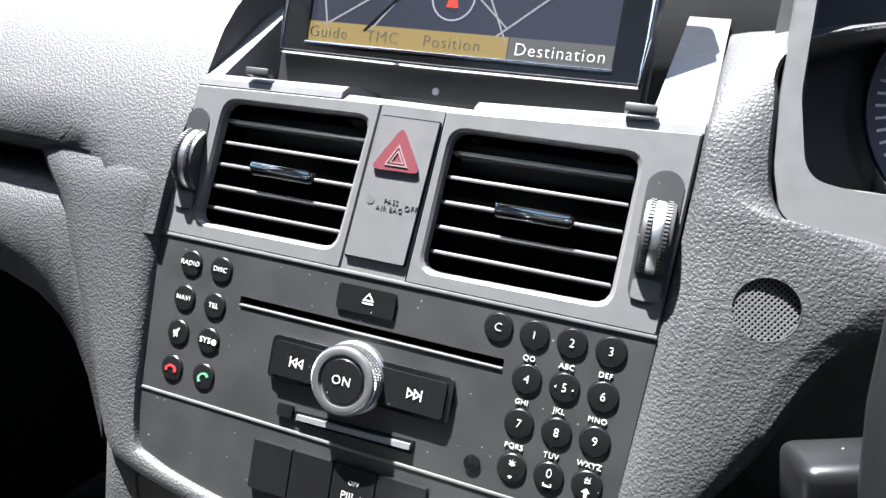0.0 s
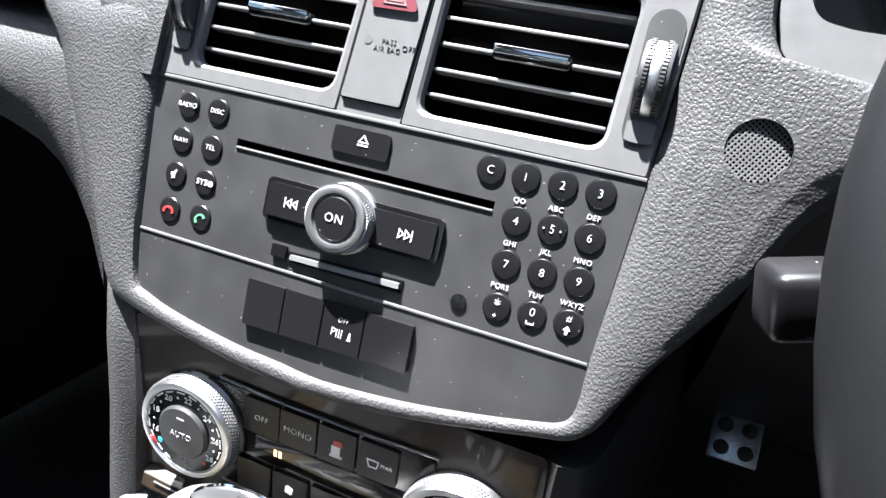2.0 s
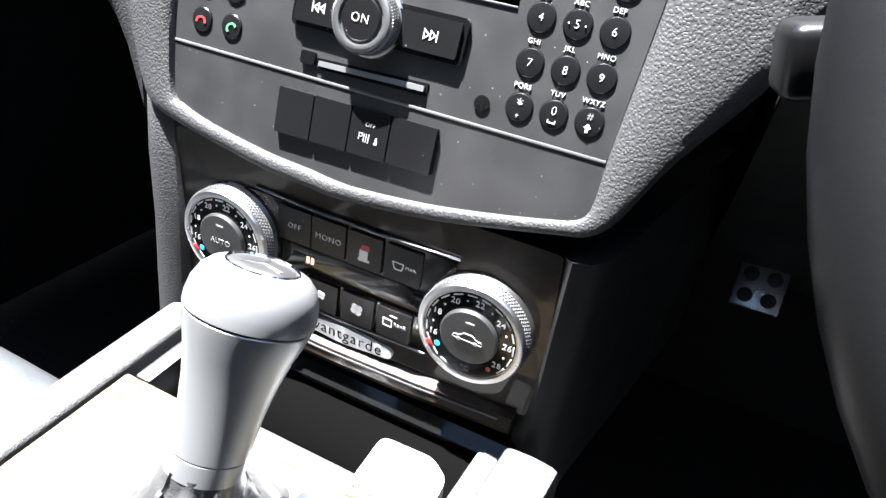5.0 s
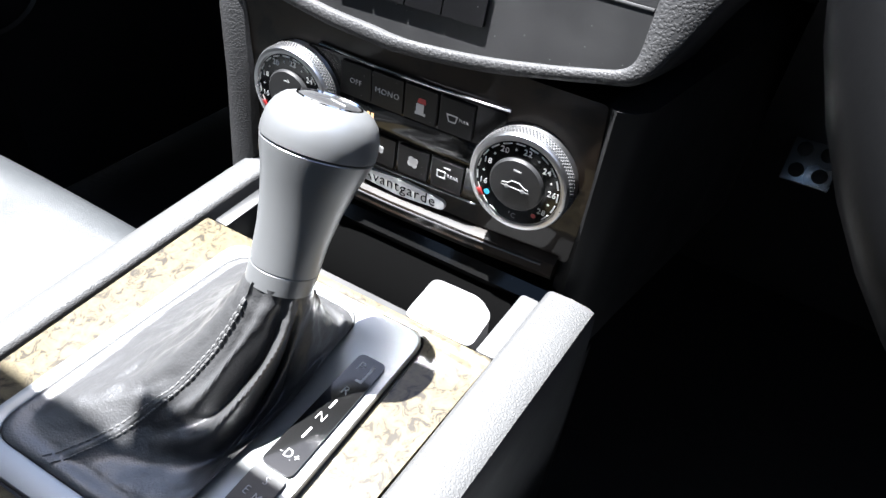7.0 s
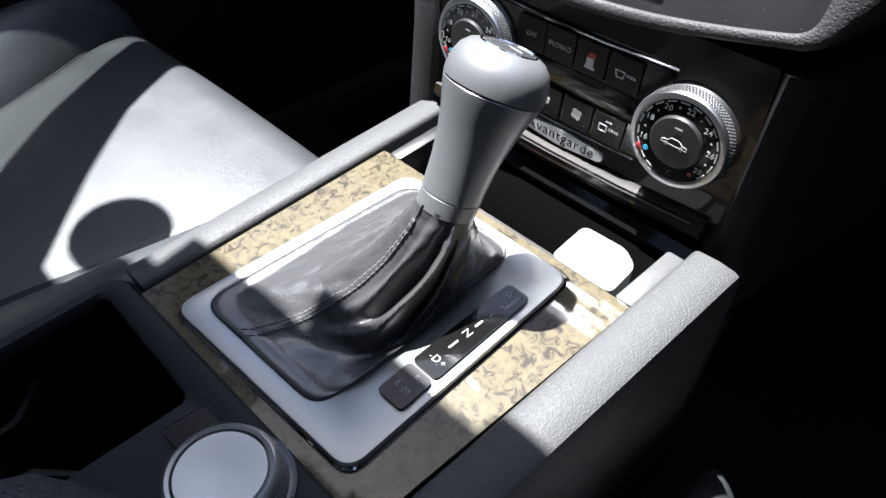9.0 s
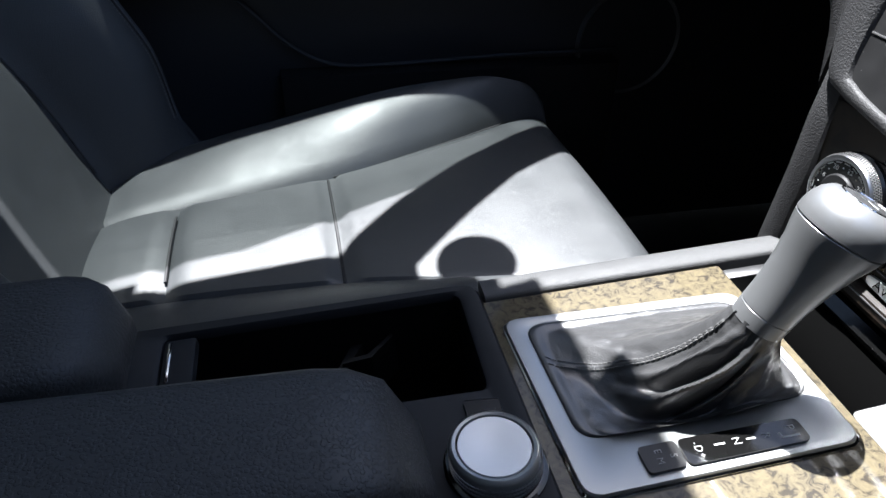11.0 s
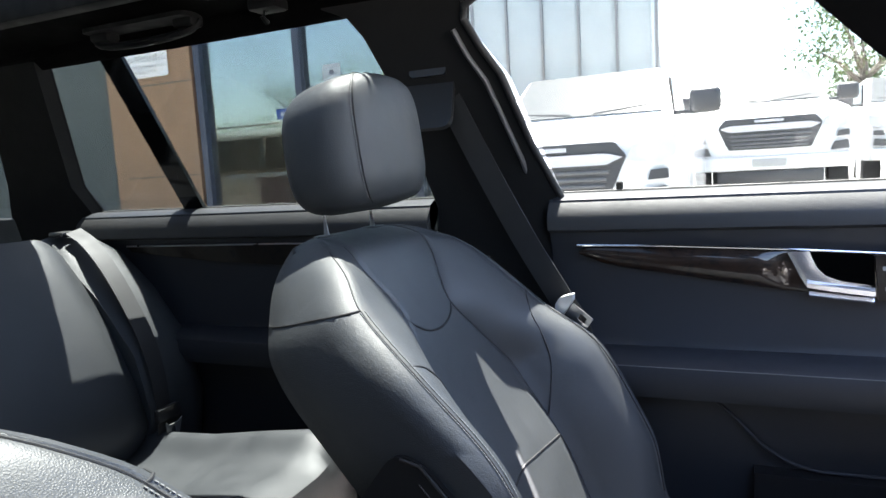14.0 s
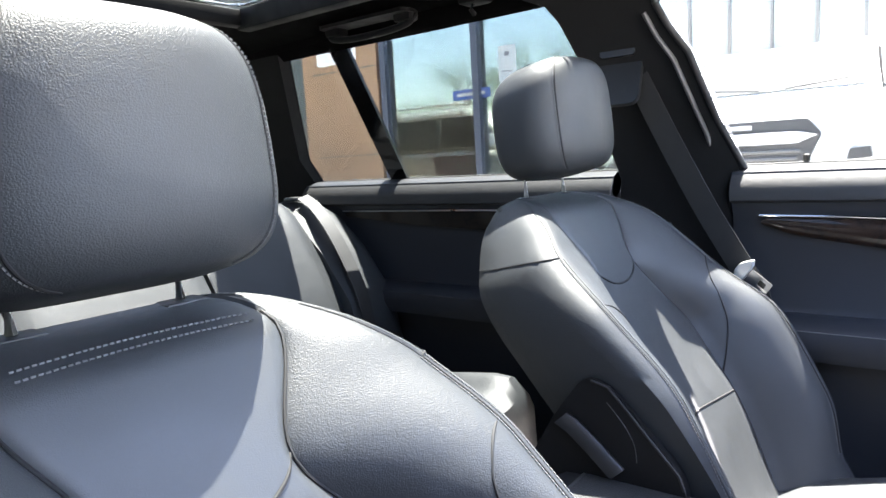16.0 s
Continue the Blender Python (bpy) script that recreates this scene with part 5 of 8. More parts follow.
def air_vent(quad, outer, tab_u, wheel):
    v = thing("air_vent", "grey plastic air vent with five slats and a chrome tab", "air vent", STACK @ Vector((sum(q[0] for q in quad) / 4, 0.035, 0)), group=vent_group)
    inn = soft_poly(quad, 0.007, 4)
    out = soft_poly(outer, 0.0008, 4)
    def shrink(poly, d):
        c = Vector((sum(p[0] for p in poly) / len(poly), sum(p[1] for p in poly) / len(poly)))
        return [tuple(c + (Vector(p) - c) * (1 - d / max(0.01, (Vector(p) - c).length))) for p in poly]
    rings = [[(*p, -0.05) for p in out], [(*p, -0.0008) for p in out], [(*p, 0.0006) for p in shrink(out, 0.0012)], [(*p, 0.0006) for p in shrink(inn, -0.0022)], [(*p, -0.0004) for p in shrink(inn, -0.0006)], [(*p, -0.004) for p in inn]]
    bm = loft([[STACK @ Vector(p) for p in r] for r in rings], caps=False)
    part("frame", bm, PLASTIC_GREY, v, smooth=14)
    # duct lining coloured black to stand for the shade inside the vent
    part("duct", loft([[STACK @ Vector((*p, n)) for p in shrink(inn, d)] for n, d in ((-0.004, -0.0002), (-0.05, 0.001), (-0.0505, 0.02))], caps=False), SHADE_BLACK, v)
    part("duct_end", prism(shrink(inn, 0.0), -0.053, -0.0505, 0, STACK), SHADE_BLACK, v)
    (xl, yt), (xr, _), (xbr, yb), (xbl, _) = quad
    for k in range(5):
        y = mix(yt, yb, (k + 0.8) / 5.5)
        f = (yt - y) / (yt - yb)
        a, b = mix(xl, xbl, f) + 0.0005, mix(xr, xbr, f) - 0.0005
        m = at(STACK, 0, y, -0.0028) @ Matrix.Rotation(radians(-6), 4, "X")
        part("slat", box(a, b, -0.0008, 0.0008, -0.007, 0.0, 0.0005, m), PLASTIC_GREY, v)
    y = mix(yt, yb, 2.8 / 5.5)
    m = at(STACK, tab_u, y, -0.0035)
    part("tab", box(-0.0165, 0.0165, -0.003, 0.003, -0.006, 0.003, 0.0024, m, 3), GLOSS, v, "gloss black direction tab")
    part("tab_strip", box(-0.0155, 0.0155, -0.0006, 0.0032, 0.0022, 0.0042, 0.0009, m), CHROME, v, "chrome strip")
    # volume wheel on flat plates: dark paints the well's shade, pale its lit bottom
    wu, wv, ww, wh = wheel
    well = [(wu + ww * math.cos(t), wv + (wh - ww) * (1 if math.sin(t) > 0 else -1) + ww * math.sin(t)) for t in [2 * math.pi * k / 32 for k in range(32)]]
    part("well_shade_plate", prism(well, 0.0002, 0.0010, 0.0003, STACK), PLASTIC, v)
    part("well_lit_patch", prism([(u, vv) for u, vv in [(wu + (p[0] - wu) * 0.8, wv - wh * 0.78 + (p[1] - wv) * 0.16) for p in well]], 0.0010, 0.0016, 0.0002, STACK), PLASTIC_GREY, v)
    wm = at(STACK, wu, wv, -0.0075) @ Matrix.Rotation(radians(90), 4, "Y")
    part("volume_wheel", lathe([(0.013, -0.0055), (0.0158, -0.0055), (0.0165, -0.004), (0.0165, -0.0022), (0.0158, -0.002), (0.0158, 0.002), (0.0165, 0.0022), (0.0165, 0.004), (0.0158, 0.0055), (0.013, 0.0055)], 48, wm), PLASTIC, v)
    part("wheel_band", lathe([(0.0161, -0.0018), (0.0163, -0.0012), (0.0163, 0.0012), (0.0161, 0.0018)], 48, wm), STEEL, v, "silver middle band")
    for sx in (-1, 1):
        knurl = bmesh.new()
        for k in range(70):
            t = 2 * math.pi * k / 70
            q = bmesh.ops.create_cube(knurl, size=1)["verts"]
            bmesh.ops.transform(knurl, matrix=wm @ Matrix.Rotation(t, 4, "Z") @ Matrix.Translation((0.0166, 0, sx * 0.0031)) @ Matrix.Diagonal((0.0008, 0.0008, 0.0018, 1)), verts=q)
        part("knurling", knurl, PLASTIC, v, smooth=0)
    return v


air_vent([(-0.0885, 0.0665), (-0.0155, 0.0675), (-0.0215, 0.0095), (-0.0935, 0.009)], [(-0.1065, 0.0725), (-0.0105, 0.0745), (-0.0165, 0.0012), (-0.1128, 0.0012)], -0.055, (-0.1022, 0.037, 0.0062, 0.0245))
air_vent([(0.0235, 0.067), (0.0985, 0.067), (0.097, 0.009), (0.0205, 0.008)], [(0.0185, 0.0745), (0.1192, 0.078), (0.1168, 0.0012), (0.0140, 0.0012)], 0.062, (0.1097, 0.0372, 0.0068, 0.0255))
# sloping shelf on top of the vent housing, back to the screen pocket
shelf = thing("vent_shelf", "grey plastic ledge above the air vents", "trim", (0, 0.3, 1.0), kind="structure")


def ledge(x0, x1, xm, z0, z1):
    """A ledge that rounds back from the top of the vents."""
    prof = ((0.072, -0.004, 0.0), (0.0745, -0.0005, 0.0), (0.0775, -0.001, 0.0), (0.081, -0.006, 0.0), (0.083, -0.016, 0.0), (0.0845, -0.034, 0.0), (0.078, -0.036, 0.0), (0.066, -0.03, 0.0))
    rings = [[STACK @ Vector((x, v + dz, n)) for v, n, _ in prof] for x, dz in ((x0, z0), (mix(x0, x1, 0.33), mix(z0, z1, 0.33)), (mix(x0, x1, 0.66), mix(z0, z1, 0.66)), (x1, z1))]
    return loft(rings)


part("left_ledge", ledge(-0.1062, -0.031, 0, -0.0015, 0.0), PLASTIC_GREY, shelf)
part("right_ledge", ledge(0.030, 0.1195, 0, 0.0, 0.0035), PLASTIC_GREY, shelf)
part("centre_ledge", ledge(-0.0305, 0.0295, 0, -0.0035, -0.0035), PLASTIC_GREY, shelf)
for u, v in ((-0.075, 0.0815), (0.0955, 0.0845)):
    part("clip_cover", box(u - 0.006, u + 0.006, v - 0.0018, v + 0.0018, -0.004, 0.0015, 0.0006, STACK), PLASTIC, shelf)

# ---------------------------------------------------------------- hazard switch panel
haz = thing("hazard_switch_panel", "grey switch panel with a red hazard triangle", "switch", STACK @ Vector((0.002, 0.04, 0)))
part("panel", prism(soft_poly([(-0.0092, 0.0690), (0.0172, 0.0690), (0.0126, 0.0080), (-0.0152, 0.0080)], 0.0012), -0.01, 0.0016, 0.0007, STACK), PLASTIC_GREY, haz)
part("gap", prism([(-0.0104, 0.0742), (0.0184, 0.0742), (0.0139, 0.0014), (-0.0164, 0.0014)], -0.012, 0.0001, 0, STACK), PLASTIC_GREY, haz)
part("seam_gap", prism(soft_poly([(-0.0098, 0.0696), (0.0178, 0.0696), (0.0132, 0.0074), (-0.0158, 0.0074)], 0.0014), -0.002, 0.0004, 0, STACK), SHADE_BLACK, haz)
tri = part("triangle", prism(soft_poly([(0.0020, 0.0655), (-0.0100, 0.0462), (0.0130, 0.0466)], 0.0035), 0.0014, 0.0028, 0.0007, STACK), RED_LENS, haz, "translucent red triangle")
def tri_ring(s, w):
    c = Vector((0.0018, 0.0515))
    big = [(c.x + s * math.cos(radians(a)), c.y + s * math.sin(radians(a))) for a in (90, 210, 330)]
    sml = [(c.x + (s - w) * math.cos(radians(a)), c.y + (s - w) * math.sin(radians(a))) for a in (90, 210, 330)]
    return frame_plate(big, sml, 0.0028, 0.0031, STACK)
part("mark", join(tri_ring(0.0062, 0.0012), tri_ring(0.0038, 0.0010)), material("pale_lens_mark", (0.13, 0.085, 0.085), 0.4), tri)
part("legend", join(text_mesh("PASS", 0.0030, at(STACK, 0.0022, 0.0334, 0.0017)), text_mesh("AIR BAG", 0.0030, at(STACK, 0.0018, 0.0303, 0.0017)), text_mesh("OFF", 0.0034, at(STACK, 0.0115, 0.0318, 0.0017)), lathe([(0.0018, 0), (0.0018, 0.0002)], 16, at(STACK, -0.0075, 0.0330, 0.0016))), FAINT, haz, "dim indicator lettering")

# ---------------------------------------------------------------- head unit
head = thing("head_unit", "matt black car radio panel with keys, knob and disc slot", "car radio", STACK @ Vector((0, -0.05, 0)))
FACE_T = [(-0.1128, -0.0004), (0.1170, -0.0004), (0.1132, -0.0728), (-0.1088, -0.0732)]
FACE_B = [(-0.1088, -0.0748), (0.1131, -0.0744), (0.1140, -0.0945), (0.1100, -0.1005), (0.091, -0.1050), (0.042, -0.1142), (0.003, -0.1178), (-0.0195, -0.1165), (-0.045, -0.1150), (-0.0785, -0.1102), (-0.0975, -0.1052), (-0.1058, -0.0995)]
def slot_cut(poly):
    """The upper face with the disc slot left open."""
    a, b, c, d = poly
    y0, y1, l, r = -0.0240, -0.0205, -0.0632, 0.0618
    bm = bmesh.new()
    def q(pts):
        lo = [bm.verts.new((x, y, -0.008)) for x, y in pts]
        hi = [bm.verts.new((x, y, 0.0)) for x, y in pts]
        bm.faces.new(hi)
        for i in range(len(pts)):
            j = (i + 1) % len(pts)
            bm.faces.new((lo[i], lo[j], hi[j], hi[i]))
    xl = lambda y: mix(a[0], d[0], y / -0.073)
    xr = lambda y: mix(b[0], c[0], y / -0.073)
    q([d, c, (xr(y0), y0), (xl(y0), y0)])
    q([(xl(y1), y1), (xr(y1), y1), b, a])
    q([(xl(y0), y0), (l, y0), (l, y1), (xl(y1), y1)])
    q([(r, y0), (xr(y0), y0), (xr(y1), y1), (r, y1)])
    bmesh.ops.remove_doubles(bm, verts=bm.verts[:], dist=1e-6)
    return put(bm, STACK)
part("face", slot_cut(FACE_T), FACE_BLACK, head)
# slot shade put into this block's black colour
part("slot_mouth", box(-0.0632, 0.0618, -0.0240, -0.0205, -0.02, -0.009, 0, STACK), SHADE_BLACK, head, smooth=0)
part("slot_lip", box(-0.0630, 0.0616, -0.0249, -0.0239, -0.002, 0.0007, 0.0003, STACK), PLASTIC_GREY, head)
part("lower_face", prism(soft_poly(FACE_B, 0.002), -0.012, 0.0, 0.0006, STACK), FACE_BLACK, head)
part("groove_line", box(-0.1086, 0.1130, -0.0744, -0.0730, -0.004, 0.0006, 0.0003, STACK), PLASTIC_GREY, head, "light groove edge")
part("top_groove", box(-0.1128, 0.1168, -0.0002, 0.0014, -0.004, 0.0007, 0.0003, STACK), PLASTIC_GREY, head)

PAD_KEYS = [("RADIO", -0.0925, -0.0108), ("DISC", -0.0757, -0.0108), ("NAVI", -0.0930, -0.0274), ("TEL", -0.0760, -0.0278), ("mute", -0.0932, -0.0440), ("SYS", -0.0760, -0.0442), ("red", -0.0932, -0.0610), ("green", -0.0754, -0.0608),
        ("C", 0.0572, -0.0084), ("1", 0.0719, -0.0084), ("2", 0.0868, -0.0083), ("3", 0.1017, -0.0082), ("4", 0.0721, -0.0260), ("5", 0.0870, -0.0258), ("6", 0.1018, -0.0256), ("7", 0.0723, -0.0438), ("8", 0.0872, -0.0435), ("9", 0.1019, -0.0430), ("star", 0.0727, -0.0617), ("0", 0.0874, -0.0610), ("hash", 0.1021, -0.0602)]
UNDER = {"1": "QO", "2": "ABC", "3": "DEF", "4": "GHI", "5": "JKL", "6": "MNO", "7": "PQRS", "8": "TUV", "9": "WXYZ"}
def handset(m, tilt):
    arc = [Vector((0.0026 * math.cos(t), 0.0022 * math.sin(t), 0)) for t in [radians(20 + 140 * k / 8) for k in range(9)]]
    rings = [[m @ Matrix.Rotation(radians(tilt), 4, "Z") @ (p * s + Vector((0, -0.001, z))) for s, z in ((0.75, 0), (1.2, 0), (1.2, 0.0002), (0.75, 0.0002))] for p in arc]
    return join(loft(rings), box(-0.0031, -0.0018, -0.0016, 0.0, 0, 0.0002, 0, m @ Matrix.Rotation(radians(tilt), 4, "Z")), box(0.0018, 0.0031, -0.0016, 0.0, 0, 0.0002, 0, m @ Matrix.Rotation(radians(tilt), 4, "Z")))
for nm, u, v in PAD_KEYS:
    small = len(nm) > 1 and u < 0
    r = 0.0058
    key = part("key", lathe([(r + 0.0003, -0.001), (r + 0.0003, 0.0002), (r, 0.0002), (r, 0.0005), (r * 0.94, 0.0009), (r * 0.6, 0.0011), (0.0003, 0.0012)], 28, at(STACK, u, v)), KEY, head)
    m = at(STACK, u, v, 0.0013)
    if nm == "red":
        part("symbol", handset(m, 0), RED, key)
    elif nm == "green":
        part("symbol", handset(m, 35), GREEN, key)
    elif nm == "mute":
        part("symbol", join(prism([(-0.002, -0.0008), (-0.0008, -0.0008), (0.0006, -0.0022), (0.0006, 0.0022), (-0.0008, 0.0008), (-0.002, 0.0008)], 0, 0.0002, 0, m), box(-0.0026, 0.0026, -0.0003, 0.0003, 0, 0.0003, 0, m @ Matrix.Rotation(radians(60), 4, "Z"))), WHITE_DIM, key)
    elif nm == "star":
        part("symbol", join(text_mesh("*", 0.0075, at(m, 0, 0.0008)), text_mesh("+", 0.0038, at(m, 0, -0.0035))), WHITE, key)
    elif nm == "hash":
        part("symbol", join(text_mesh("#", 0.0042, at(m, 0, 0.0022)), prism([(-0.0006, -0.0042), (0.0006, -0.0042), (0.0006, -0.0024), (0.0016, -0.0024), (0, -0.0006), (-0.0016, -0.0024), (-0.0006, -0.0024)], 0, 0.0002, 0, m)), WHITE, key)
    elif nm == "0":
        part("symbol", join(text_mesh("0", 0.005, at(m, 0, 0.0014)), box(-0.0017, 0.0017, -0.0036, -0.0031, 0, 0.0002, 0, m), box(-0.0017, -0.0013, -0.0036, -0.0022, 0, 0.0002, 0, m), box(0.0013, 0.0017, -0.0036, -0.0022, 0, 0.0002, 0, m)), WHITE, key)
    elif nm == "SYS":
        part("symbol", join(text_mesh("SYS", 0.0038, at(m, -0.0012, 0), bold=0.00006), lathe([(0.0011, 0), (0.0014, 0.0001), (0.0014, 0.0002), (0.0011, 0.0002)], 14, at(m, 0.0037, 0))), WHITE, key)
    else:
        part("symbol", text_mesh(nm, 0.0032 if small else 0.0047, m, bold=0.00002), WHITE if not small else WHITE, key)
        if nm == "5":
            part("pips", join(*[lathe([(0.00035, 0), (0.00035, 0.0004)], 8, at(m, s * 0.0034, 0)) for s in (-1, 1)]), WHITE, key)
    if nm in UNDER:
        part("legend", text_mesh(UNDER[nm], 0.0030, at(STACK, u - 0.0004, v - 0.0094, 0.0004), bold=0.00004), WHITE, head)
# eject key
ej = part("eject_key", bevelled(prism(soft_poly([(-0.0150, -0.0042), (0.0122, -0.0042), (0.0122, -0.0156), (-0.0150, -0.0156)], 0.002), -0.003, 0.0012, 0.0006, STACK), 0), KEY, head)
part("symbol", join(frame_plate([(-0.0028, -0.0098), (0.0024, -0.0098), (-0.0002, -0.0062)], [(-0.0019, -0.0093), (0.0015, -0.0093), (-0.0002, -0.0071)], 0.0012, 0.0015, STACK), box(-0.0027, 0.0023, -0.0112, -0.0105, 0.0012, 0.0015, 0, STACK)), WHITE, ej)
# seek rocker and volume knob
part("rocker_frame", prism(soft_poly([(-0.0416, -0.0330), (0.0440, -0.0328), (0.0440, -0.0520), (-0.0416, -0.0522)], 0.003), 0.0, 0.0022, 0.0008, STACK), GLOSS, head, "gloss black rocker surround")
RK = soft_poly([(-0.0416, -0.0330), (0.0440, -0.0328), (0.0440, -0.0520), (-0.0416, -0.0522)], 0.003)
part("rocker_edge", loft([[STACK @ Vector((*p, n)) for p in RK] for n in (0.0006, 0.0017)], caps=False), STEEL, head, "thin bright rocker edge")
for sx, x0, x1 in ((-1, -0.0394, -0.0120), (1, 0.0106, 0.0416)):
    rk = part("seek_key", bevelled(prism(soft_poly([(x0, -0.0350), (x1, -0.0350), (x1, -0.0500), (x0, -0.0500)], 0.0015), 0.001, 0.0036, 0.001, STACK), 0), KEY, head)
    cx = -0.0270 if sx < 0 else 0.0282
    g = []
    for k in (0, 1):
        b = cx + sx * (k * 0.003 - 0.003)
        g.append(frame_plate([(b, -0.0450), (b, -0.0404), (b + sx * 0.003, -0.0427)], [(b + sx * 0.0005, -0.0441), (b + sx * 0.0005, -0.0413), (b + sx * 0.0021, -0.0427)], 0.0036, 0.0039, STACK))
    g.append(box(cx + sx * 0.0031, cx + sx * 0.0036, -0.0450, -0.0404, 0.0036, 0.0039, 0, STACK))
    part("symbol", join(*g), WHITE, rk)
KC = (-0.0007, -0.0429)
knob = part("volume_knob", lathe([(0.0156, 0.0), (0.0156, 0.003), (0.0145, 0.004), (0.0143, 0.0110), (0.0138, 0.0124), (0.0126, 0.0130), (0.0108, 0.0126), (0.0104, 0.0112)], 56, at(STACK, *KC)), DARK_STEEL, head, "satin silver rotary knob")
kn = bmesh.new()
for k in range(72):
    for j in range(3):
        q = bmesh.ops.create_cube(kn, size=1)["verts"]
        bmesh.ops.transform(kn, matrix=at(STACK, *KC) @ Matrix.Rotation(2 * math.pi * (k + 0.5 * (j % 2)) / 72, 4, "Z") @ Matrix.Translation((0.0145, 0, 0.0055 + j * 0.0024)) @ Matrix.Rotation(radians(45), 4, "X") @ Matrix.Diagonal((0.0007, 0.0009, 0.0014, 1)), verts=q)
part("knurling", kn, DARK_STEEL, knob, smooth=0)
part("knob_cap", lathe([(0.0094, 0.009), (0.0096, 0.0116), (0.0089, 0.0125), (0.0003, 0.0127)], 40, at(STACK, *KC)), KEY, knob, "black push cap")
part("symbol", text_mesh("ON", 0.0054, at(STACK, KC[0], KC[1], 0.0128), bold=0.00004), WHITE, knob)
# card slot
part("card_button", bevelled(prism(soft_poly([(-0.0338, -0.0622), (-0.0262, -0.0620), (-0.0262, -0.0678), (-0.0338, -0.0680)], 0.001), 0, 0.0018, 0.0006, STACK), 0), GLOSS, head)
part("card_flap_frame", prism([(-0.0250, -0.0640), (0.0312, -0.0622), (0.0312, -0.0678), (-0.0250, -0.0688)], -0.002, 0.0008, 0.0003, STACK), GLOSS, head)
part("card_flap", prism([(-0.0236, -0.0652), (0.0300, -0.0636), (0.0300, -0.0660), (-0.0236, -0.0674)], 0.0008, 0.0022, 0.0006, STACK), SATIN, head, "bright card slot flap")
part("sensor_window", lathe([(0.0034, 0), (0.0034, 0.0009), (0.0003, 0.0012)], 24, at(STACK, 0.0566, -0.0642)), GLOSS, head)
# row of four switches
sw = thing("switch_row", "row of four black blank switches below the radio", "switch", STACK @ Vector((0, -0.09, 0)))
xs = [-0.0420, -0.0220, -0.0018, 0.0186, 0.0412]
for k in range(4):
    a, b = xs[k] + 0.0004, xs[k + 1] - 0.0004
    s = part("switch", prism(soft_poly([(a, -0.0808 + 0.0004 * k), (b, -0.0806 + 0.0004 * k), (b + 0.0006, -0.1018 + 0.0005 * k), (a + 0.0006, -0.1022 + 0.0005 * k)], 0.001), -0.004, 0.0028, 0.0011, STACK), KEY, sw)
    if k == 2:
        part("legend", join(text_mesh("OFF", 0.0028, at(STACK, 0.0090, -0.0865, 0.0029)), text_mesh("P", 0.0050, at(STACK, 0.0050, -0.0924, 0.0029)), *[box(0.0082 + j * 0.0012, 0.0086 + j * 0.0012, -0.0942 - 0.0001 * j, -0.0905 + 0.0001 * j, 0.0028, 0.0030, 0, STACK @ Matrix.Rotation(radians(-1), 4, "Z")) for j in range(3)], prism([(0.0122, -0.0944), (0.0140, -0.0944), (0.0134, -0.091), (0.0128, -0.091)], 0.0028, 0.0030, 0, STACK)), WHITE_DIM, s)

# ---------------------------------------------------------------- navigation screen
scr = thing("navigation_screen", "folding navigation screen showing a street map", "screen", (0, 0.35, 1.0))
SCR = Matrix(((1, 0, 0, 0.0015), (0, 0.2, -0.98, 0.343), (0, 0.98, 0.2, 1.0285), (0, 0, 0, 1)))
part("housing", box(-0.0915, 0.0915, -0.019, 0.12, -0.03, -0.001, 0.004, SCR), PLASTIC, scr)
part("bezel", frame_plate(soft_poly([(-0.0885, 0.001), (0.0895, 0.001), (0.0905, 0.112), (-0.0895, 0.112)], 0.001), soft_poly([(-0.0745, 0.0065), (0.0765, 0.0065), (0.0765, 0.1), (-0.0745, 0.1)], 0.001), -0.002, 0.003, SCR), GLOSS, scr, "gloss black screen bezel")
part("chrome_strip", tube([SCR @ Vector(p) for p in ((-0.0885, 0.11, 0.003), (-0.0885, 0.02, 0.003), (-0.0878, 0.0005, 0.003), (0, -0.0002, 0.0034), (0.0888, 0.0005, 0.003), (0.0895, 0.02, 0.003), (0.0895, 0.11, 0.003))], 0.0013, 8), CHROME, scr, "polished chrome edge strip")
part("inner_strip", box(-0.0750, 0.0770, 0.0052, 0.0066, 0.0, 0.0034, 0.0004, SCR), CHROME, scr)
disp = part("display", box(-0.0745, 0.0765, 0.0066, 0.1, -0.0005, 0.0006, 0, SCR), lit("map_glow", (0.0045, 0.0050, 0.0070), 1.0), scr, "dim blue-grey map display")
part("menu_bar", box(-0.0745, 0.0285, 0.0068, 0.0172, 0.0006, 0.0009, 0, SCR), lit("menu_amber", (0.032, 0.0235, 0.0095), 1.0), disp, "amber menu bar")
part("menu_cell", box(0.0290, 0.0762, 0.0068, 0.0172, 0.0006, 0.0009, 0, SCR), lit("menu_grey", (0.0125, 0.0125, 0.012), 1.0), disp, "grey highlighted menu cell")
part("map_streets", join(*[box(-l / 2, l / 2, -0.0004, 0.0004, 0.0006, 0.0009, 0, at(SCR, x, y) @ Matrix.Rotation(radians(a), 4, "Z")) for x, y, l, a in ((-0.07, 0.036, 0.045, 104), (-0.045, 0.029, 0.05, 32), (-0.02, 0.042, 0.07, 52), (0.01, 0.035, 0.045, -40), (0.018, 0.032, 0.04, 118), (0.045, 0.036, 0.06, 40), (-0.06, 0.06, 0.05, 10), (0.03, 0.065, 0.07, 20), (-0.01, 0.07, 0.08, -25))]), lit("map_lines", (0.032, 0.032, 0.034), 1.0), disp)
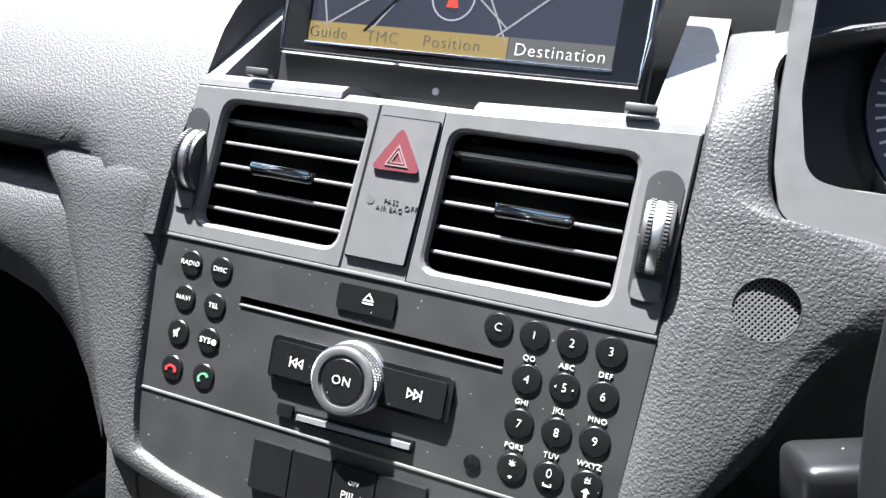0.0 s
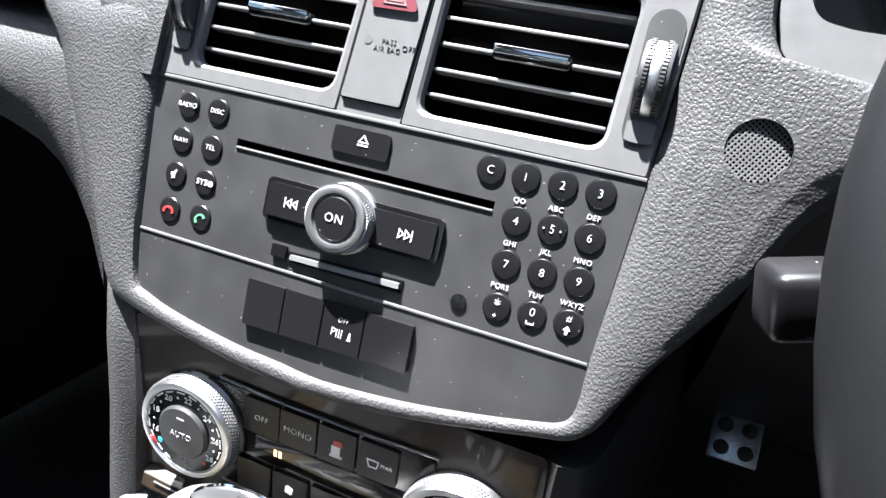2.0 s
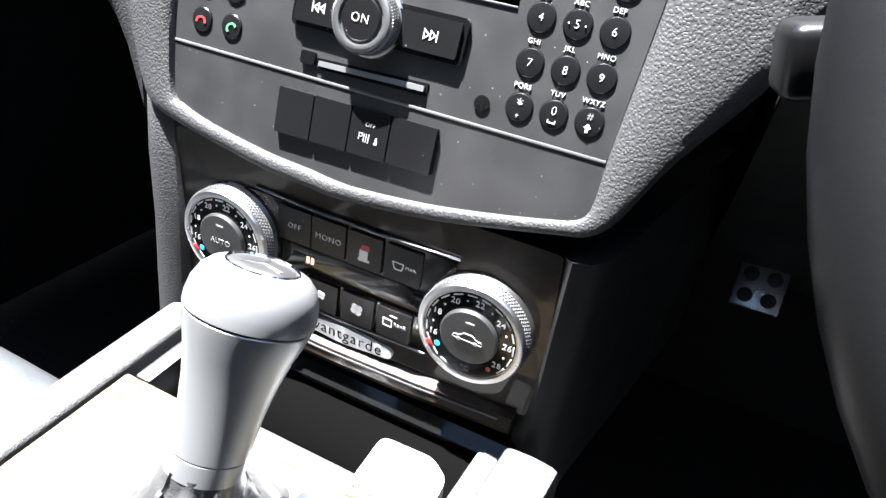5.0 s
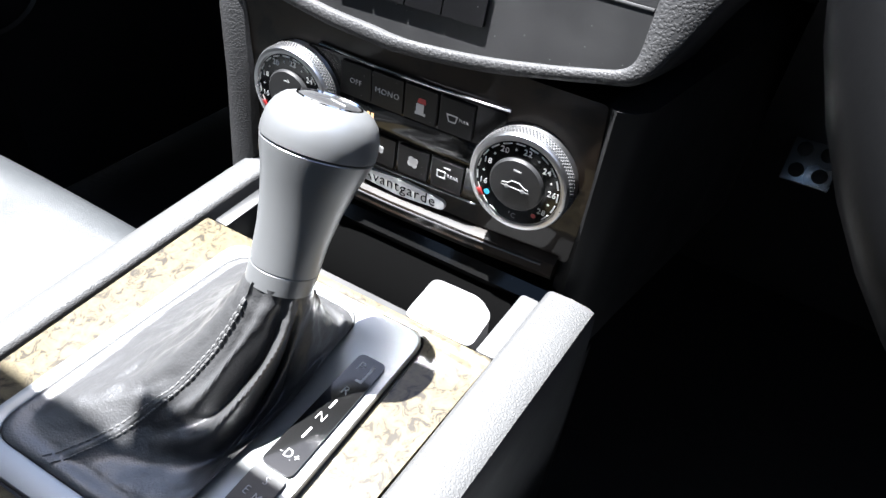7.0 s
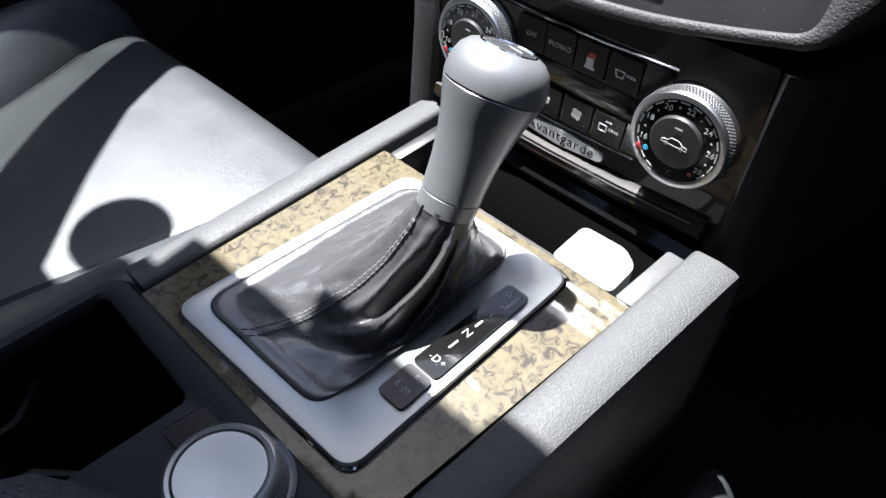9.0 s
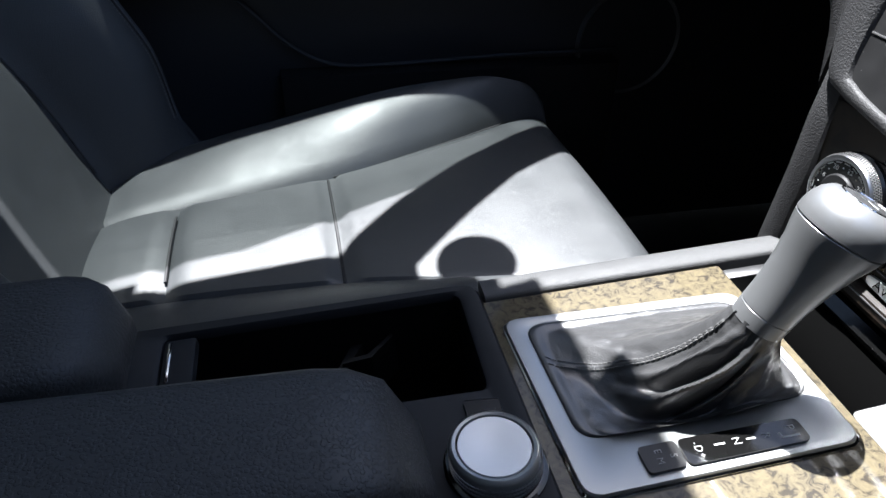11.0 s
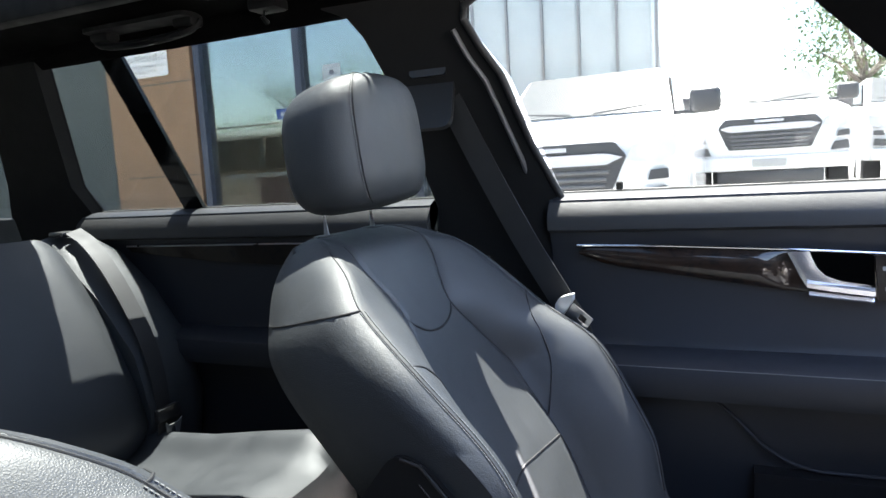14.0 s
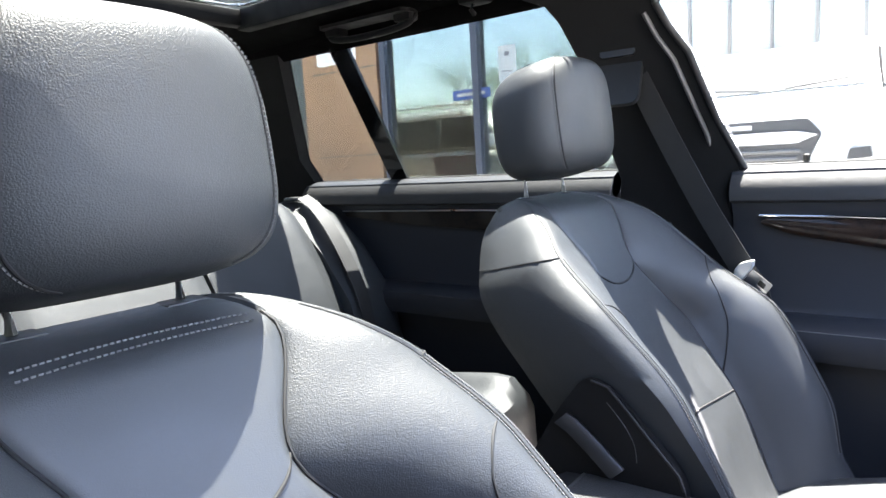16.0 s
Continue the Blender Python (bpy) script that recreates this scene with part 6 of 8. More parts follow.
part("map_rail", box(-0.03, 0.03, -0.0007, 0.0007, 0.0006, 0.0010, 0, at(SCR, -0.024, 0.036) @ Matrix.Rotation(radians(47), 4, "Z")), GLOSS, disp)
part("position_ring", lathe([(0.0100, 0.0006), (0.0108, 0.0009), (0.0100, 0.0010)], 32, at(SCR, -0.0010, 0.033), cap=False), lit("ring_grey", (0.04, 0.04, 0.045), 1.0), disp)
part("position_arrow", prism([(-0.0040, 0.0285), (0.0020, 0.0285), (-0.0010, 0.0385)], 0.0008, 0.0012, 0, SCR), lit("arrow_red", (0.10, 0.008, 0.005), 1.0), disp, "red position arrow")
INK = material("screen_ink", (0.004, 0.004, 0.005), 0.5)
for s, x, mt in (("Guide", -0.0635, INK), ("TMC", -0.0340, INK), ("Position", 0.0015, INK), ("Destination", 0.0525, lit("menu_white", (0.13, 0.13, 0.125), 1.0))):
    part("menu_word", text_mesh(s, 0.0080, at(SCR, x, 0.0118, 0.0011)), mt, disp)
part("release_dot", lathe([(0.0018, 0), (0.0015, 0.0006), (0.0002, 0.0008)], 16, at(SCR, -0.003, -0.0105, -0.001)), WHITE_DIM, scr)
# walls of the screen pocket
pk = thing("screen_pocket", "dark recess and side cheeks round the screen", "trim", (0, 0.38, 1.0), kind="structure")
part("floor_plate", box(-0.11, 0.12, 0.316, 0.48, 0.985, 0.999, 0.002), PLASTIC_SOFT, pk)
part("back_plate", box(-0.11, 0.6, 0.44, 0.47, 0.98, 1.12, 0.002), PLASTIC_SOFT, pk)
for x0, x1, x2, x3 in ((-0.107, -0.099, -0.1265, -0.112), (0.0985, 0.1205, 0.104, 0.1235)):
    part("cheek", loft([[(x0, 0.312, 0.99), (x1, 0.312, 0.99), (x1, 0.312, 1.0155), (x0, 0.312, 1.0155)], [(x2, 0.41, 0.99), (x3, 0.41, 0.99), (x3, 0.41, 1.066), (x2, 0.41, 1.066)], [(x2, 0.5, 0.99), (x3, 0.5, 0.99), (x3, 0.5, 1.07), (x2, 0.5, 1.07)]]), PLASTIC_GREY, pk)

# ---------------------------------------------------------------- speaker grille in the right shoulder
spk = thing("speaker_grille", "small round perforated speaker grille in the dash", "speaker", STACK @ Vector((0.152, 0.019, 0)))
SP = at(STACK, 0.1506, 0.0188, 0.0040) @ Matrix.Rotation(radians(5), 4, "Y")
# black disc paints the shade behind the speaker mesh
part("cup", lathe([(0.0116, -0.0040), (0.0116, -0.0018)], 32, SP), SHADE_BLACK, spk)
mesh = bmesh.new()
for i in range(-7, 8):
    for s in (-1, 1):
        w = math.sqrt(max(0, 0.0111 ** 2 - (i * 0.0015) ** 2))
        if w > 0.001:
            q = bmesh.ops.create_cube(mesh, size=1)["verts"]
            bmesh.ops.transform(mesh, matrix=SP @ Matrix.Rotation(radians(45 * s + 10), 4, "Z") @ Matrix.Translation((0, i * 0.0015, -0.0012 + s * 0.00005)) @ Matrix.Diagonal((2 * w, 0.0006, 0.0004, 1)), verts=q)
part("mesh", mesh, PLASTIC_GREY, spk, smooth=0)

# ---------------------------------------------------------------- instrument cluster, stalk, wheel
clu = thing("instrument_cluster", "round dial with chrome rim in a grey frame", "instrument cluster", (0.35, 0.4, 1.0))
CL = at(STACK, 0, 0, -0.006)
part("frame", frame_plate(soft_poly([(0.1425, 0.095), (0.1450, 0.069), (0.1495, 0.0535), (0.163, 0.0460), (0.20, 0.0462), (0.46, 0.048), (0.46, 0.2), (0.1400, 0.2)], 0.004), soft_poly([(0.1490, 0.097), (0.1545, 0.0720), (0.1590, 0.0668), (0.170, 0.0650), (0.20, 0.0650), (0.45, 0.066), (0.45, 0.19), (0.1465, 0.19)], 0.004), -0.004, 0.004, CL), PLASTIC_GREY, clu)
part("inner_wall", loft([[CL @ Vector((x, y, n)) for x, y in soft_poly([(0.1490 + o, 0.097), (0.1545 + o, 0.0720 + o), (0.1590 + o, 0.0668 + o), (0.170, 0.0650 + o), (0.20, 0.0650 + o), (0.45, 0.066 + o), (0.45, 0.19), (0.1465 + o, 0.19)], 0.004)] for n, o in ((0.002, 0.0), (-0.032, 0.006))], caps=False), PLASTIC_GREY, clu)
part("tray", box(0.14, 0.46, 0.05, 0.2, -0.036, -0.032, 0, CL), PLASTIC, clu)
DC = at(CL, 0.226, 0.108, -0.03)
dial = part("dial", lathe([(0.050, 0.0), (0.050, 0.004)], 48, DC), material("dial_face", (0.02, 0.024, 0.04), 0.4), clu, "dark blue dial face")
part("rim", lathe([(0.050, 0.0), (0.052, 0.006), (0.0535, 0.012), (0.055, 0.006), (0.055, 0.0)], 64, DC, cap=False), CHROME, clu, "chrome dial rim")
part("ticks", join(*[box(0.041, 0.047, -0.0005, 0.0005, 0.004, 0.0045, 0, DC @ Matrix.Rotation(radians(a), 4, "Z")) for a in range(90, 271, 6)]), WHITE_DIM, dial)
part("numbers", join(*[text_mesh(s, 0.008, at(DC, 0.035 * math.cos(radians(a)), 0.035 * math.sin(radians(a)), 0.0045)) for s, a in (("0", 222), ("10", 180), ("20", 140))]), WHITE_DIM, dial)
part("needle", box(-0.040, 0.0, -0.0008, 0.0008, 0.005, 0.006, 0, DC @ Matrix.Rotation(radians(10), 4, "Z")), WHITE_DIM, dial)

stalk = thing("column_stalk", "black steering column stalk with a square head", "stalk", (0.2, 0.18, 0.95))
part("head", box(-0.0105, 0.0105, -0.010, 0.010, -0.022, 0.006, 0.004, Matrix.Translation((0.178, 0.228, 0.933)) @ Matrix.Rotation(radians(78), 4, "Y") @ Matrix.Rotation(radians(-15), 4, "X"), 3), KEY, stalk)
part("arm", tube([(0.182, 0.229, 0.934), (0.24, 0.236, 0.942), (0.33, 0.24, 0.95)], [0.0075, 0.0085, 0.012], 14), KEY, stalk)
WHEEL_SKIN = material("worn_wheel_leather", (0.0045, 0.0046, 0.005), 0.45, vary=0.15, grain=0.0002, grain_size=0.001, bump=0.3, spec=0.14)
wheel = thing("steering_wheel", "black leather steering wheel rim", "steering wheel", (0.38, 0.12, 0.93))
WH = Matrix.Translation((0.3465, 0.187, 0.972)) @ Matrix.Rotation(radians(67.8), 4, "X")
part("rim", loft([[WH @ (Matrix.Rotation(t, 4, "Z") @ Vector((0.1690 + 0.0185 * math.cos(s), 0, 0.0185 * math.sin(s)))) for s in [2 * math.pi * j / 16 for j in range(16)]] for t in [2 * math.pi * k / 64 for k in range(65)]], caps=False), WHEEL_SKIN, wheel)
part("hub", box(-0.08, 0.08, -0.07, 0.06, -0.05, -0.01, 0.03, WH, 4), LEATHER_FINE, wheel)
for s in (-1, 1):
    part("spoke", box(0.07, 0.16, -0.02, 0.02, -0.022, -0.006, 0.006, WH @ Matrix.Rotation(radians(90 - s * 90 - 12 * s), 4, "Z")), PLASTIC, wheel)
part("column", box(0.28, 0.42, 0.25, 0.5, 0.88, 0.99, 0.03), PLASTIC_SOFT, wheel)
# dark lower dash on the driver's side
single("lower_dash", loft([[(x, y, z) for y, z in ((0.31, 0.962), (0.34, 0.90), (0.43, 0.80), (0.55, 0.7), (0.6, 0.9))] for x in (0.17, 0.3, 0.5, 0.74)]), PLASTIC_SOFT, "dark lower dash panel by the driver", "trim", kind="structure")
pedal = thing("brake_pedal", "steel brake pedal with black rubber studs", "pedal", (0.2145, 0.506, 0.68))
PD = Matrix.Translation((0.2145, 0.506, 0.716)) @ Matrix.Rotation(radians(52), 4, "X") @ Matrix.Rotation(radians(-6), 4, "Y") @ Matrix.Scale(0.58, 4)
part("plate", box(-0.03, 0.03, -0.03, 0.03, -0.003, 0.003, 0.002, PD), STEEL, pedal)
for x in (-0.0145, 0.0145):
    for y in (-0.0145, 0.0145):
        part("stud", lathe([(0.0095, 0.003), (0.0095, 0.006), (0.006, 0.0075), (0.0005, 0.0075)], 18, at(PD, x, y)), RUBBER, pedal)
part("lever_arm", box(-0.008, 0.008, 0.0, 0.12, -0.02, -0.003, 0.003, PD), PLASTIC_SOFT, pedal)

# ---------------------------------------------------------------- climate panel
clim = thing("climate_control_panel", "dark burl climate control panel with two dials", "climate control", CLIM @ Vector((0, 0, 0)))
part("veneer_panel", prism(soft_poly([(-0.104, 0.050), (0.108, 0.050), (0.111, 0.0), (0.109, -0.042), (-0.101, -0.042), (-0.102, 0.0)], 0.003), -0.02, 0.0, 0.0015, CLIM), BURL_DARK, clim)
part("control_plate", prism(soft_poly([(-0.060, 0.0295), (0.062, 0.0295), (0.058, -0.0275), (-0.056, -0.0275)], 0.003), -0.004, 0.0012, 0.0005, CLIM), GLOSS, clim)
part("upper_strip", tube([CLIM @ Vector(p) for p in ((-0.052, 0.0318, 0.0008), (-0.02, 0.0304, 0.0016), (0.02, 0.0304, 0.0016), (0.063, 0.0318, 0.0008))], 0.0009, 8), CHROME, clim, "thin chrome strip")
part("lower_strip", tube([CLIM @ Vector(p) for p in ((-0.05, -0.0285, 0.0008), (0, -0.0292, 0.0016), (0.052, -0.0285, 0.0008))], 0.0006, 8), DARK_STEEL, clim, "thin chrome strip")
for k, (x, s) in enumerate(((-0.0268, "OFF"), (-0.0066, "MONO"), (0.0140, ""), (0.0352, ""))):
    b = part("button", bevelled(prism(soft_poly([(x - 0.0097, 0.0278), (x + 0.0097, 0.0278), (x + 0.0097, 0.0088), (x - 0.0097, 0.0088)], 0.0008), -0.002, 0.0028, 0.0006, CLIM), 0), KEY, clim)
    m = at(CLIM, x, 0.0180, 0.0029)
    if s:
        part("legend", text_mesh(s, 0.0046 if s == "MONO" else 0.0042, m), WHITE_BRIGHT, b)
    elif k == 2:
        part("symbol", join(box(-0.0024, 0.0022, -0.0036, 0.0012, 0, 0.0002, 0, m), box(-0.003, 0.0034, -0.0050, -0.0036, 0, 0.0002, 0, m)), WHITE_BRIGHT, b)
        part("red_mark", prism([(-0.002, 0.0016), (0.0034, 0.0016), (0.0028, 0.0044), (-0.001, 0.0044)], 0, 0.0003, 0, m), RED, b, "red lamp mark")
    else:
        part("symbol", join(frame_plate([(-0.0055, 0.0016), (0.0010, 0.0016), (0.0, -0.0026), (-0.0042, -0.0026)], [(-0.0049, 0.0011), (0.0004, 0.0011), (-0.0004, -0.0021), (-0.0038, -0.0021)], 0, 0.0002, m), text_mesh("MAX", 0.0026, at(m, 0.0046, 0.0))), WHITE_BRIGHT, b)
part("display_window", box(-0.040, 0.050, -0.0080, 0.0076, 0.0010, 0.0018, 0.0003, CLIM), GLOSS, clim)
part("display_marks", join(*[box(x, x + 0.0016, -0.001, 0.0028, 0.0018, 0.0020, 0, CLIM) for x in (-0.0195, -0.0168)]), lit("display_orange", (0.5, 0.3, 0.15), 0.4), clim, "dim orange display bars")
for k, x in enumerate((-0.0300, -0.0092, 0.0124, 0.0338)):
    b = part("button", bevelled(prism(soft_poly([(x - 0.0098, -0.0088), (x + 0.0098, -0.0088), (x + 0.0092, -0.0262), (x - 0.0092, -0.0262)], 0.0008), -0.002, 0.0028, 0.0006, CLIM), 0), KEY, clim)
    m = at(CLIM, x, -0.0168, 0.0029)
    if k in (1, 2):
        sc = 0.7 if k == 1 else 1.0
        part("symbol", join(*[lathe([(0.0018 * sc, 0), (0.0018 * sc, 0.0002)], 12, at(m, 0.0019 * sc * math.cos(a), 0.0019 * sc * math.sin(a))) for a in (0.6, 2.2, 3.7, 5.3)]), WHITE_BRIGHT, b)
    elif k == 3:
        part("symbol", join(frame_plate([(-0.0060, 0.0020), (-0.0006, 0.0020), (-0.0006, -0.0024), (-0.0060, -0.0024)], [(-0.0054, 0.0015), (-0.0012, 0.0015), (-0.0012, -0.0019), (-0.0054, -0.0019)], 0, 0.0002, m), text_mesh("REAR", 0.0027, at(m, 0.0038, 0)), box(-0.002, 0.002, 0.0042, 0.0048, 0, 0.0002, 0, m)), WHITE_BRIGHT, b)


def temp_dial(x, word):
    DM = at(CLIM, x, 0.0012) @ Matrix.Diagonal((0.95, 0.95, 0.75, 1))
    d = part("dial", lathe([(0.0290, -0.004), (0.0290, 0.002), (0.0282, 0.004), (0.0282, 0.0140), (0.0274, 0.0158), (0.0258, 0.0164), (0.0246, 0.0162), (0.0242, 0.0150)], 72, DM), STEEL, clim, "knurled silver temperature dial")
    kn = bmesh.new()
    for k in range(96):
        for j in range(4):
            q = bmesh.ops.create_cube(kn, size=1)["verts"]
            bmesh.ops.transform(kn, matrix=DM @ Matrix.Rotation(2 * math.pi * (k + 0.5 * (j % 2)) / 96, 4, "Z") @ Matrix.Translation((0.0283, 0, 0.0055 + j * 0.0022)) @ Matrix.Rotation(radians(45), 4, "X") @ Matrix.Diagonal((0.0009, 0.0011, 0.0011, 1)), verts=q)
    part("knurling", kn, PLASTIC_GREY, d, smooth=0)
    part("scale_ring", lathe([(0.0140, 0.0140), (0.0150, 0.0154), (0.0236, 0.0154), (0.0243, 0.0146)], 56, DM, cap=True), GLOSS, d)
    for k in range(16):
        turned = DM @ Matrix.Rotation(radians(-35 + k * 18.5), 4, "Z")
        part("scale_mark", box(0.02245, 0.02315, -0.0025, 0.0025, 0.01535, 0.01585, 0, turned), WHITE_BRIGHT, d, smooth=0)
    part("cap", lathe([(0.0150, 0.0120), (0.0152, 0.0168), (0.0142, 0.0183), (0.0005, 0.0188)], 48, DM), PLASTIC, d, "black push cap")
    for s, a in (("16", 196), ("18", 158), ("20", 120), ("22", 82), ("24", 42), ("26", 4), ("28", -34)):
        part("number", text_mesh(s, 0.0046, at(DM, 0.0195 * math.cos(radians(a)), 0.0195 * math.sin(radians(a)), 0.0156), bold=0.0001), WHITE_BRIGHT, d)
    part("dots", join(*[lathe([(0.0006, 0), (0.0006, 0.0002)], 10, at(DM, 0.0195 * math.cos(radians(a)), 0.0195 * math.sin(radians(a)), 0.0155)) for a in (177, 139, 101, 62, 23, -15)]), WHITE_BRIGHT, d)
    part("cold_dot", lathe([(0.0016, 0), (0.0016, 0.0002)], 16, at(DM, -0.0158, -0.0115, 0.0155)), BLUE, d, "blue cold mark")
    part("warm_dot", lathe([(0.0013, 0), (0.0013, 0.0002)], 16, at(DM, 0.0125, -0.0150, 0.0155)), RED, d, "red warm mark")
    part("pointer", box(-0.0022, 0.0022, -0.0012, 0.0012, 0, 0.0009, 0.0002, at(DM, -0.0195, -0.0127, 0.0156) @ Matrix.Rotation(radians(-58), 4, "Z")), RED, d, "red pointer")
    part("unit", text_mesh("\u00b0C", 0.0042, at(DM, 0.0005, -0.0198, 0.0156)), WHITE_DIM, d)
    m = at(DM, 0, 0, 0.0189)
    if word:
        part("legend", text_mesh(word, 0.0046, at(m, 0, -0.001)), WHITE_DIM, d)
    else:
        part("symbol", join(tube([m @ Vector(p) for p in ((-0.0075, -0.0012, 0), (-0.0070, 0.0004, 0), (-0.0040, 0.0008, 0), (-0.0020, 0.0026, 0), (0.0024, 0.0026, 0), (0.0048, 0.0008, 0), (0.0075, 0.0002, 0), (0.0078, -0.0014, 0), (-0.0075, -0.0012, 0))], 0.0002, 6), *[lathe([(0.0011, 0), (0.0013, 0.0002), (0.0009, 0.0003)], 12, at(m, s, -0.0014)) for s in (-0.0044, 0.0046)]), WHITE_DIM, d)
    part("lamp_bar", box(-0.0022, 0.0022, 0.0086, 0.0094, 0, 0.0002, 0, m), WHITE_DIM, d)


temp_dial(0.0768, "")
temp_dial(-0.0650, "AUTO")
badge = thing("trim_badge", "brushed silver badge with dark lettering", "badge", CLIM @ Vector((0.004, -0.038, 0)))
part("plate", prism(soft_poly([(-0.0270, -0.0345), (0.004, -0.0318), (0.0345, -0.0345), (0.0345, -0.0405), (0.004, -0.0432), (-0.0270, -0.0405)], 0.004), 0, 0.0022, 0.0007, CLIM), CAP_SILVER, badge)
part("lettering", text_mesh("Avantgarde", 0.0098, at(CLIM, 0.0040, -0.0372, 0.0023), bold=0.0001), GLOSS, badge)
# drawer below the panel, and the black side of the stack
drw = thing("ashtray_drawer", "gloss black drawer front with a bright edge", "drawer", CLIM @ Vector((0, -0.06, 0)))
part("front", loft([[CLIM @ Vector((x, y + 0.004 * (x / 0.1) ** 2, n)) for y, n in ((-0.044, -0.03), (-0.044, 0.0), (-0.047, 0.005), (-0.053, 0.007), (-0.058, 0.004), (-0.060, -0.004), (-0.060, -0.03))] for x in (-0.098, -0.05, 0, 0.05, 0.104)]), BURL_DARK, drw)
part("bright_edge", tube([CLIM @ Vector((x, -0.0485 + 0.004 * (x / 0.1) ** 2, 0.0062)) for x in (-0.09, -0.045, 0, 0.05, 0.097)], 0.0005, 6), DARK_STEEL, drw)
part("lower_lip", loft([[CLIM @ Vector((x, y, n)) for y, n in ((-0.064, -0.03), (-0.064, 0.002), (-0.070, 0.008), (-0.076, 0.006), (-0.078, -0.03))] for x in (-0.098, 0, 0.108)]), GLOSS, drw)
# added shelf, coloured black for the shade between drawer and veneer
part("front_shelf", loft([[CLIM @ Vector((x, y, n)) for y, n in ((-0.078, -0.02), (-0.077, 0.006), (-0.082, 0.018), (-0.092, 0.032), (-0.098, 0.034), (-0.098, -0.02))] for x in (-0.080, 0, 0.098)]), SHADE_BLACK, drw)
single("stack_side", loft([[(x, y, z) for x, y in ((0.104, 0.262), (0.112, 0.257), (0.119, 0.259), (0.126, 0.268), (0.135, 0.32), (0.17, 0.5), (0.10, 0.5))] for z in (0.66, 0.75, 0.826)]), PLASTIC_SOFT, "black lower side of the centre stack", "trim", kind="structure")
single("stack_side_left", box(-0.122, -0.10, 0.27, 0.5, 0.62, 0.85, 0.004), PLASTIC_SOFT, "black lower side of the centre stack", "trim", kind="structure")
# solid blocks in black, standing for the shaded hollow behind the stack
single("stack_core", join(box(-0.115, 0.115, 0.30, 0.6, 0.60, 0.985), box(-0.10, 0.11, 0.2745, 0.32, 0.60, 0.72)), SHADE_BLACK, "near-black filler block painting the shade behind the centre stack", "trim", kind="structure")

# ---------------------------------------------------------------- tunnel console
con = thing("console", "black centre console with burl veneer and padded rails", "console", (0, 0, 0.33), kind="structure")
part("body", join(box(-0.112, 0.126, -0.185, -0.004, -0.3, -0.012, 0, CONS), box(-0.112, 0.126, -0.004, 0.075, -0.3, -0.05, 0, CONS), box(-0.112, 0.126, -0.8, -0.185, -0.3, -0.075, 0, CONS)), PLASTIC_SOFT, con)


def rail(a0, a1, b0, b1, top, mat, lab, ridge=False):
    """A padded rail along the console's edge."""
    w = a1 - a0
    prof = [(0, -0.06), (0, top - 0.0035), (0.04, top - 0.0012), (0.12, top), (0.5, top + 0.0006), (0.84, top - 0.0006), (0.95, top - 0.0025), (1, top - 0.007), (1.02, -0.02), (1.04, -0.1), (0.9, -0.3)]
    if a1 < 0:
        prof = [(1 - x, z) for x, z in prof][::-1]
    ks = [k / 12 for k in range(13)]
    rings = []
    for k in ks:
        b = mix(b0, b1, k)
        rings.append([CONS @ Vector((a0 + w * x, b, z)) for x, z in prof])
    return part("rail", loft(rings), mat, con, lab)


rail(0.1005, 0.129, -0.75, 0.052, 0.007, RAIL_SKIN, "grained padded rail")
rail(-0.116, -0.0935, -0.1675, 0.062, 0.0025, RAIL_SKIN, "grained padded rail")
part("rail_step", box(-0.0905, -0.080, 0.004, 0.060, -0.03, -0.004, 0.002, CONS), PLASTIC, con)
VEN_O = soft_poly([(-0.0905, -0.176), (0.0965, -0.176), (0.0995, 0.001), (-0.0905, 0.001)], 0.0015)
part("veneer", frame_plate(VEN_O, soft_poly([(-0.064, -0.160), (0.070, -0.157), (0.064, -0.010), (-0.056, -0.010)], 0.0015), -0.012, 0.0, CONS), BURL, con, "pale burl veneer surround")
part("veneer_gap", box(-0.0922, 0.1002, -0.178, 0.0018, -0.014, -0.003, 0, CONS), SHADE_BLACK, con)
# front tray with a sliding lid
part("tray", box(-0.082, 0.1, 0.0015, 0.06, -0.052, -0.048, 0, CONS), PLASTIC_SOFT, con)
part("tray_mat", box(-0.07, 0.04, 0.004, 0.05, -0.048, -0.030, 0.004, CONS), RUBBER, con)
lid = thing("socket_lid", "light grey hinged socket lid in the front tray", "lid", CONS @ Vector((0.065, 0.02, 0)))
part("lid", loft([[CONS @ Vector((a, b, c)) for a, b in soft_poly([(0.046, 0.002), (0.086, 0.002), (0.084, 0.026), (0.072, 0.034), (0.044, 0.033)], 0.005)] for c in (-0.03, -0.003, -0.001)]), LID_GREY, lid)
part("guide", box(0.088, 0.0995, 0.003, 0.05, -0.03, -0.002, 0.002, CONS), PLASTIC_GREY, lid)

# gear selector: silver bezel, leather boot, lever
gear = thing("gear_selector", "silver gear lever with a black leather boot and bezel", "gear lever", CONS @ Vector((0, -0.09, 0)))
BZ_O = soft_poly([(-0.0665, -0.1640), (0.0735, -0.1600), (0.0670, -0.0060), (-0.0590, -0.0060)], 0.011, 6)
HOLE = soft_poly([(-0.0580, -0.1515), (0.0385, -0.1495), (0.0330, -0.0120), (-0.0505, -0.0120)], 0.014, 6)


def inset(poly, d):
    c = Vector((sum(p[0] for p in poly) / len(poly), sum(p[1] for p in poly) / len(poly)))
    return [tuple(c + (Vector(p) - c) * (1 - d / (Vector(p) - c).length)) for p in poly]


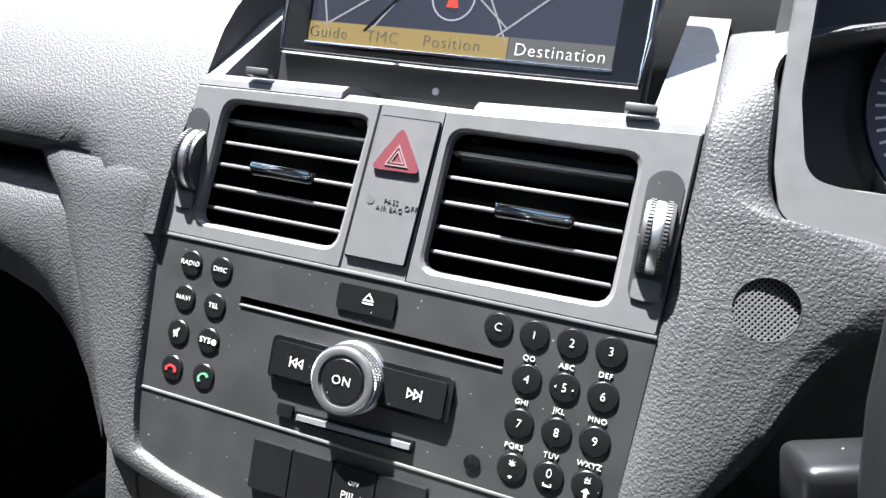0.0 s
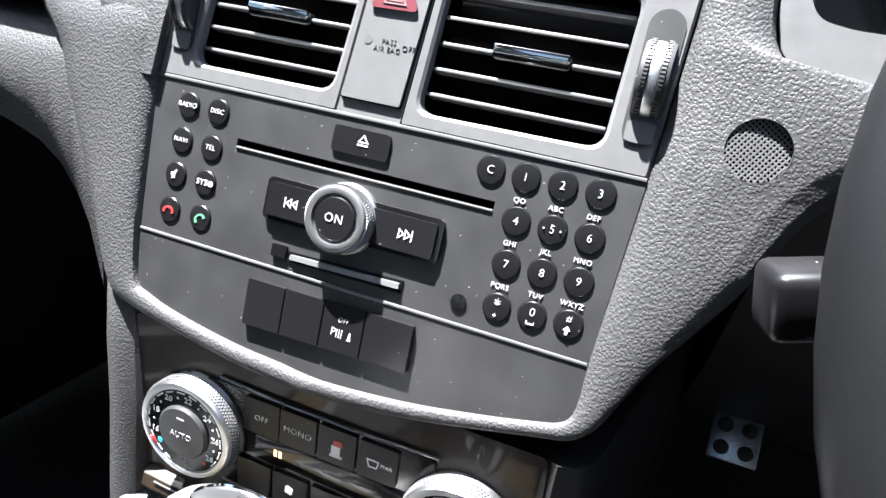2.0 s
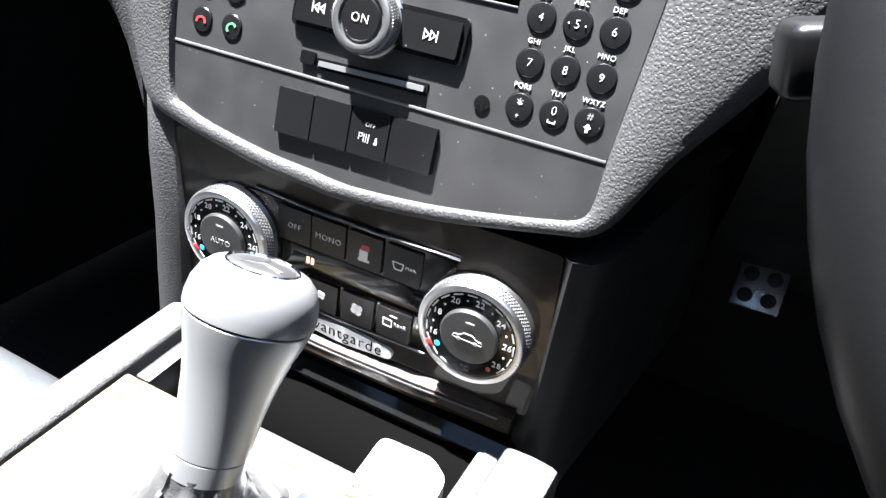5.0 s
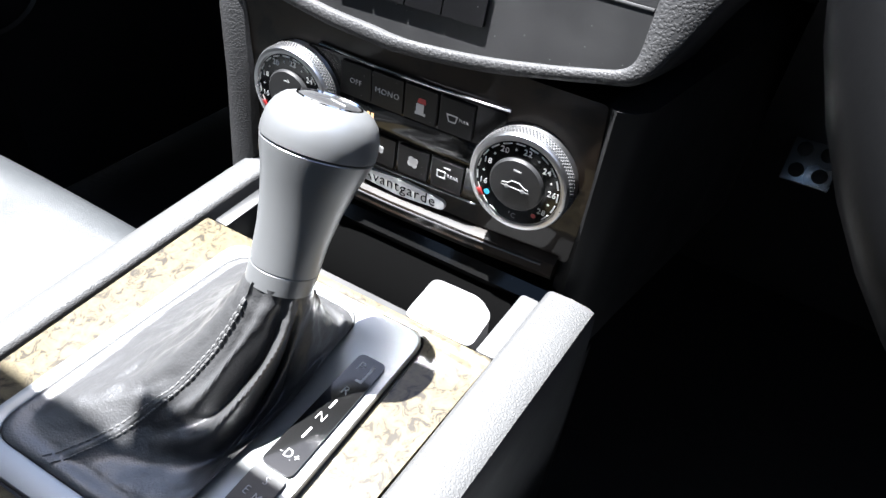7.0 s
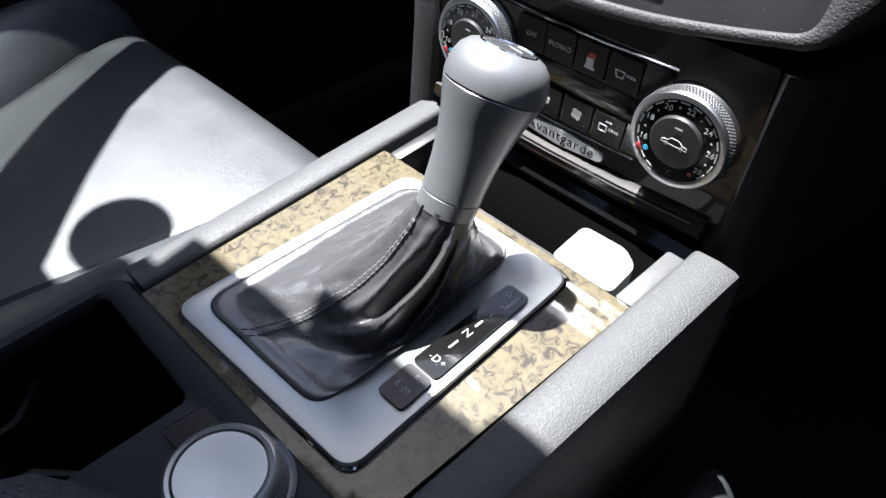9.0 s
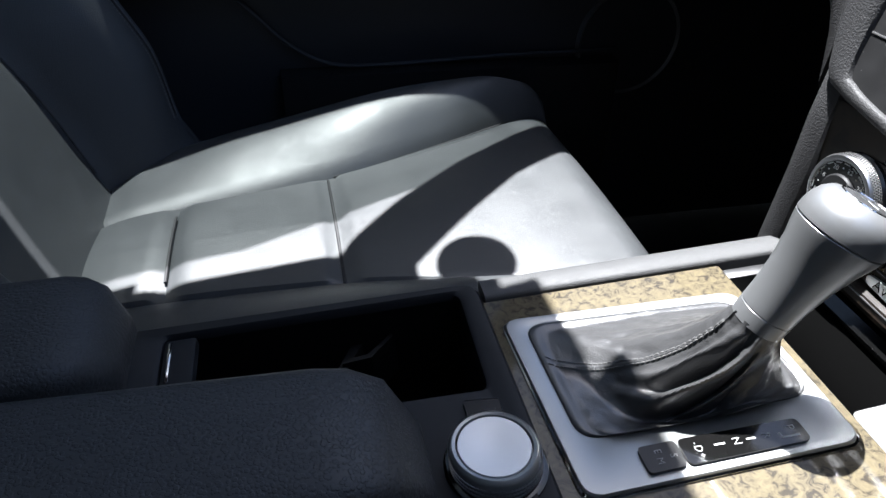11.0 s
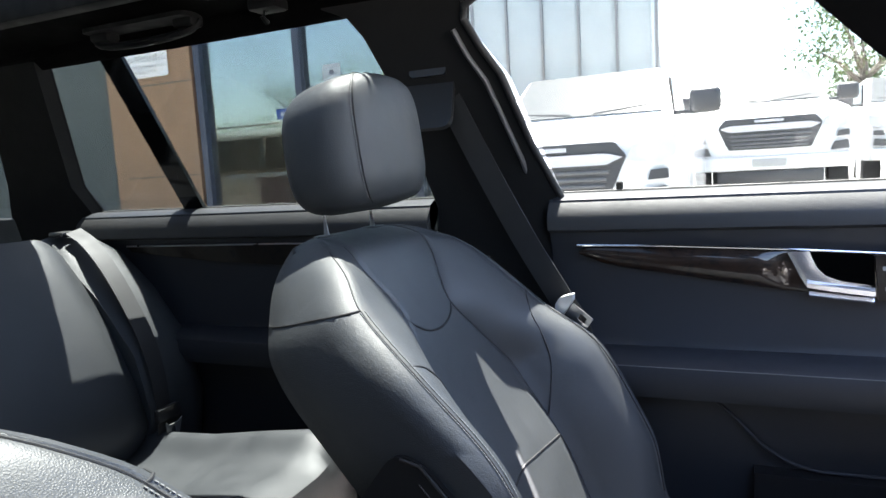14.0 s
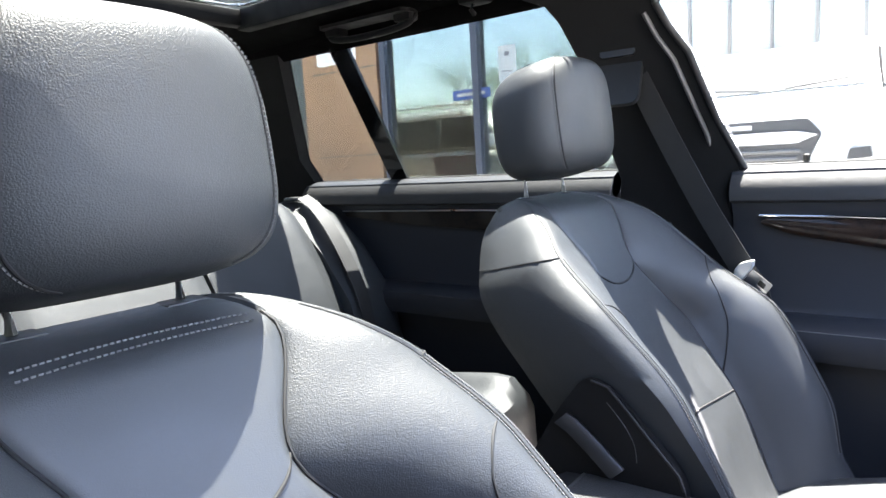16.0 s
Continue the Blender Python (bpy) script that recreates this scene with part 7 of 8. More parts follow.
part("bezel", loft([[CONS @ Vector((*p, c)) for p in ring] for ring, c in ((BZ_O, -0.004), (BZ_O, 0.0030), (inset(BZ_O, 0.0012), 0.0042), (inset(HOLE, -0.0015), 0.0046), (inset(HOLE, -0.0002), 0.0040), (HOLE, 0.002), (HOLE, -0.006))], caps=False), SILVER, gear, "satin silver bezel")
part("bezel_edge", loft([[CONS @ Vector((*p, c)) for p in ring] for ring, c in ((inset(BZ_O, -0.0014), -0.001), (inset(BZ_O, -0.0016), 0.0014), (inset(BZ_O, -0.0004), 0.0024))], caps=False), CHROME, gear, "chrome edge")


LEVER_B = Vector((0.0185, 0.1365, 0.756))
LEVER_D = Vector((0.002, 0.021, 0.049)).normalized()
LEV = Matrix.Translation(LEVER_B) @ Vector((0, 0, 1)).rotation_difference(LEVER_D).to_matrix().to_4x4()


def even(poly, n):
    """The outline resampled into n even steps."""
    ps = [Vector(p) for p in poly] + [Vector(poly[0])]
    run = [0.0]
    for a, b in zip(ps, ps[1:]):
        run.append(run[-1] + (b - a).length)
    out, k = [], 0
    for i in range(n):
        d = run[-1] * i / n
        while run[k + 1] < d:
            k += 1
        out.append(ps[k].lerp(ps[k + 1], (d - run[k]) / max(1e-9, run[k + 1] - run[k])))
    return out


SEAM_ANG = radians(-101)
# pulled folds: where they leave the collar, how far they turn on the way down, half width, height, from and to on the way up
FOLDS = ((-64, -30, 7, 0.0075, 0.35, 1.02), (-51, -30, 5, -0.0085, 0.35, 1.0), (-32, -44, 8, 0.0115, 0.22, 1.02), (-15, -42, 7, -0.0125, 0.22, 0.98), (8, -22, 17, -0.0110, 0.16, 0.92), (-4, -8, 44, 0.0100, 0.0, 0.36), (-74, -6, 12, -0.0050, 0.12, 0.42), (-95, -18, 10, 0.0030, 0.1, 0.6), (100, 0, 16, 0.0025, 0.0, 1.0), (150, 6, 18, 0.0018, 0.0, 1.0))


def turn(a):
    return (a + math.pi) % (2 * math.pi) - math.pi


def boot_point(p, t):
    """One point of the gaiter: smooth on the passenger's side, slack folds on the driver's."""
    ang = math.atan2(p[1] + 0.075, p[0] + 0.01)
    base = CONS @ Vector((*p, 0.003))
    top = LEV @ Vector((0.0141 * math.cos(ang), 0.0141 * math.sin(ang), 0.0068))
    right = (0.5 + 0.5 * math.cos(ang - radians(-25))) ** 1.3
    puff = base.lerp(top, mix(0.58, 0.72, right))
    puff.z = base.z + (top.z - base.z) * mix(0.22, -0.10, right)
    q = base * (1 - t) ** 2 + puff * 2 * t * (1 - t) + top * t * t
    nrm = Vector((math.cos(ang), math.sin(ang), 1.3)).normalized()
    wob = 0.16 * noise.noise(Vector((math.cos(ang) * 2 + 4, math.sin(ang) * 2, t * 2.5)))
    lift = 0.0
    env = math.sin(math.pi * min(1.0, t ** 0.9)) ** 1.2
    for a0, tw, w, h, t0, t1 in FOLDS:
        if not t0 < t < t1:
            continue
        d = turn(ang - radians(a0 + tw * (1 - t) * 1.6) - wob) / radians(w * (0.75 + 0.7 * (1 - t)))
        lift += h * math.exp(-d * d) * math.sin(math.pi * (t - t0) / (t1 - t0)) ** 1.2
    lift += 0.0022 * env * noise.noise(Vector((math.cos(ang) * 3.2, math.sin(ang) * 3.2, t * 5 + 3)))
    lift += 0.0008 * noise.noise(Vector((math.cos(ang) * 9, math.sin(ang) * 9, t * 14))) * env
    lift += 0.0005 * math.sin(t * 95 + 2 * math.sin(ang * 3)) * max(0.0, t - 0.72) * 3.4
    d = turn(ang - SEAM_ANG) / radians(2.2)
    lift += 0.0013 * math.exp(-d * d) * min(1, t * 6)
    q = q + nrm * lift
    if t < 0.08:
        q = base.lerp(q, step(t / 0.08)) + Vector((0, 0, 0.002 * math.sin(math.pi * t / 0.08)))
    return q


def boot():
    """A soft leather gaiter from the bezel's opening up to the collar."""
    rim = even(HOLE, 200)
    return loft([[boot_point(p, j / 56) for p in rim] for j in range(57)], caps=False)


part("boot", boot(), BOOT, gear, "creased black leather boot")
for side in (-1, 1):
    sx = -0.0256 + side * 0.0030
    stitch = bmesh.new()
    for k in range(34):
        ts = 0.05 + 0.9 * k / 34
        a, b = boot_point((sx, -0.1508), ts), boot_point((sx, -0.1508), ts + 0.019)
        up = Vector((0, -0.4, 0.9)) * 0.0003
        tube_part = tube([a + up, a.lerp(b, 0.5) + up * 2, b + up], 0.00042, 5)
        me = bpy.data.meshes.new("stitch_piece")
        tube_part.to_mesh(me)
        stitch.from_mesh(me)
        bpy.data.meshes.remove(me)
    part("boot_stitching", stitch, THREAD, gear)
lev = part("lever", lathe([(0.0136, 0.0048), (0.0146, 0.0054), (0.0148, 0.0135), (0.01455, 0.0138), (0.01455, 0.0141), (0.0149, 0.0144), (0.0150, 0.020), (0.0156, 0.030), (0.0172, 0.042), (0.0198, 0.054), (0.0222, 0.062), (0.0231, 0.0662), (0.0226, 0.0668)], 56, LEV), SATIN, gear, "satin silver lever grip")
part("grip_cap", lathe([(0.0226, 0.0670), (0.0235, 0.0676), (0.0236, 0.0710), (0.0228, 0.0760), (0.0208, 0.0805), (0.0178, 0.0835), (0.0142, 0.0850), (0.0132, 0.0853), (0.0128, 0.0846)], 56, LEV), SATIN, gear, "satin silver grip cap")
part("emblem_disc", lathe([(0.0132, 0.0843), (0.0120, 0.0852), (0.0080, 0.0858), (0.0003, 0.0860)], 40, LEV), STEEL, gear, "glossy round emblem disc")
part("emblem_ring", lathe([(0.0126, 0.0850), (0.0131, 0.0858), (0.0136, 0.0850)], 40, LEV, cap=False), CHROME, gear)
part("emblem_mark", join(*[box(-0.0006, 0.0006, 0, 0.0085, 0.0859, 0.0864, 0, LEV @ Matrix.Rotation(radians(a + 20), 4, "Z")) for a in (0, 120, 240)]), STEEL, gear)
# gear gate plaque
plq = part("gate_plaque", prism(soft_poly([(0.0490, -0.1010), (0.0655, -0.1010), (0.0628, -0.0330), (0.0480, -0.0330)], 0.0035), 0.004, 0.0064, 0.0007, CONS), GLOSS, gear, "gloss black selector plaque")
part("mode_button", prism(soft_poly([(0.0500, -0.1235), (0.0668, -0.1235), (0.0656, -0.1022), (0.0492, -0.1022)], 0.003), 0.004, 0.0066, 0.0008, CONS), KEY, gear)
part("gate_letters", join(text_mesh("P", 0.0075, at(CONS, 0.0532, -0.0400, 0.0065)), text_mesh("R", 0.0065, at(CONS, 0.0560, -0.0545, 0.0065)), text_mesh("N", 0.0065, at(CONS, 0.0562, -0.0712, 0.0065)), text_mesh("-D+", 0.0060, at(CONS, 0.0578, -0.0925, 0.0065)), box(0.0558, 0.0568, -0.0835, -0.0775, 0.0064, 0.0066, 0, CONS), box(0.0556, 0.0566, -0.0655, -0.0605, 0.0064, 0.0066, 0, CONS), box(0.0556, 0.0590, -0.0478, -0.0466, 0.0064, 0.0066, 0, CONS), box(0.0580, 0.0592, -0.0478, -0.0370, 0.0064, 0.0066, 0, CONS)), WHITE, plq)
part("mode_letters", join(text_mesh("S", 0.0055, at(CONS, 0.0585, -0.1070, 0.0067)), text_mesh("E", 0.0055, at(CONS, 0.0545, -0.1140, 0.0067)), text_mesh("M", 0.0055, at(CONS, 0.0605, -0.1150, 0.0067))), WHITE_DIM, gear)

# rear deck with cup holder, controller
deck = thing("console_deck", "soft black console deck round the cup holder", "console", CONS @ Vector((0, -0.25, 0)), kind="structure")
CUP = soft_poly([(-0.1040, -0.3950), (-0.0160, -0.3950), (-0.0110, -0.1880), (-0.1030, -0.1850)], 0.008, 5)
DECK = soft_poly([(-0.1180, -0.4600), (0.1040, -0.4600), (0.0990, -0.1690), (-0.1120, -0.1690)], 0.012, 5)
part("deck_top", loft([[CONS @ Vector((*p, c)) for p in ring] for ring, c in ((DECK, -0.08), (DECK, -0.002), (inset(DECK, 0.004), 0.0035), (inset(CUP, -0.004), 0.0035), (inset(CUP, -0.0005), 0.001), (CUP, -0.004))], caps=False), DECK_SKIN, deck)
# well walls and floor are coloured blacker than the deck to paint their shade
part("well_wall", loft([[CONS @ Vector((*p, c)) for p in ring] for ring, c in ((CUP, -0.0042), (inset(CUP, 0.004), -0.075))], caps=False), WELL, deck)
part("cup_floor", prism(inset(CUP, -0.004), -0.078, -0.074, 0, CONS), SHADE_BLACK, deck)
cup = thing("cup_holder", "black cup holder insert with gripping fins", "cup holder", CONS @ Vector((-0.06, -0.28, -0.07)))
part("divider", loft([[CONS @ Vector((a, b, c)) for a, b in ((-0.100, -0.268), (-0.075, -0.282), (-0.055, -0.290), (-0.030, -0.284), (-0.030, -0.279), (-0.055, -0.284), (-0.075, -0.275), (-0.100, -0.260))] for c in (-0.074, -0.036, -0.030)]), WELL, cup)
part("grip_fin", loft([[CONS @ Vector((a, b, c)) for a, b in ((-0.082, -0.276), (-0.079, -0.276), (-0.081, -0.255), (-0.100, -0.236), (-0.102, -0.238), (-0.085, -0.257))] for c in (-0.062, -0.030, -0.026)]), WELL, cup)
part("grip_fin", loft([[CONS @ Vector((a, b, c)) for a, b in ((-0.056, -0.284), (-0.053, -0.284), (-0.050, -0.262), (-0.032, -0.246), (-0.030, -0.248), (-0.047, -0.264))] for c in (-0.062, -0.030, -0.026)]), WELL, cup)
part("shutter", box(-0.1030, -0.0165, -0.3945, -0.372, -0.008, 0.0005, 0.002, CONS), DECK_SKIN, cup, "folded roller shutter")
part("shutter_strip", box(-0.0980, -0.0600, -0.3905, -0.3875, 0.0, 0.003, 0.001, CONS), CHROME, cup, "chrome shutter grip")
rot = thing("rotary_controller", "knurled silver rotary controller on the console", "knob", CONS @ Vector((0.046, -0.197, 0)))
RM = at(CONS, 0.0440, -0.1990, 0.003)
part("base_ring", lathe([(0.0285, -0.002), (0.0280, 0.002), (0.0255, 0.003)], 48, RM), GLOSS, rot)
part("grip", lathe([(0.0245, 0.002), (0.0245, 0.016), (0.0238, 0.0178), (0.0222, 0.0190), (0.0205, 0.0186), (0.0200, 0.0150)], 56, RM), SILVER, rot)
kn = bmesh.new()
for k in range(80):
    for j in range(3):
        q = bmesh.ops.create_cube(kn, size=1)["verts"]
        bmesh.ops.transform(kn, matrix=RM @ Matrix.Rotation(2 * math.pi * (k + 0.5 * (j % 2)) / 80, 4, "Z") @ Matrix.Translation((0.0246, 0, 0.005 + j * 0.0036)) @ Matrix.Rotation(radians(45), 4, "X") @ Matrix.Diagonal((0.0009, 0.0014, 0.0014, 1)), verts=q)
part("knurling", kn, STEEL, rot, smooth=0)
part("cap", lathe([(0.0196, 0.0170), (0.0192, 0.0184), (0.0150, 0.0182), (0.0080, 0.0176), (0.0003, 0.0174)], 48, RM), CAP_SILVER, rot, "pale silver dished cap")
for nm, poly, word, strip in (("key", [(0.0640, -0.2050), (0.0925, -0.2070), (0.0945, -0.1850), (0.0640, -0.1830)], "C", True), ("back_key", [(-0.0020, -0.2060), (0.0170, -0.2060), (0.0170, -0.1850), (0.0000, -0.1850)], "", True)):
    k = part("side_key", prism(soft_poly(poly, 0.002), 0.002, 0.0055, 0.0008, CONS), KEY, rot)
    if word:
        part("legend", text_mesh(word, 0.0062, at(CONS, 0.0800, -0.1955, 0.0056) @ Matrix.Rotation(radians(-90), 4, "Z")), WHITE_DIM, k)
        part("bright_edge", box(0.0925, 0.0945, -0.2060, -0.1855, 0.003, 0.0062, 0.0006, CONS), CHROME, k)
    else:
        part("bright_edge", loft([[CONS @ Vector((*p, c)) for p in soft_poly(poly, 0.002)] for c in (0.0050, 0.0058)], caps=False), STEEL, k)
# split armrest
arm = thing("armrest", "grained black split armrest lid", "armrest", (0, -0.3, 0.7))


def arm_lid(x0, x1, y0, y1, z, nose, skew=0.0):
    bm = bmesh.new()
    rings = []
    n = 22
    for k in range(n + 1):
        y = mix(y0, y1, k / n)
        e = max(0.0, (y - (y1 - nose)) / nose)
        drop = nose * 0.8 * (1 - math.sqrt(max(0, 1 - min(1, e) ** 2.4)))
        inn = 0.45 * e ** 3
        w = (x1 - x0) / 2 * (1 - inn)
        c = (x0 + x1) / 2
        ring = []
        for a in range(24):
            t = 2 * math.pi * a / 24
            f = lambda q, p: math.copysign(abs(q) ** p, q)
            ring.append((c + w * f(math.cos(t), 0.3) + skew * (y + 0.2), y, z - 0.026 + (0.026 - drop * 0.55) * f(math.sin(t), 0.35) - drop * 0.25 + 0.004 * (1 - (abs(math.cos(t))) ** 2)))
        rings.append(ring)
    return loft(rings)


part("left_lid", arm_lid(-0.122, -0.030, -0.446, -0.198, 0.738, 0.04, -0.04), ARM_SKIN, arm)
part("right_lid", arm_lid(-0.026, 0.062, -0.446, -0.038, 0.733, 0.06, 0.03), ARM_SKIN, arm)
part("lid_base", join(box(-0.13, 0.075, -0.56, -0.215, 0.62, 0.70, 0.01), box(-0.005, 0.085, -0.25, -0.09, 0.66, 0.69, 0.004)), PLASTIC_SOFT, arm)
part("back_strip", box(-0.112, 0.058, -0.4525, -0.4475, 0.69, 0.7405, 0.001), PLASTIC_GREY, arm)
part("back_edge", loft([[(x, y, z) for y, z in ((-0.453, 0.738), (-0.475, 0.736), (-0.54, 0.70), (-0.56, 0.64), (-0.453, 0.64))] for x in (-0.112, 0.06)]), PLASTIC, arm)

# ---------------------------------------------------------------- outside
ASPHALT = material("yard_concrete", (0.25, 0.245, 0.235), 0.9, vary=0.2, grain=0.004, grain_size=0.02, bump=0.4, stain=1.5)
CAR_WHITE = material("white_car_paint", (0.72, 0.72, 0.72), 0.25, vary=0.02, coat=0.6, stain=0.5)
CAR_SILVER = material("silver_car_paint", (0.3, 0.31, 0.3), 0.35, metal=0.1, vary=0.03, coat=0.6, stain=0.5)
TYRE = material("tyre_rubber", (0.02, 0.02, 0.02), 0.8)
GRILLE = material("dark_grille", (0.05, 0.05, 0.053), 0.4)
GRILLE_BAR = material("grey_grille_bar", (0.12, 0.12, 0.125), 0.35, metal=0.3)
LAMP = material("clear_headlight", (0.5, 0.5, 0.52), 0.5)
CARGLASS = material("dark_car_glass", (0.006, 0.007, 0.008), 0.08, coat=0.0, spec=0.25)
CLADDING = material("tan_wall_panel", (0.27, 0.165, 0.098), 0.75, vary=0.06, grain=0.001, grain_size=0.01, bump=0.2, stain=1.2)
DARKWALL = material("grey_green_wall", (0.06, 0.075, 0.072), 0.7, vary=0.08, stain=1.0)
ALU = material("dark_aluminium_frame", (0.045, 0.055, 0.085), 0.4, metal=0.3, vary=0.05, stain=0.3)
LIGHTWALL = material("pale_rendered_wall", (0.6, 0.6, 0.58), 0.85, vary=0.05, stain=2.0)
SHOPGLASS = glass("shopfront_glass", (0.62, 0.66, 0.64), 0.03)
BARK = material("tree_bark", (0.10, 0.085, 0.07), 0.9, vary=0.3, grain=0.01, grain_size=0.03, bump=0.7, stain=0.3)
LEAF = material("green_leaf", (0.06, 0.10, 0.03), 0.6, vary=0.35, stain=0.4)
# opaque glass: the mirrored sky is put into these two base colours
SCREENGLASS = material("painted_sky_windscreen", (0.06, 0.066, 0.068), 0.1, vary=0.1, stain=0.6)
PALEGLASS = material("pale_painted_sky_glass", (0.33, 0.37, 0.385), 0.1, vary=0.1, stain=0.8)
GZ = 0.14
ground = single("ground", box(-400, 400, -400, 400, -0.2, GZ), ASPHALT, "pale sunlit concrete yard", "ground", kind="structure")

PZ = 0.42
single("pavement", box(-60, -8.5, -0.72, 60, GZ - 0.1, PZ, 0.02), ASPHALT, "raised sunlit concrete display pad", "pavement", kind="structure")

# shopfront along the left
FX = -6.2
shop = thing("shopfront", "glazed shopfront with dark frames and tan cladding", "building", (FX, -4, 0))
part("cladding", box(FX - 0.3, FX + 0.05, -7.75, -6.30, 0, 4.6), CLADDING, shop, "tan cladding panel")
for z in (1.28, 2.45):
    part("cladding_joint", box(FX + 0.045, FX + 0.054, -7.55, -6.30, z - 0.008, z + 0.008), DARKWALL, shop)
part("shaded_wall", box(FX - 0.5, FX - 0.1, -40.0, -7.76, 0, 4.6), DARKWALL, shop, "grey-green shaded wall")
part("base", box(FX - 0.2, FX + 0.02, -6.29, -2.7, 0, 0.14), ALU, shop)
part("fascia", box(FX - 0.3, FX + 0.15, -12, -2.7, 4.4, 5.6), LIGHTWALL, shop)
for y in [-6.2 + 1.47 * k for k in range(3)] + [-2.75]:
    part("mullion", box(FX - 0.12, FX + 0.05, y - 0.045, y + 0.045, 0.14, 4.4), ALU, shop)
    if y < -3:
        pn = part("pane", box(FX - 0.03, FX - 0.02, y + 0.05, min(y + 1.42, -2.8), 0.14, 4.4), SHOPGLASS, shop, smooth=0)
        pn.visible_shadow = False
sign = thing("no_smoking_sign", "white no smoking sign on the tan wall", "sign", (FX + 0.06, -7.04, 2.83))
SG = Matrix(((0, 0, 1, FX + 0.056), (1, 0, 0, -7.04), (0, 1, 0, 2.83), (0, 0, 0, 1))) @ Matrix.Scale(1.75, 4)
part("plate", prism(rounded(-0.22, 0.22, -0.16, 0.16, 0.02), 0, 0.006, 0, SG), SIGN_WHITE, sign)
part("words", text_mesh("NO SMOKING", 0.062, at(SG, 0, -0.03, 0.008)), GLOSS, sign)
part("small_words", join(text_mesh("EXCEPT IN DESIGNATED", 0.03, at(SG, 0, -0.085, 0.008)), text_mesh("SMOKING AREAS", 0.03, at(SG, 0, -0.122, 0.008))), GLOSS, sign)
part("red_disc", lathe([(0.05, 0), (0.05, 0.002)], 24, at(SG, 0, 0.09, 0.007)), RED, sign)
pot = thing("planter", "dark red tapered planter by the shopfront", "planter", (FX + 0.6, -5.4, 0))
part("pot", lathe([(0.26, 0), (0.34, 0.95), (0.37, 1.0), (0.37, 1.06), (0.31, 1.06), (0.30, 0.95)], 4, Matrix.Translation((FX - 0.9, -5.75, GZ)) @ Matrix.Rotation(radians(45), 4, "Z")), material("dark_red_glaze", (0.06, 0.012, 0.012), 0.5), pot)
stk = thing("shop_sticker", "blue and white notice on the shop glass", "notice", (FX, -4.7, 1.8))
part("strip", box(FX + 0.0, FX + 0.004, -5.1, -4.55, 1.86, 1.98), material("dark_blue_film", (0.02, 0.06, 0.22), 0.4, vary=0.05), stk)
part("lettering_bar", box(FX + 0.004, FX + 0.006, -5.04, -4.62, 1.90, 1.94), WHITE, stk)
part("sheet", box(FX + 0.0, FX + 0.004, -4.42, -4.18, 2.0, 2.42), material("pale_paper", (0.38, 0.42, 0.44), 0.7, vary=0.05), stk)
part("sheet_bars", join(box(FX + 0.004, FX + 0.006, -4.33, -4.27, 2.30, 2.35), box(FX + 0.004, FX + 0.006, -4.37, -4.23, 2.12, 2.135)), ALU, stk)


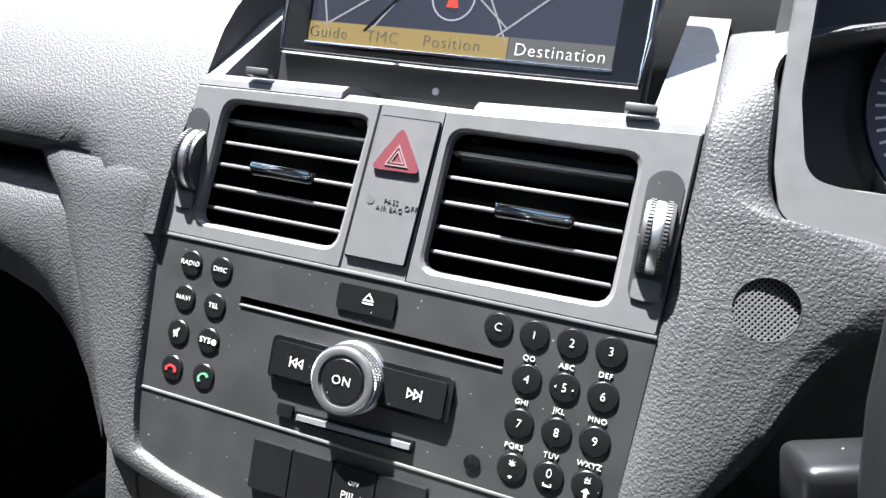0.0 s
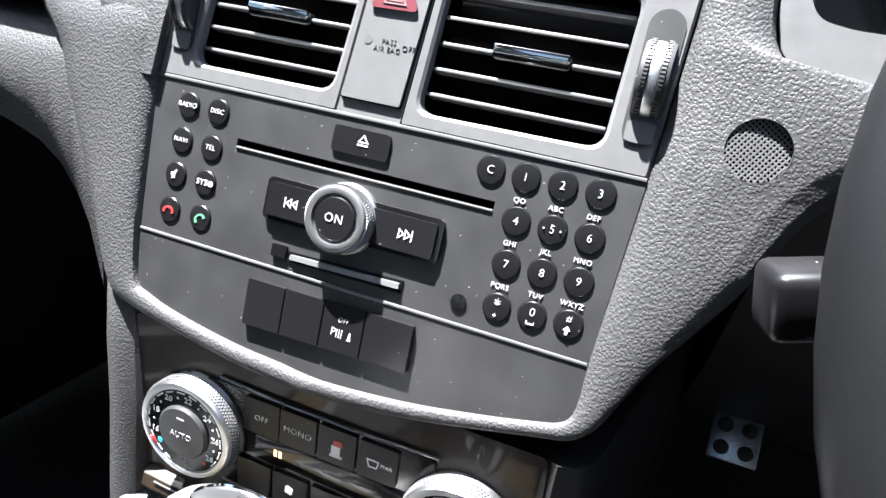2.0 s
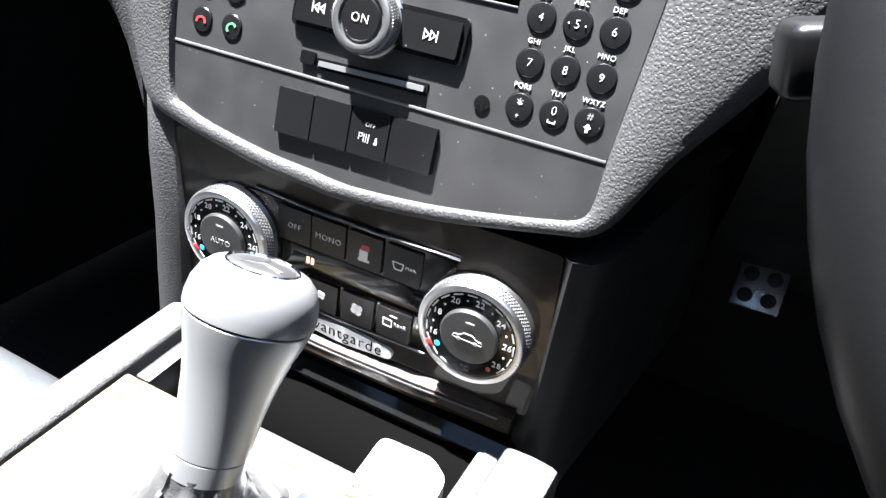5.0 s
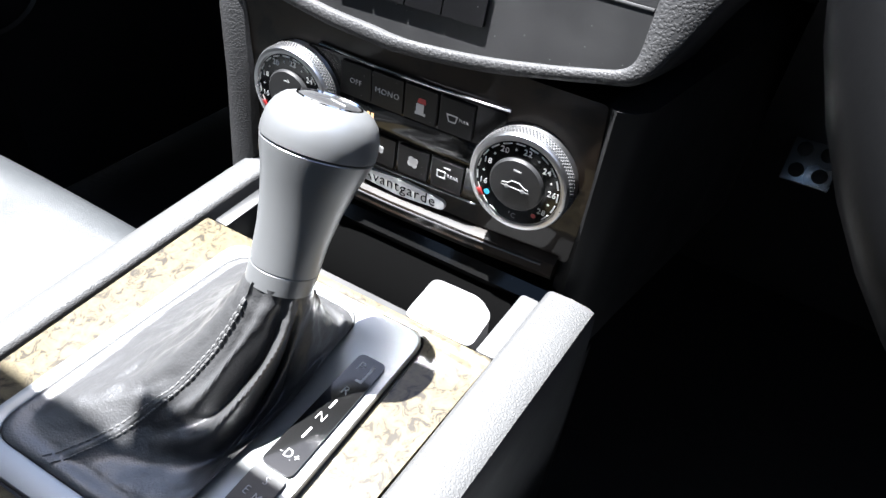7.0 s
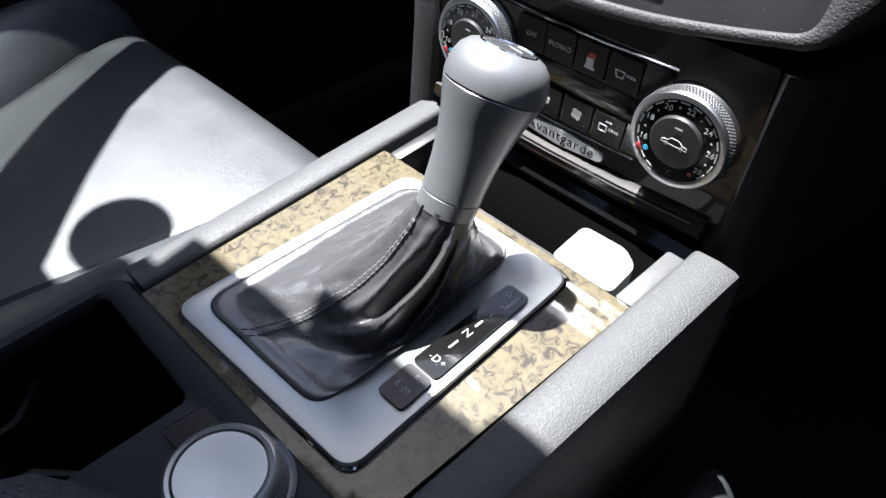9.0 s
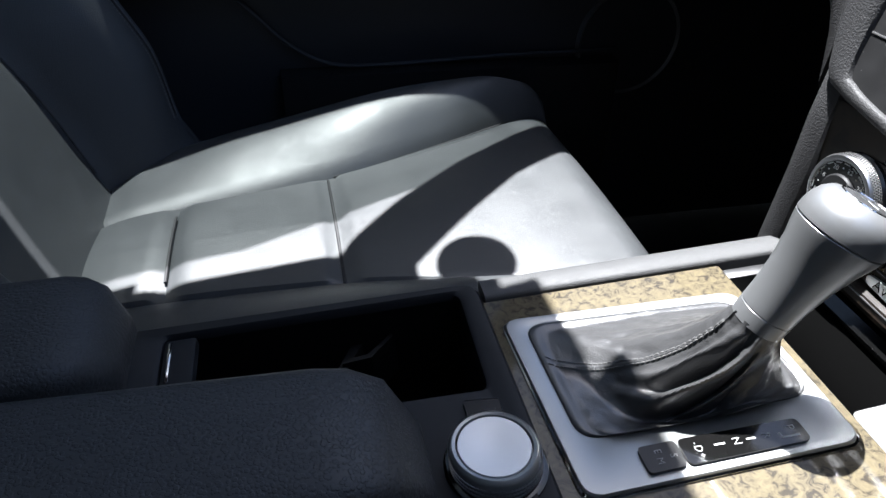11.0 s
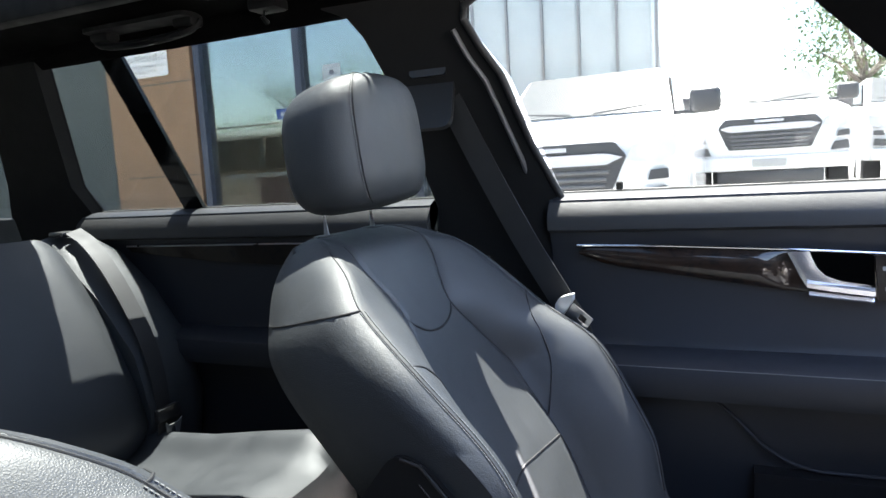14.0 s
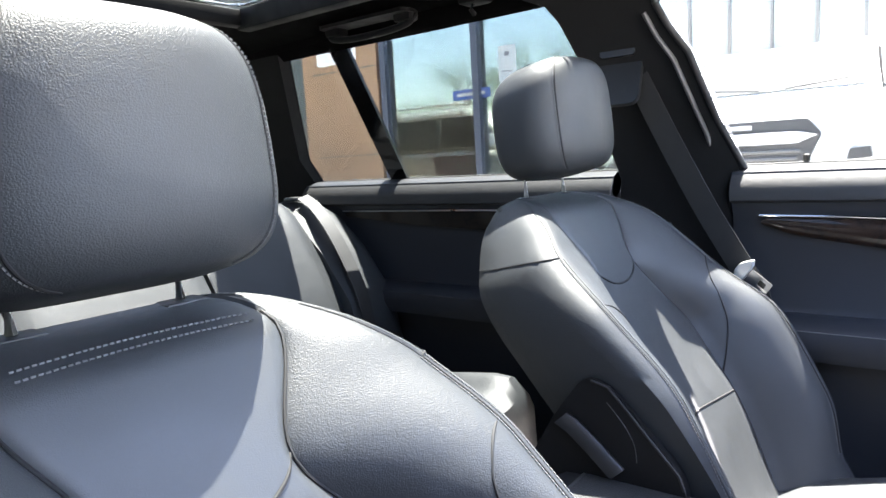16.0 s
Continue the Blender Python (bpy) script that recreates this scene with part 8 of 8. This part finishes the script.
def pickup(label, x, y, base, group="parked pickups"):
    """A pickup that faces +x: high bonnet, upright grille, cab, load bed."""
    car = thing("pickup_truck", label, "pickup truck", (x, y, base), group)
    def sec(px, w, z0, z1, r=0.10):
        return [Vector((px, s * ww, z)) for s, ww, z in ((-1, w, z0), (-1, w, (z0 + z1) / 2), (-1, w, z1 - r), (-1, w - 0.04, z1 - 0.03), (-1, w - r, z1), (1, w - r, z1), (1, w - 0.04, z1 - 0.03), (1, w, z1 - r), (1, w, (z0 + z1) / 2), (1, w, z0))]
    m = Matrix.Translation((x, y, base))
    def skin(rings):
        return put(loft(rings), m)
    def upright(poly, t0, t1, r=0.0):
        return put(prism(poly, t0, t1, r), m @ Matrix(((0, 0, 1, 0), (1, 0, 0, 0), (0, 1, 0, 0), (0, 0, 0, 1))))
    part("body", skin([sec(0.0, 0.70, 0.55, 1.14), sec(-0.08, 0.86, 0.5, 1.20), sec(-0.3, 0.93, 0.5, 1.25), sec(-1.25, 0.94, 0.5, 1.36), sec(-1.35, 0.94, 0.5, 1.36), sec(-5.0, 0.92, 0.55, 1.36), sec(-5.1, 0.88, 0.6, 1.30)]), CAR_WHITE, car, "white body")
    part("bonnet_crease", put(tube([(-0.25, -0.5, 1.255), (-1.2, -0.62, 1.362)], 0.012, 6), m), CAR_WHITE, car)
    part("bonnet_crease", put(tube([(-0.25, 0.5, 1.255), (-1.2, 0.62, 1.362)], 0.012, 6), m), CAR_WHITE, car)
    part("cab", skin([sec(-1.30, 0.80, 1.25, 1.38, 0.04), sec(-1.6, 0.75, 1.25, 1.62, 0.06), sec(-1.95, 0.70, 1.25, 1.85, 0.08), sec(-2.4, 0.69, 1.25, 1.88, 0.08), sec(-3.1, 0.69, 1.25, 1.85, 0.08), sec(-3.4, 0.74, 1.25, 1.5, 0.06)]), CAR_WHITE, car)
    # grey of the screen includes a painted sky reflection
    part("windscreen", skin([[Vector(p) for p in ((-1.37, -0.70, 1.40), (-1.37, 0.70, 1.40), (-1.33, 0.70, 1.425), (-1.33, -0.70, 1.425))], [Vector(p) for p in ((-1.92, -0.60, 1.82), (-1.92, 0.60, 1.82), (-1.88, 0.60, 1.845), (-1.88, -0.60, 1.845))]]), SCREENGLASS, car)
    for s in (-1, 1):
        part("side_window", skin([[Vector(p) for p in ((-1.62, s * 0.74, 1.40), (-1.62, s * 0.785, 1.40), (-3.2, s * 0.785, 1.40), (-3.2, s * 0.74, 1.40))], [Vector(p) for p in ((-1.98, s * 0.68, 1.76), (-1.98, s * 0.725, 1.76), (-3.1, s * 0.725, 1.76), (-3.1, s * 0.68, 1.76))]]), CARGLASS, car)
        hl = part("headlight", upright(soft_poly([(s * 0.58, 1.00), (s * 0.80, 0.97), (s * 0.91, 1.03), (s * 0.92, 1.17), (s * 0.62, 1.11)], 0.02), -0.12, 0.012, 0.01), LAMP, car)
        part("lamp_lens", upright([(s * 0.72 + 0.06 * math.cos(a), 1.065 + 0.05 * math.sin(a)) for a in [2 * math.pi * k / 16 for k in range(16)]], 0.0, 0.02), CAR_WHITE, hl)
        part("fog_surround", upright(soft_poly([(s * 0.66, 0.70), (s * 0.86, 0.72), (s * 0.84, 0.82), (s * 0.70, 0.80)], 0.01), -0.08, 0.02, 0.008), GRILLE, car)
        part("fog_surround", upright(soft_poly([(s * 0.72, 0.86), (s * 0.86, 0.87), (s * 0.85, 0.94), (s * 0.74, 0.93)], 0.01), -0.08, 0.015, 0.008), GRILLE, car)
        part("mirror", put(box(-1.64, -1.50, s * 1.04 - 0.13, s * 1.04 + 0.13, 1.38, 1.60, 0.05, None, 3), m), GRILLE, car)
        part("mirror_arm", put(box(-1.60, -1.54, s * 0.86 - 0.1, s * 0.86 + 0.1, 1.38, 1.42, 0.01), m), GRILLE, car)
        part("wiper", put(tube([(-1.345, s * 0.10, 1.435), (-1.41, s * 0.58, 1.48)], 0.012, 6), m), GRILLE, car)
    gr = part("grille", upright(soft_poly([(-0.50, 1.14), (0.50, 1.14), (0.58, 1.04), (0.46, 0.76), (-0.46, 0.76), (-0.58, 1.04)], 0.02), -0.02, 0.035, 0.01), GRILLE, car)
    for z, w in ((0.93, 0.46), (0.88, 0.44), (0.83, 0.43), (0.79, 0.42)):
        part("grille_bar", put(box(0.03, 0.05, -w, w, z - 0.012, z + 0.012, 0.004), m), GRILLE_BAR, gr)
    part("bright_bar", upright(soft_poly([(-0.56, 1.03), (-0.44, 0.98), (0.44, 0.98), (0.56, 1.03), (0.44, 1.06), (-0.44, 1.06)], 0.01), 0.03, 0.06, 0.008), LAMP, gr, "bright upper bar")
    part("badge_bar", put(box(0.035, 0.055, -0.16, 0.16, 1.085, 1.115), m), LAMP, gr)
    part("bumper", put(box(-0.3, 0.06, -0.88, 0.88, 0.50, 0.68, 0.04), m), CAR_WHITE, car)
    part("skid_plate", put(box(-0.3, 0.0, -0.6, 0.6, 0.34, 0.50, 0.02), m), GRILLE, car)
    part("plate_bar", put(box(0.06, 0.066, -0.19, 0.19, 0.54, 0.64), m), WHITE, car)
    for px in (-0.85, -4.0):
        for s in (-1, 1):
            c = m @ Vector((px, s * 0.80, 0.38))
            w = part("wheel", lathe([(0.23, -0.12), (0.36, -0.12), (0.38, -0.10), (0.38, 0.10), (0.36, 0.12), (0.23, 0.12)], 28, Matrix.Translation(c) @ Matrix.Rotation(radians(90), 4, "X")), TYRE, car)
            part("rim", lathe([(0.235, -0.125), (0.08, -0.10), (0.08, 0.10), (0.235, 0.125)], 20, Matrix.Translation(c) @ Matrix.Rotation(radians(90), 4, "X")), STEEL, w)
    return car


def suv(label, x, y, paint, turn=0.0):
    """A station-wagon-like off-roader, side on."""
    car = thing("off_roader", label, "car", (x, y, 0))
    m = Matrix.Translation((x, y, GZ)) @ Matrix.Rotation(radians(turn), 4, "Z")
    def sec(px, w, z0, z1, r=0.1):
        return [Vector((px, s * ww, z)) for s, ww, z in ((-1, w, z0), (-1, w + 0.02, (z0 + z1) / 2), (-1, w, z1 - r), (-1, w - r * 0.5, z1 - 0.02), (-1, w - r, z1), (1, w - r, z1), (1, w - r * 0.5, z1 - 0.02), (1, w, z1 - r), (1, w + 0.02, (z0 + z1) / 2), (1, w, z0))]
    part("body", put(loft([sec(2.35, 0.75, 0.5, 0.85), sec(2.25, 0.86, 0.42, 1.0), sec(1.3, 0.92, 0.38, 1.1), sec(0.9, 0.93, 0.38, 1.12), sec(-2.2, 0.92, 0.4, 1.14), sec(-2.4, 0.82, 0.5, 1.1)]), m), paint, car)
    part("cabin", put(loft([sec(1.1, 0.82, 1.05, 1.15, 0.05), sec(0.5, 0.74, 1.05, 1.68, 0.1), sec(0.2, 0.73, 1.05, 1.76, 0.1), sec(-1.9, 0.72, 1.05, 1.76, 0.1), sec(-2.25, 0.76, 1.05, 1.35, 0.08)]), m), paint, car)
    for s in (-1, 1):
        for x0, x1, t0, t1 in ((0.78, -0.15, 0.42, -0.15), (-0.25, -1.15, -0.25, -1.15), (-1.25, -2.0, -1.25, -1.85)):
            part("side_window", put(loft([[Vector((x0, s * 0.80, 1.18)), Vector((x0, s * 0.835, 1.18)), Vector((x1, s * 0.835, 1.18)), Vector((x1, s * 0.80, 1.18))], [Vector((t0, s * 0.72, 1.62)), Vector((t0, s * 0.765, 1.62)), Vector((t1, s * 0.765, 1.62)), Vector((t1, s * 0.72, 1.62))]]), m), CARGLASS, car)
        part("sill", put(box(-2.1, 2.0, s * 0.93 - 0.03, s * 0.93 + 0.03, 0.36, 0.5, 0.02), m), GRILLE, car)
        part("mirror", put(box(0.75, 0.9, s * 1.0 - 0.1, s * 1.0 + 0.1, 1.15, 1.33, 0.03), m), LAMP, car)
        part("roof_rail", put(tube([(0.3, s * 0.62, 1.76), (0.1, s * 0.62, 1.82), (-1.7, s * 0.62, 1.82), (-1.85, s * 0.62, 1.76)], 0.018, 8), m), STEEL, car)
    for px in (1.45, -1.4):
        for s in (-1, 1):
            c = m @ Vector((px, s * 0.82, 0.37))
            rz = Matrix.Translation(c) @ Matrix.Rotation(radians(turn), 4, "Z") @ Matrix.Rotation(radians(90), 4, "X")
            w = part("wheel", lathe([(0.23, -0.12), (0.37, -0.11), (0.37, 0.11), (0.23, 0.12)], 28, rz), TYRE, car)
            part("rim", lathe([(0.235, -0.125), (0.08, -0.10), (0.08, 0.10), (0.235, 0.125)], 20, rz), STEEL, w)
    return car


pickup("white pickup truck with dark grille parked nose-on", -4.4, -1.40, GZ)
pickup("white pickup truck with honeycomb grille parked nose-on", -8.8, 0.26, PZ)
pickup("white pickup truck parked at the end of the row", -11.2, 2.6, PZ)
suv("silver-grey off-roader standing behind the shop glass", FX - 2.0, -6.1, CAR_SILVER, 90)


def tree(x, y, h, seed, label):
    """A tree: tapered trunk, limbs and a crown of many small leaf blades with gaps."""
    rnd = random.Random(seed)
    t = thing("tree", label, "tree", (x, y, 0), group="trees at the yard's edge")
    tr = [tube([(x, y, 0), (x + 0.1, y, h * 0.3), (x - 0.05, y + 0.1, h * 0.6), (x, y, h * 0.85)], [0.22, 0.17, 0.1, 0.03], 8)]
    tips = []
    for k in range(9):
        a = rnd.uniform(0, 6.28)
        z0 = h * rnd.uniform(0.3, 0.65)
        l = h * rnd.uniform(0.18, 0.34)
        p = Vector((x + math.cos(a) * l, y + math.sin(a) * l, z0 + l * rnd.uniform(0.5, 1.1)))
        tr.append(tube([(x, y, z0), Vector((x, y, z0)).lerp(p, 0.5) + Vector((0, 0, 0.1)), p], [0.07, 0.045, 0.015], 6))
        tips += [p, Vector((x, y, z0)).lerp(p, 0.7)]
    part("trunk", join(*tr), BARK, t)
    verts, faces = [], []
    for p in tips + [Vector((x, y, h * 0.9))]:
        for _ in range(240):
            c = p + Vector((rnd.gauss(0, 1), rnd.gauss(0, 1), rnd.gauss(0, 0.7))) * h * 0.075
            u = Vector((rnd.gauss(0, 1), rnd.gauss(0, 1), rnd.gauss(0, 1))).normalized() * rnd.uniform(0.03, 0.075)
            v = Vector((rnd.gauss(0, 1), rnd.gauss(0, 1), rnd.gauss(0, 1))).normalized() * rnd.uniform(0.02, 0.045)
            i = len(verts)
            verts += [c - u, c + v, c + u, c - v]
            faces.append((i, i + 1, i + 2, i + 3))
    me = bpy.data.meshes.new("crown")
    me.from_pydata(verts, [], faces)
    me.materials.append(LEAF)
    cr = new("crown", me)
    cr.parent = t
    cr.matrix_parent_inverse = Matrix.Translation(t.location).inverted()
    return t


for i, (x, y, h) in enumerate(((-18, 2.55, 4.6), (-20, 4.4, 5.2), (-15, 12.5, 6.0), (-27, -19.5, 6.2), (-29, -25, 4.6), (-26, -15.5, 6.6), (-33, -31, 5.2), (-31, -23, 4.2))):
    tree(x, y, h, i, "leafy green tree at the edge of the yard")
annex = thing("glazed_annex", "pale glazed building behind the row of pickups", "building", (-15, -5, 0))
part("wall", box(-15.6, -15.2, -7.6, -1.6, 0, 6.4), LIGHTWALL, annex)
for k in range(7):
    # panes painted pale in place of a real sky reflection
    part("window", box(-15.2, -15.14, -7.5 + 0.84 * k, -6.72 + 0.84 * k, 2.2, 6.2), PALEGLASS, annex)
    part("mullion", box(-15.2, -15.08, -6.72 + 0.84 * k, -6.66 + 0.84 * k, 2.2, 6.2), DARK_STEEL, annex)
part("ledge", box(-15.2, -15.0, -7.6, -1.6, 1.95, 2.15), LIGHTWALL, annex)
single("far_wall", box(-40, -39, -9, 40, 0, 4.0), LIGHTWALL, "pale far building wall", "building", kind="structure")
post = thing("light_pole", "slim pale steel pole behind the pickups", "pole", (-12.4, -1.45, GZ))
part("shaft", tube([(-12.4, -1.45, GZ), (-12.4, -1.45, 6)], [0.035, 0.025], 12), STEEL, post)
part("base_plate", box(-12.5, -12.3, -1.55, -1.35, GZ, GZ + 0.03), STEEL, post)
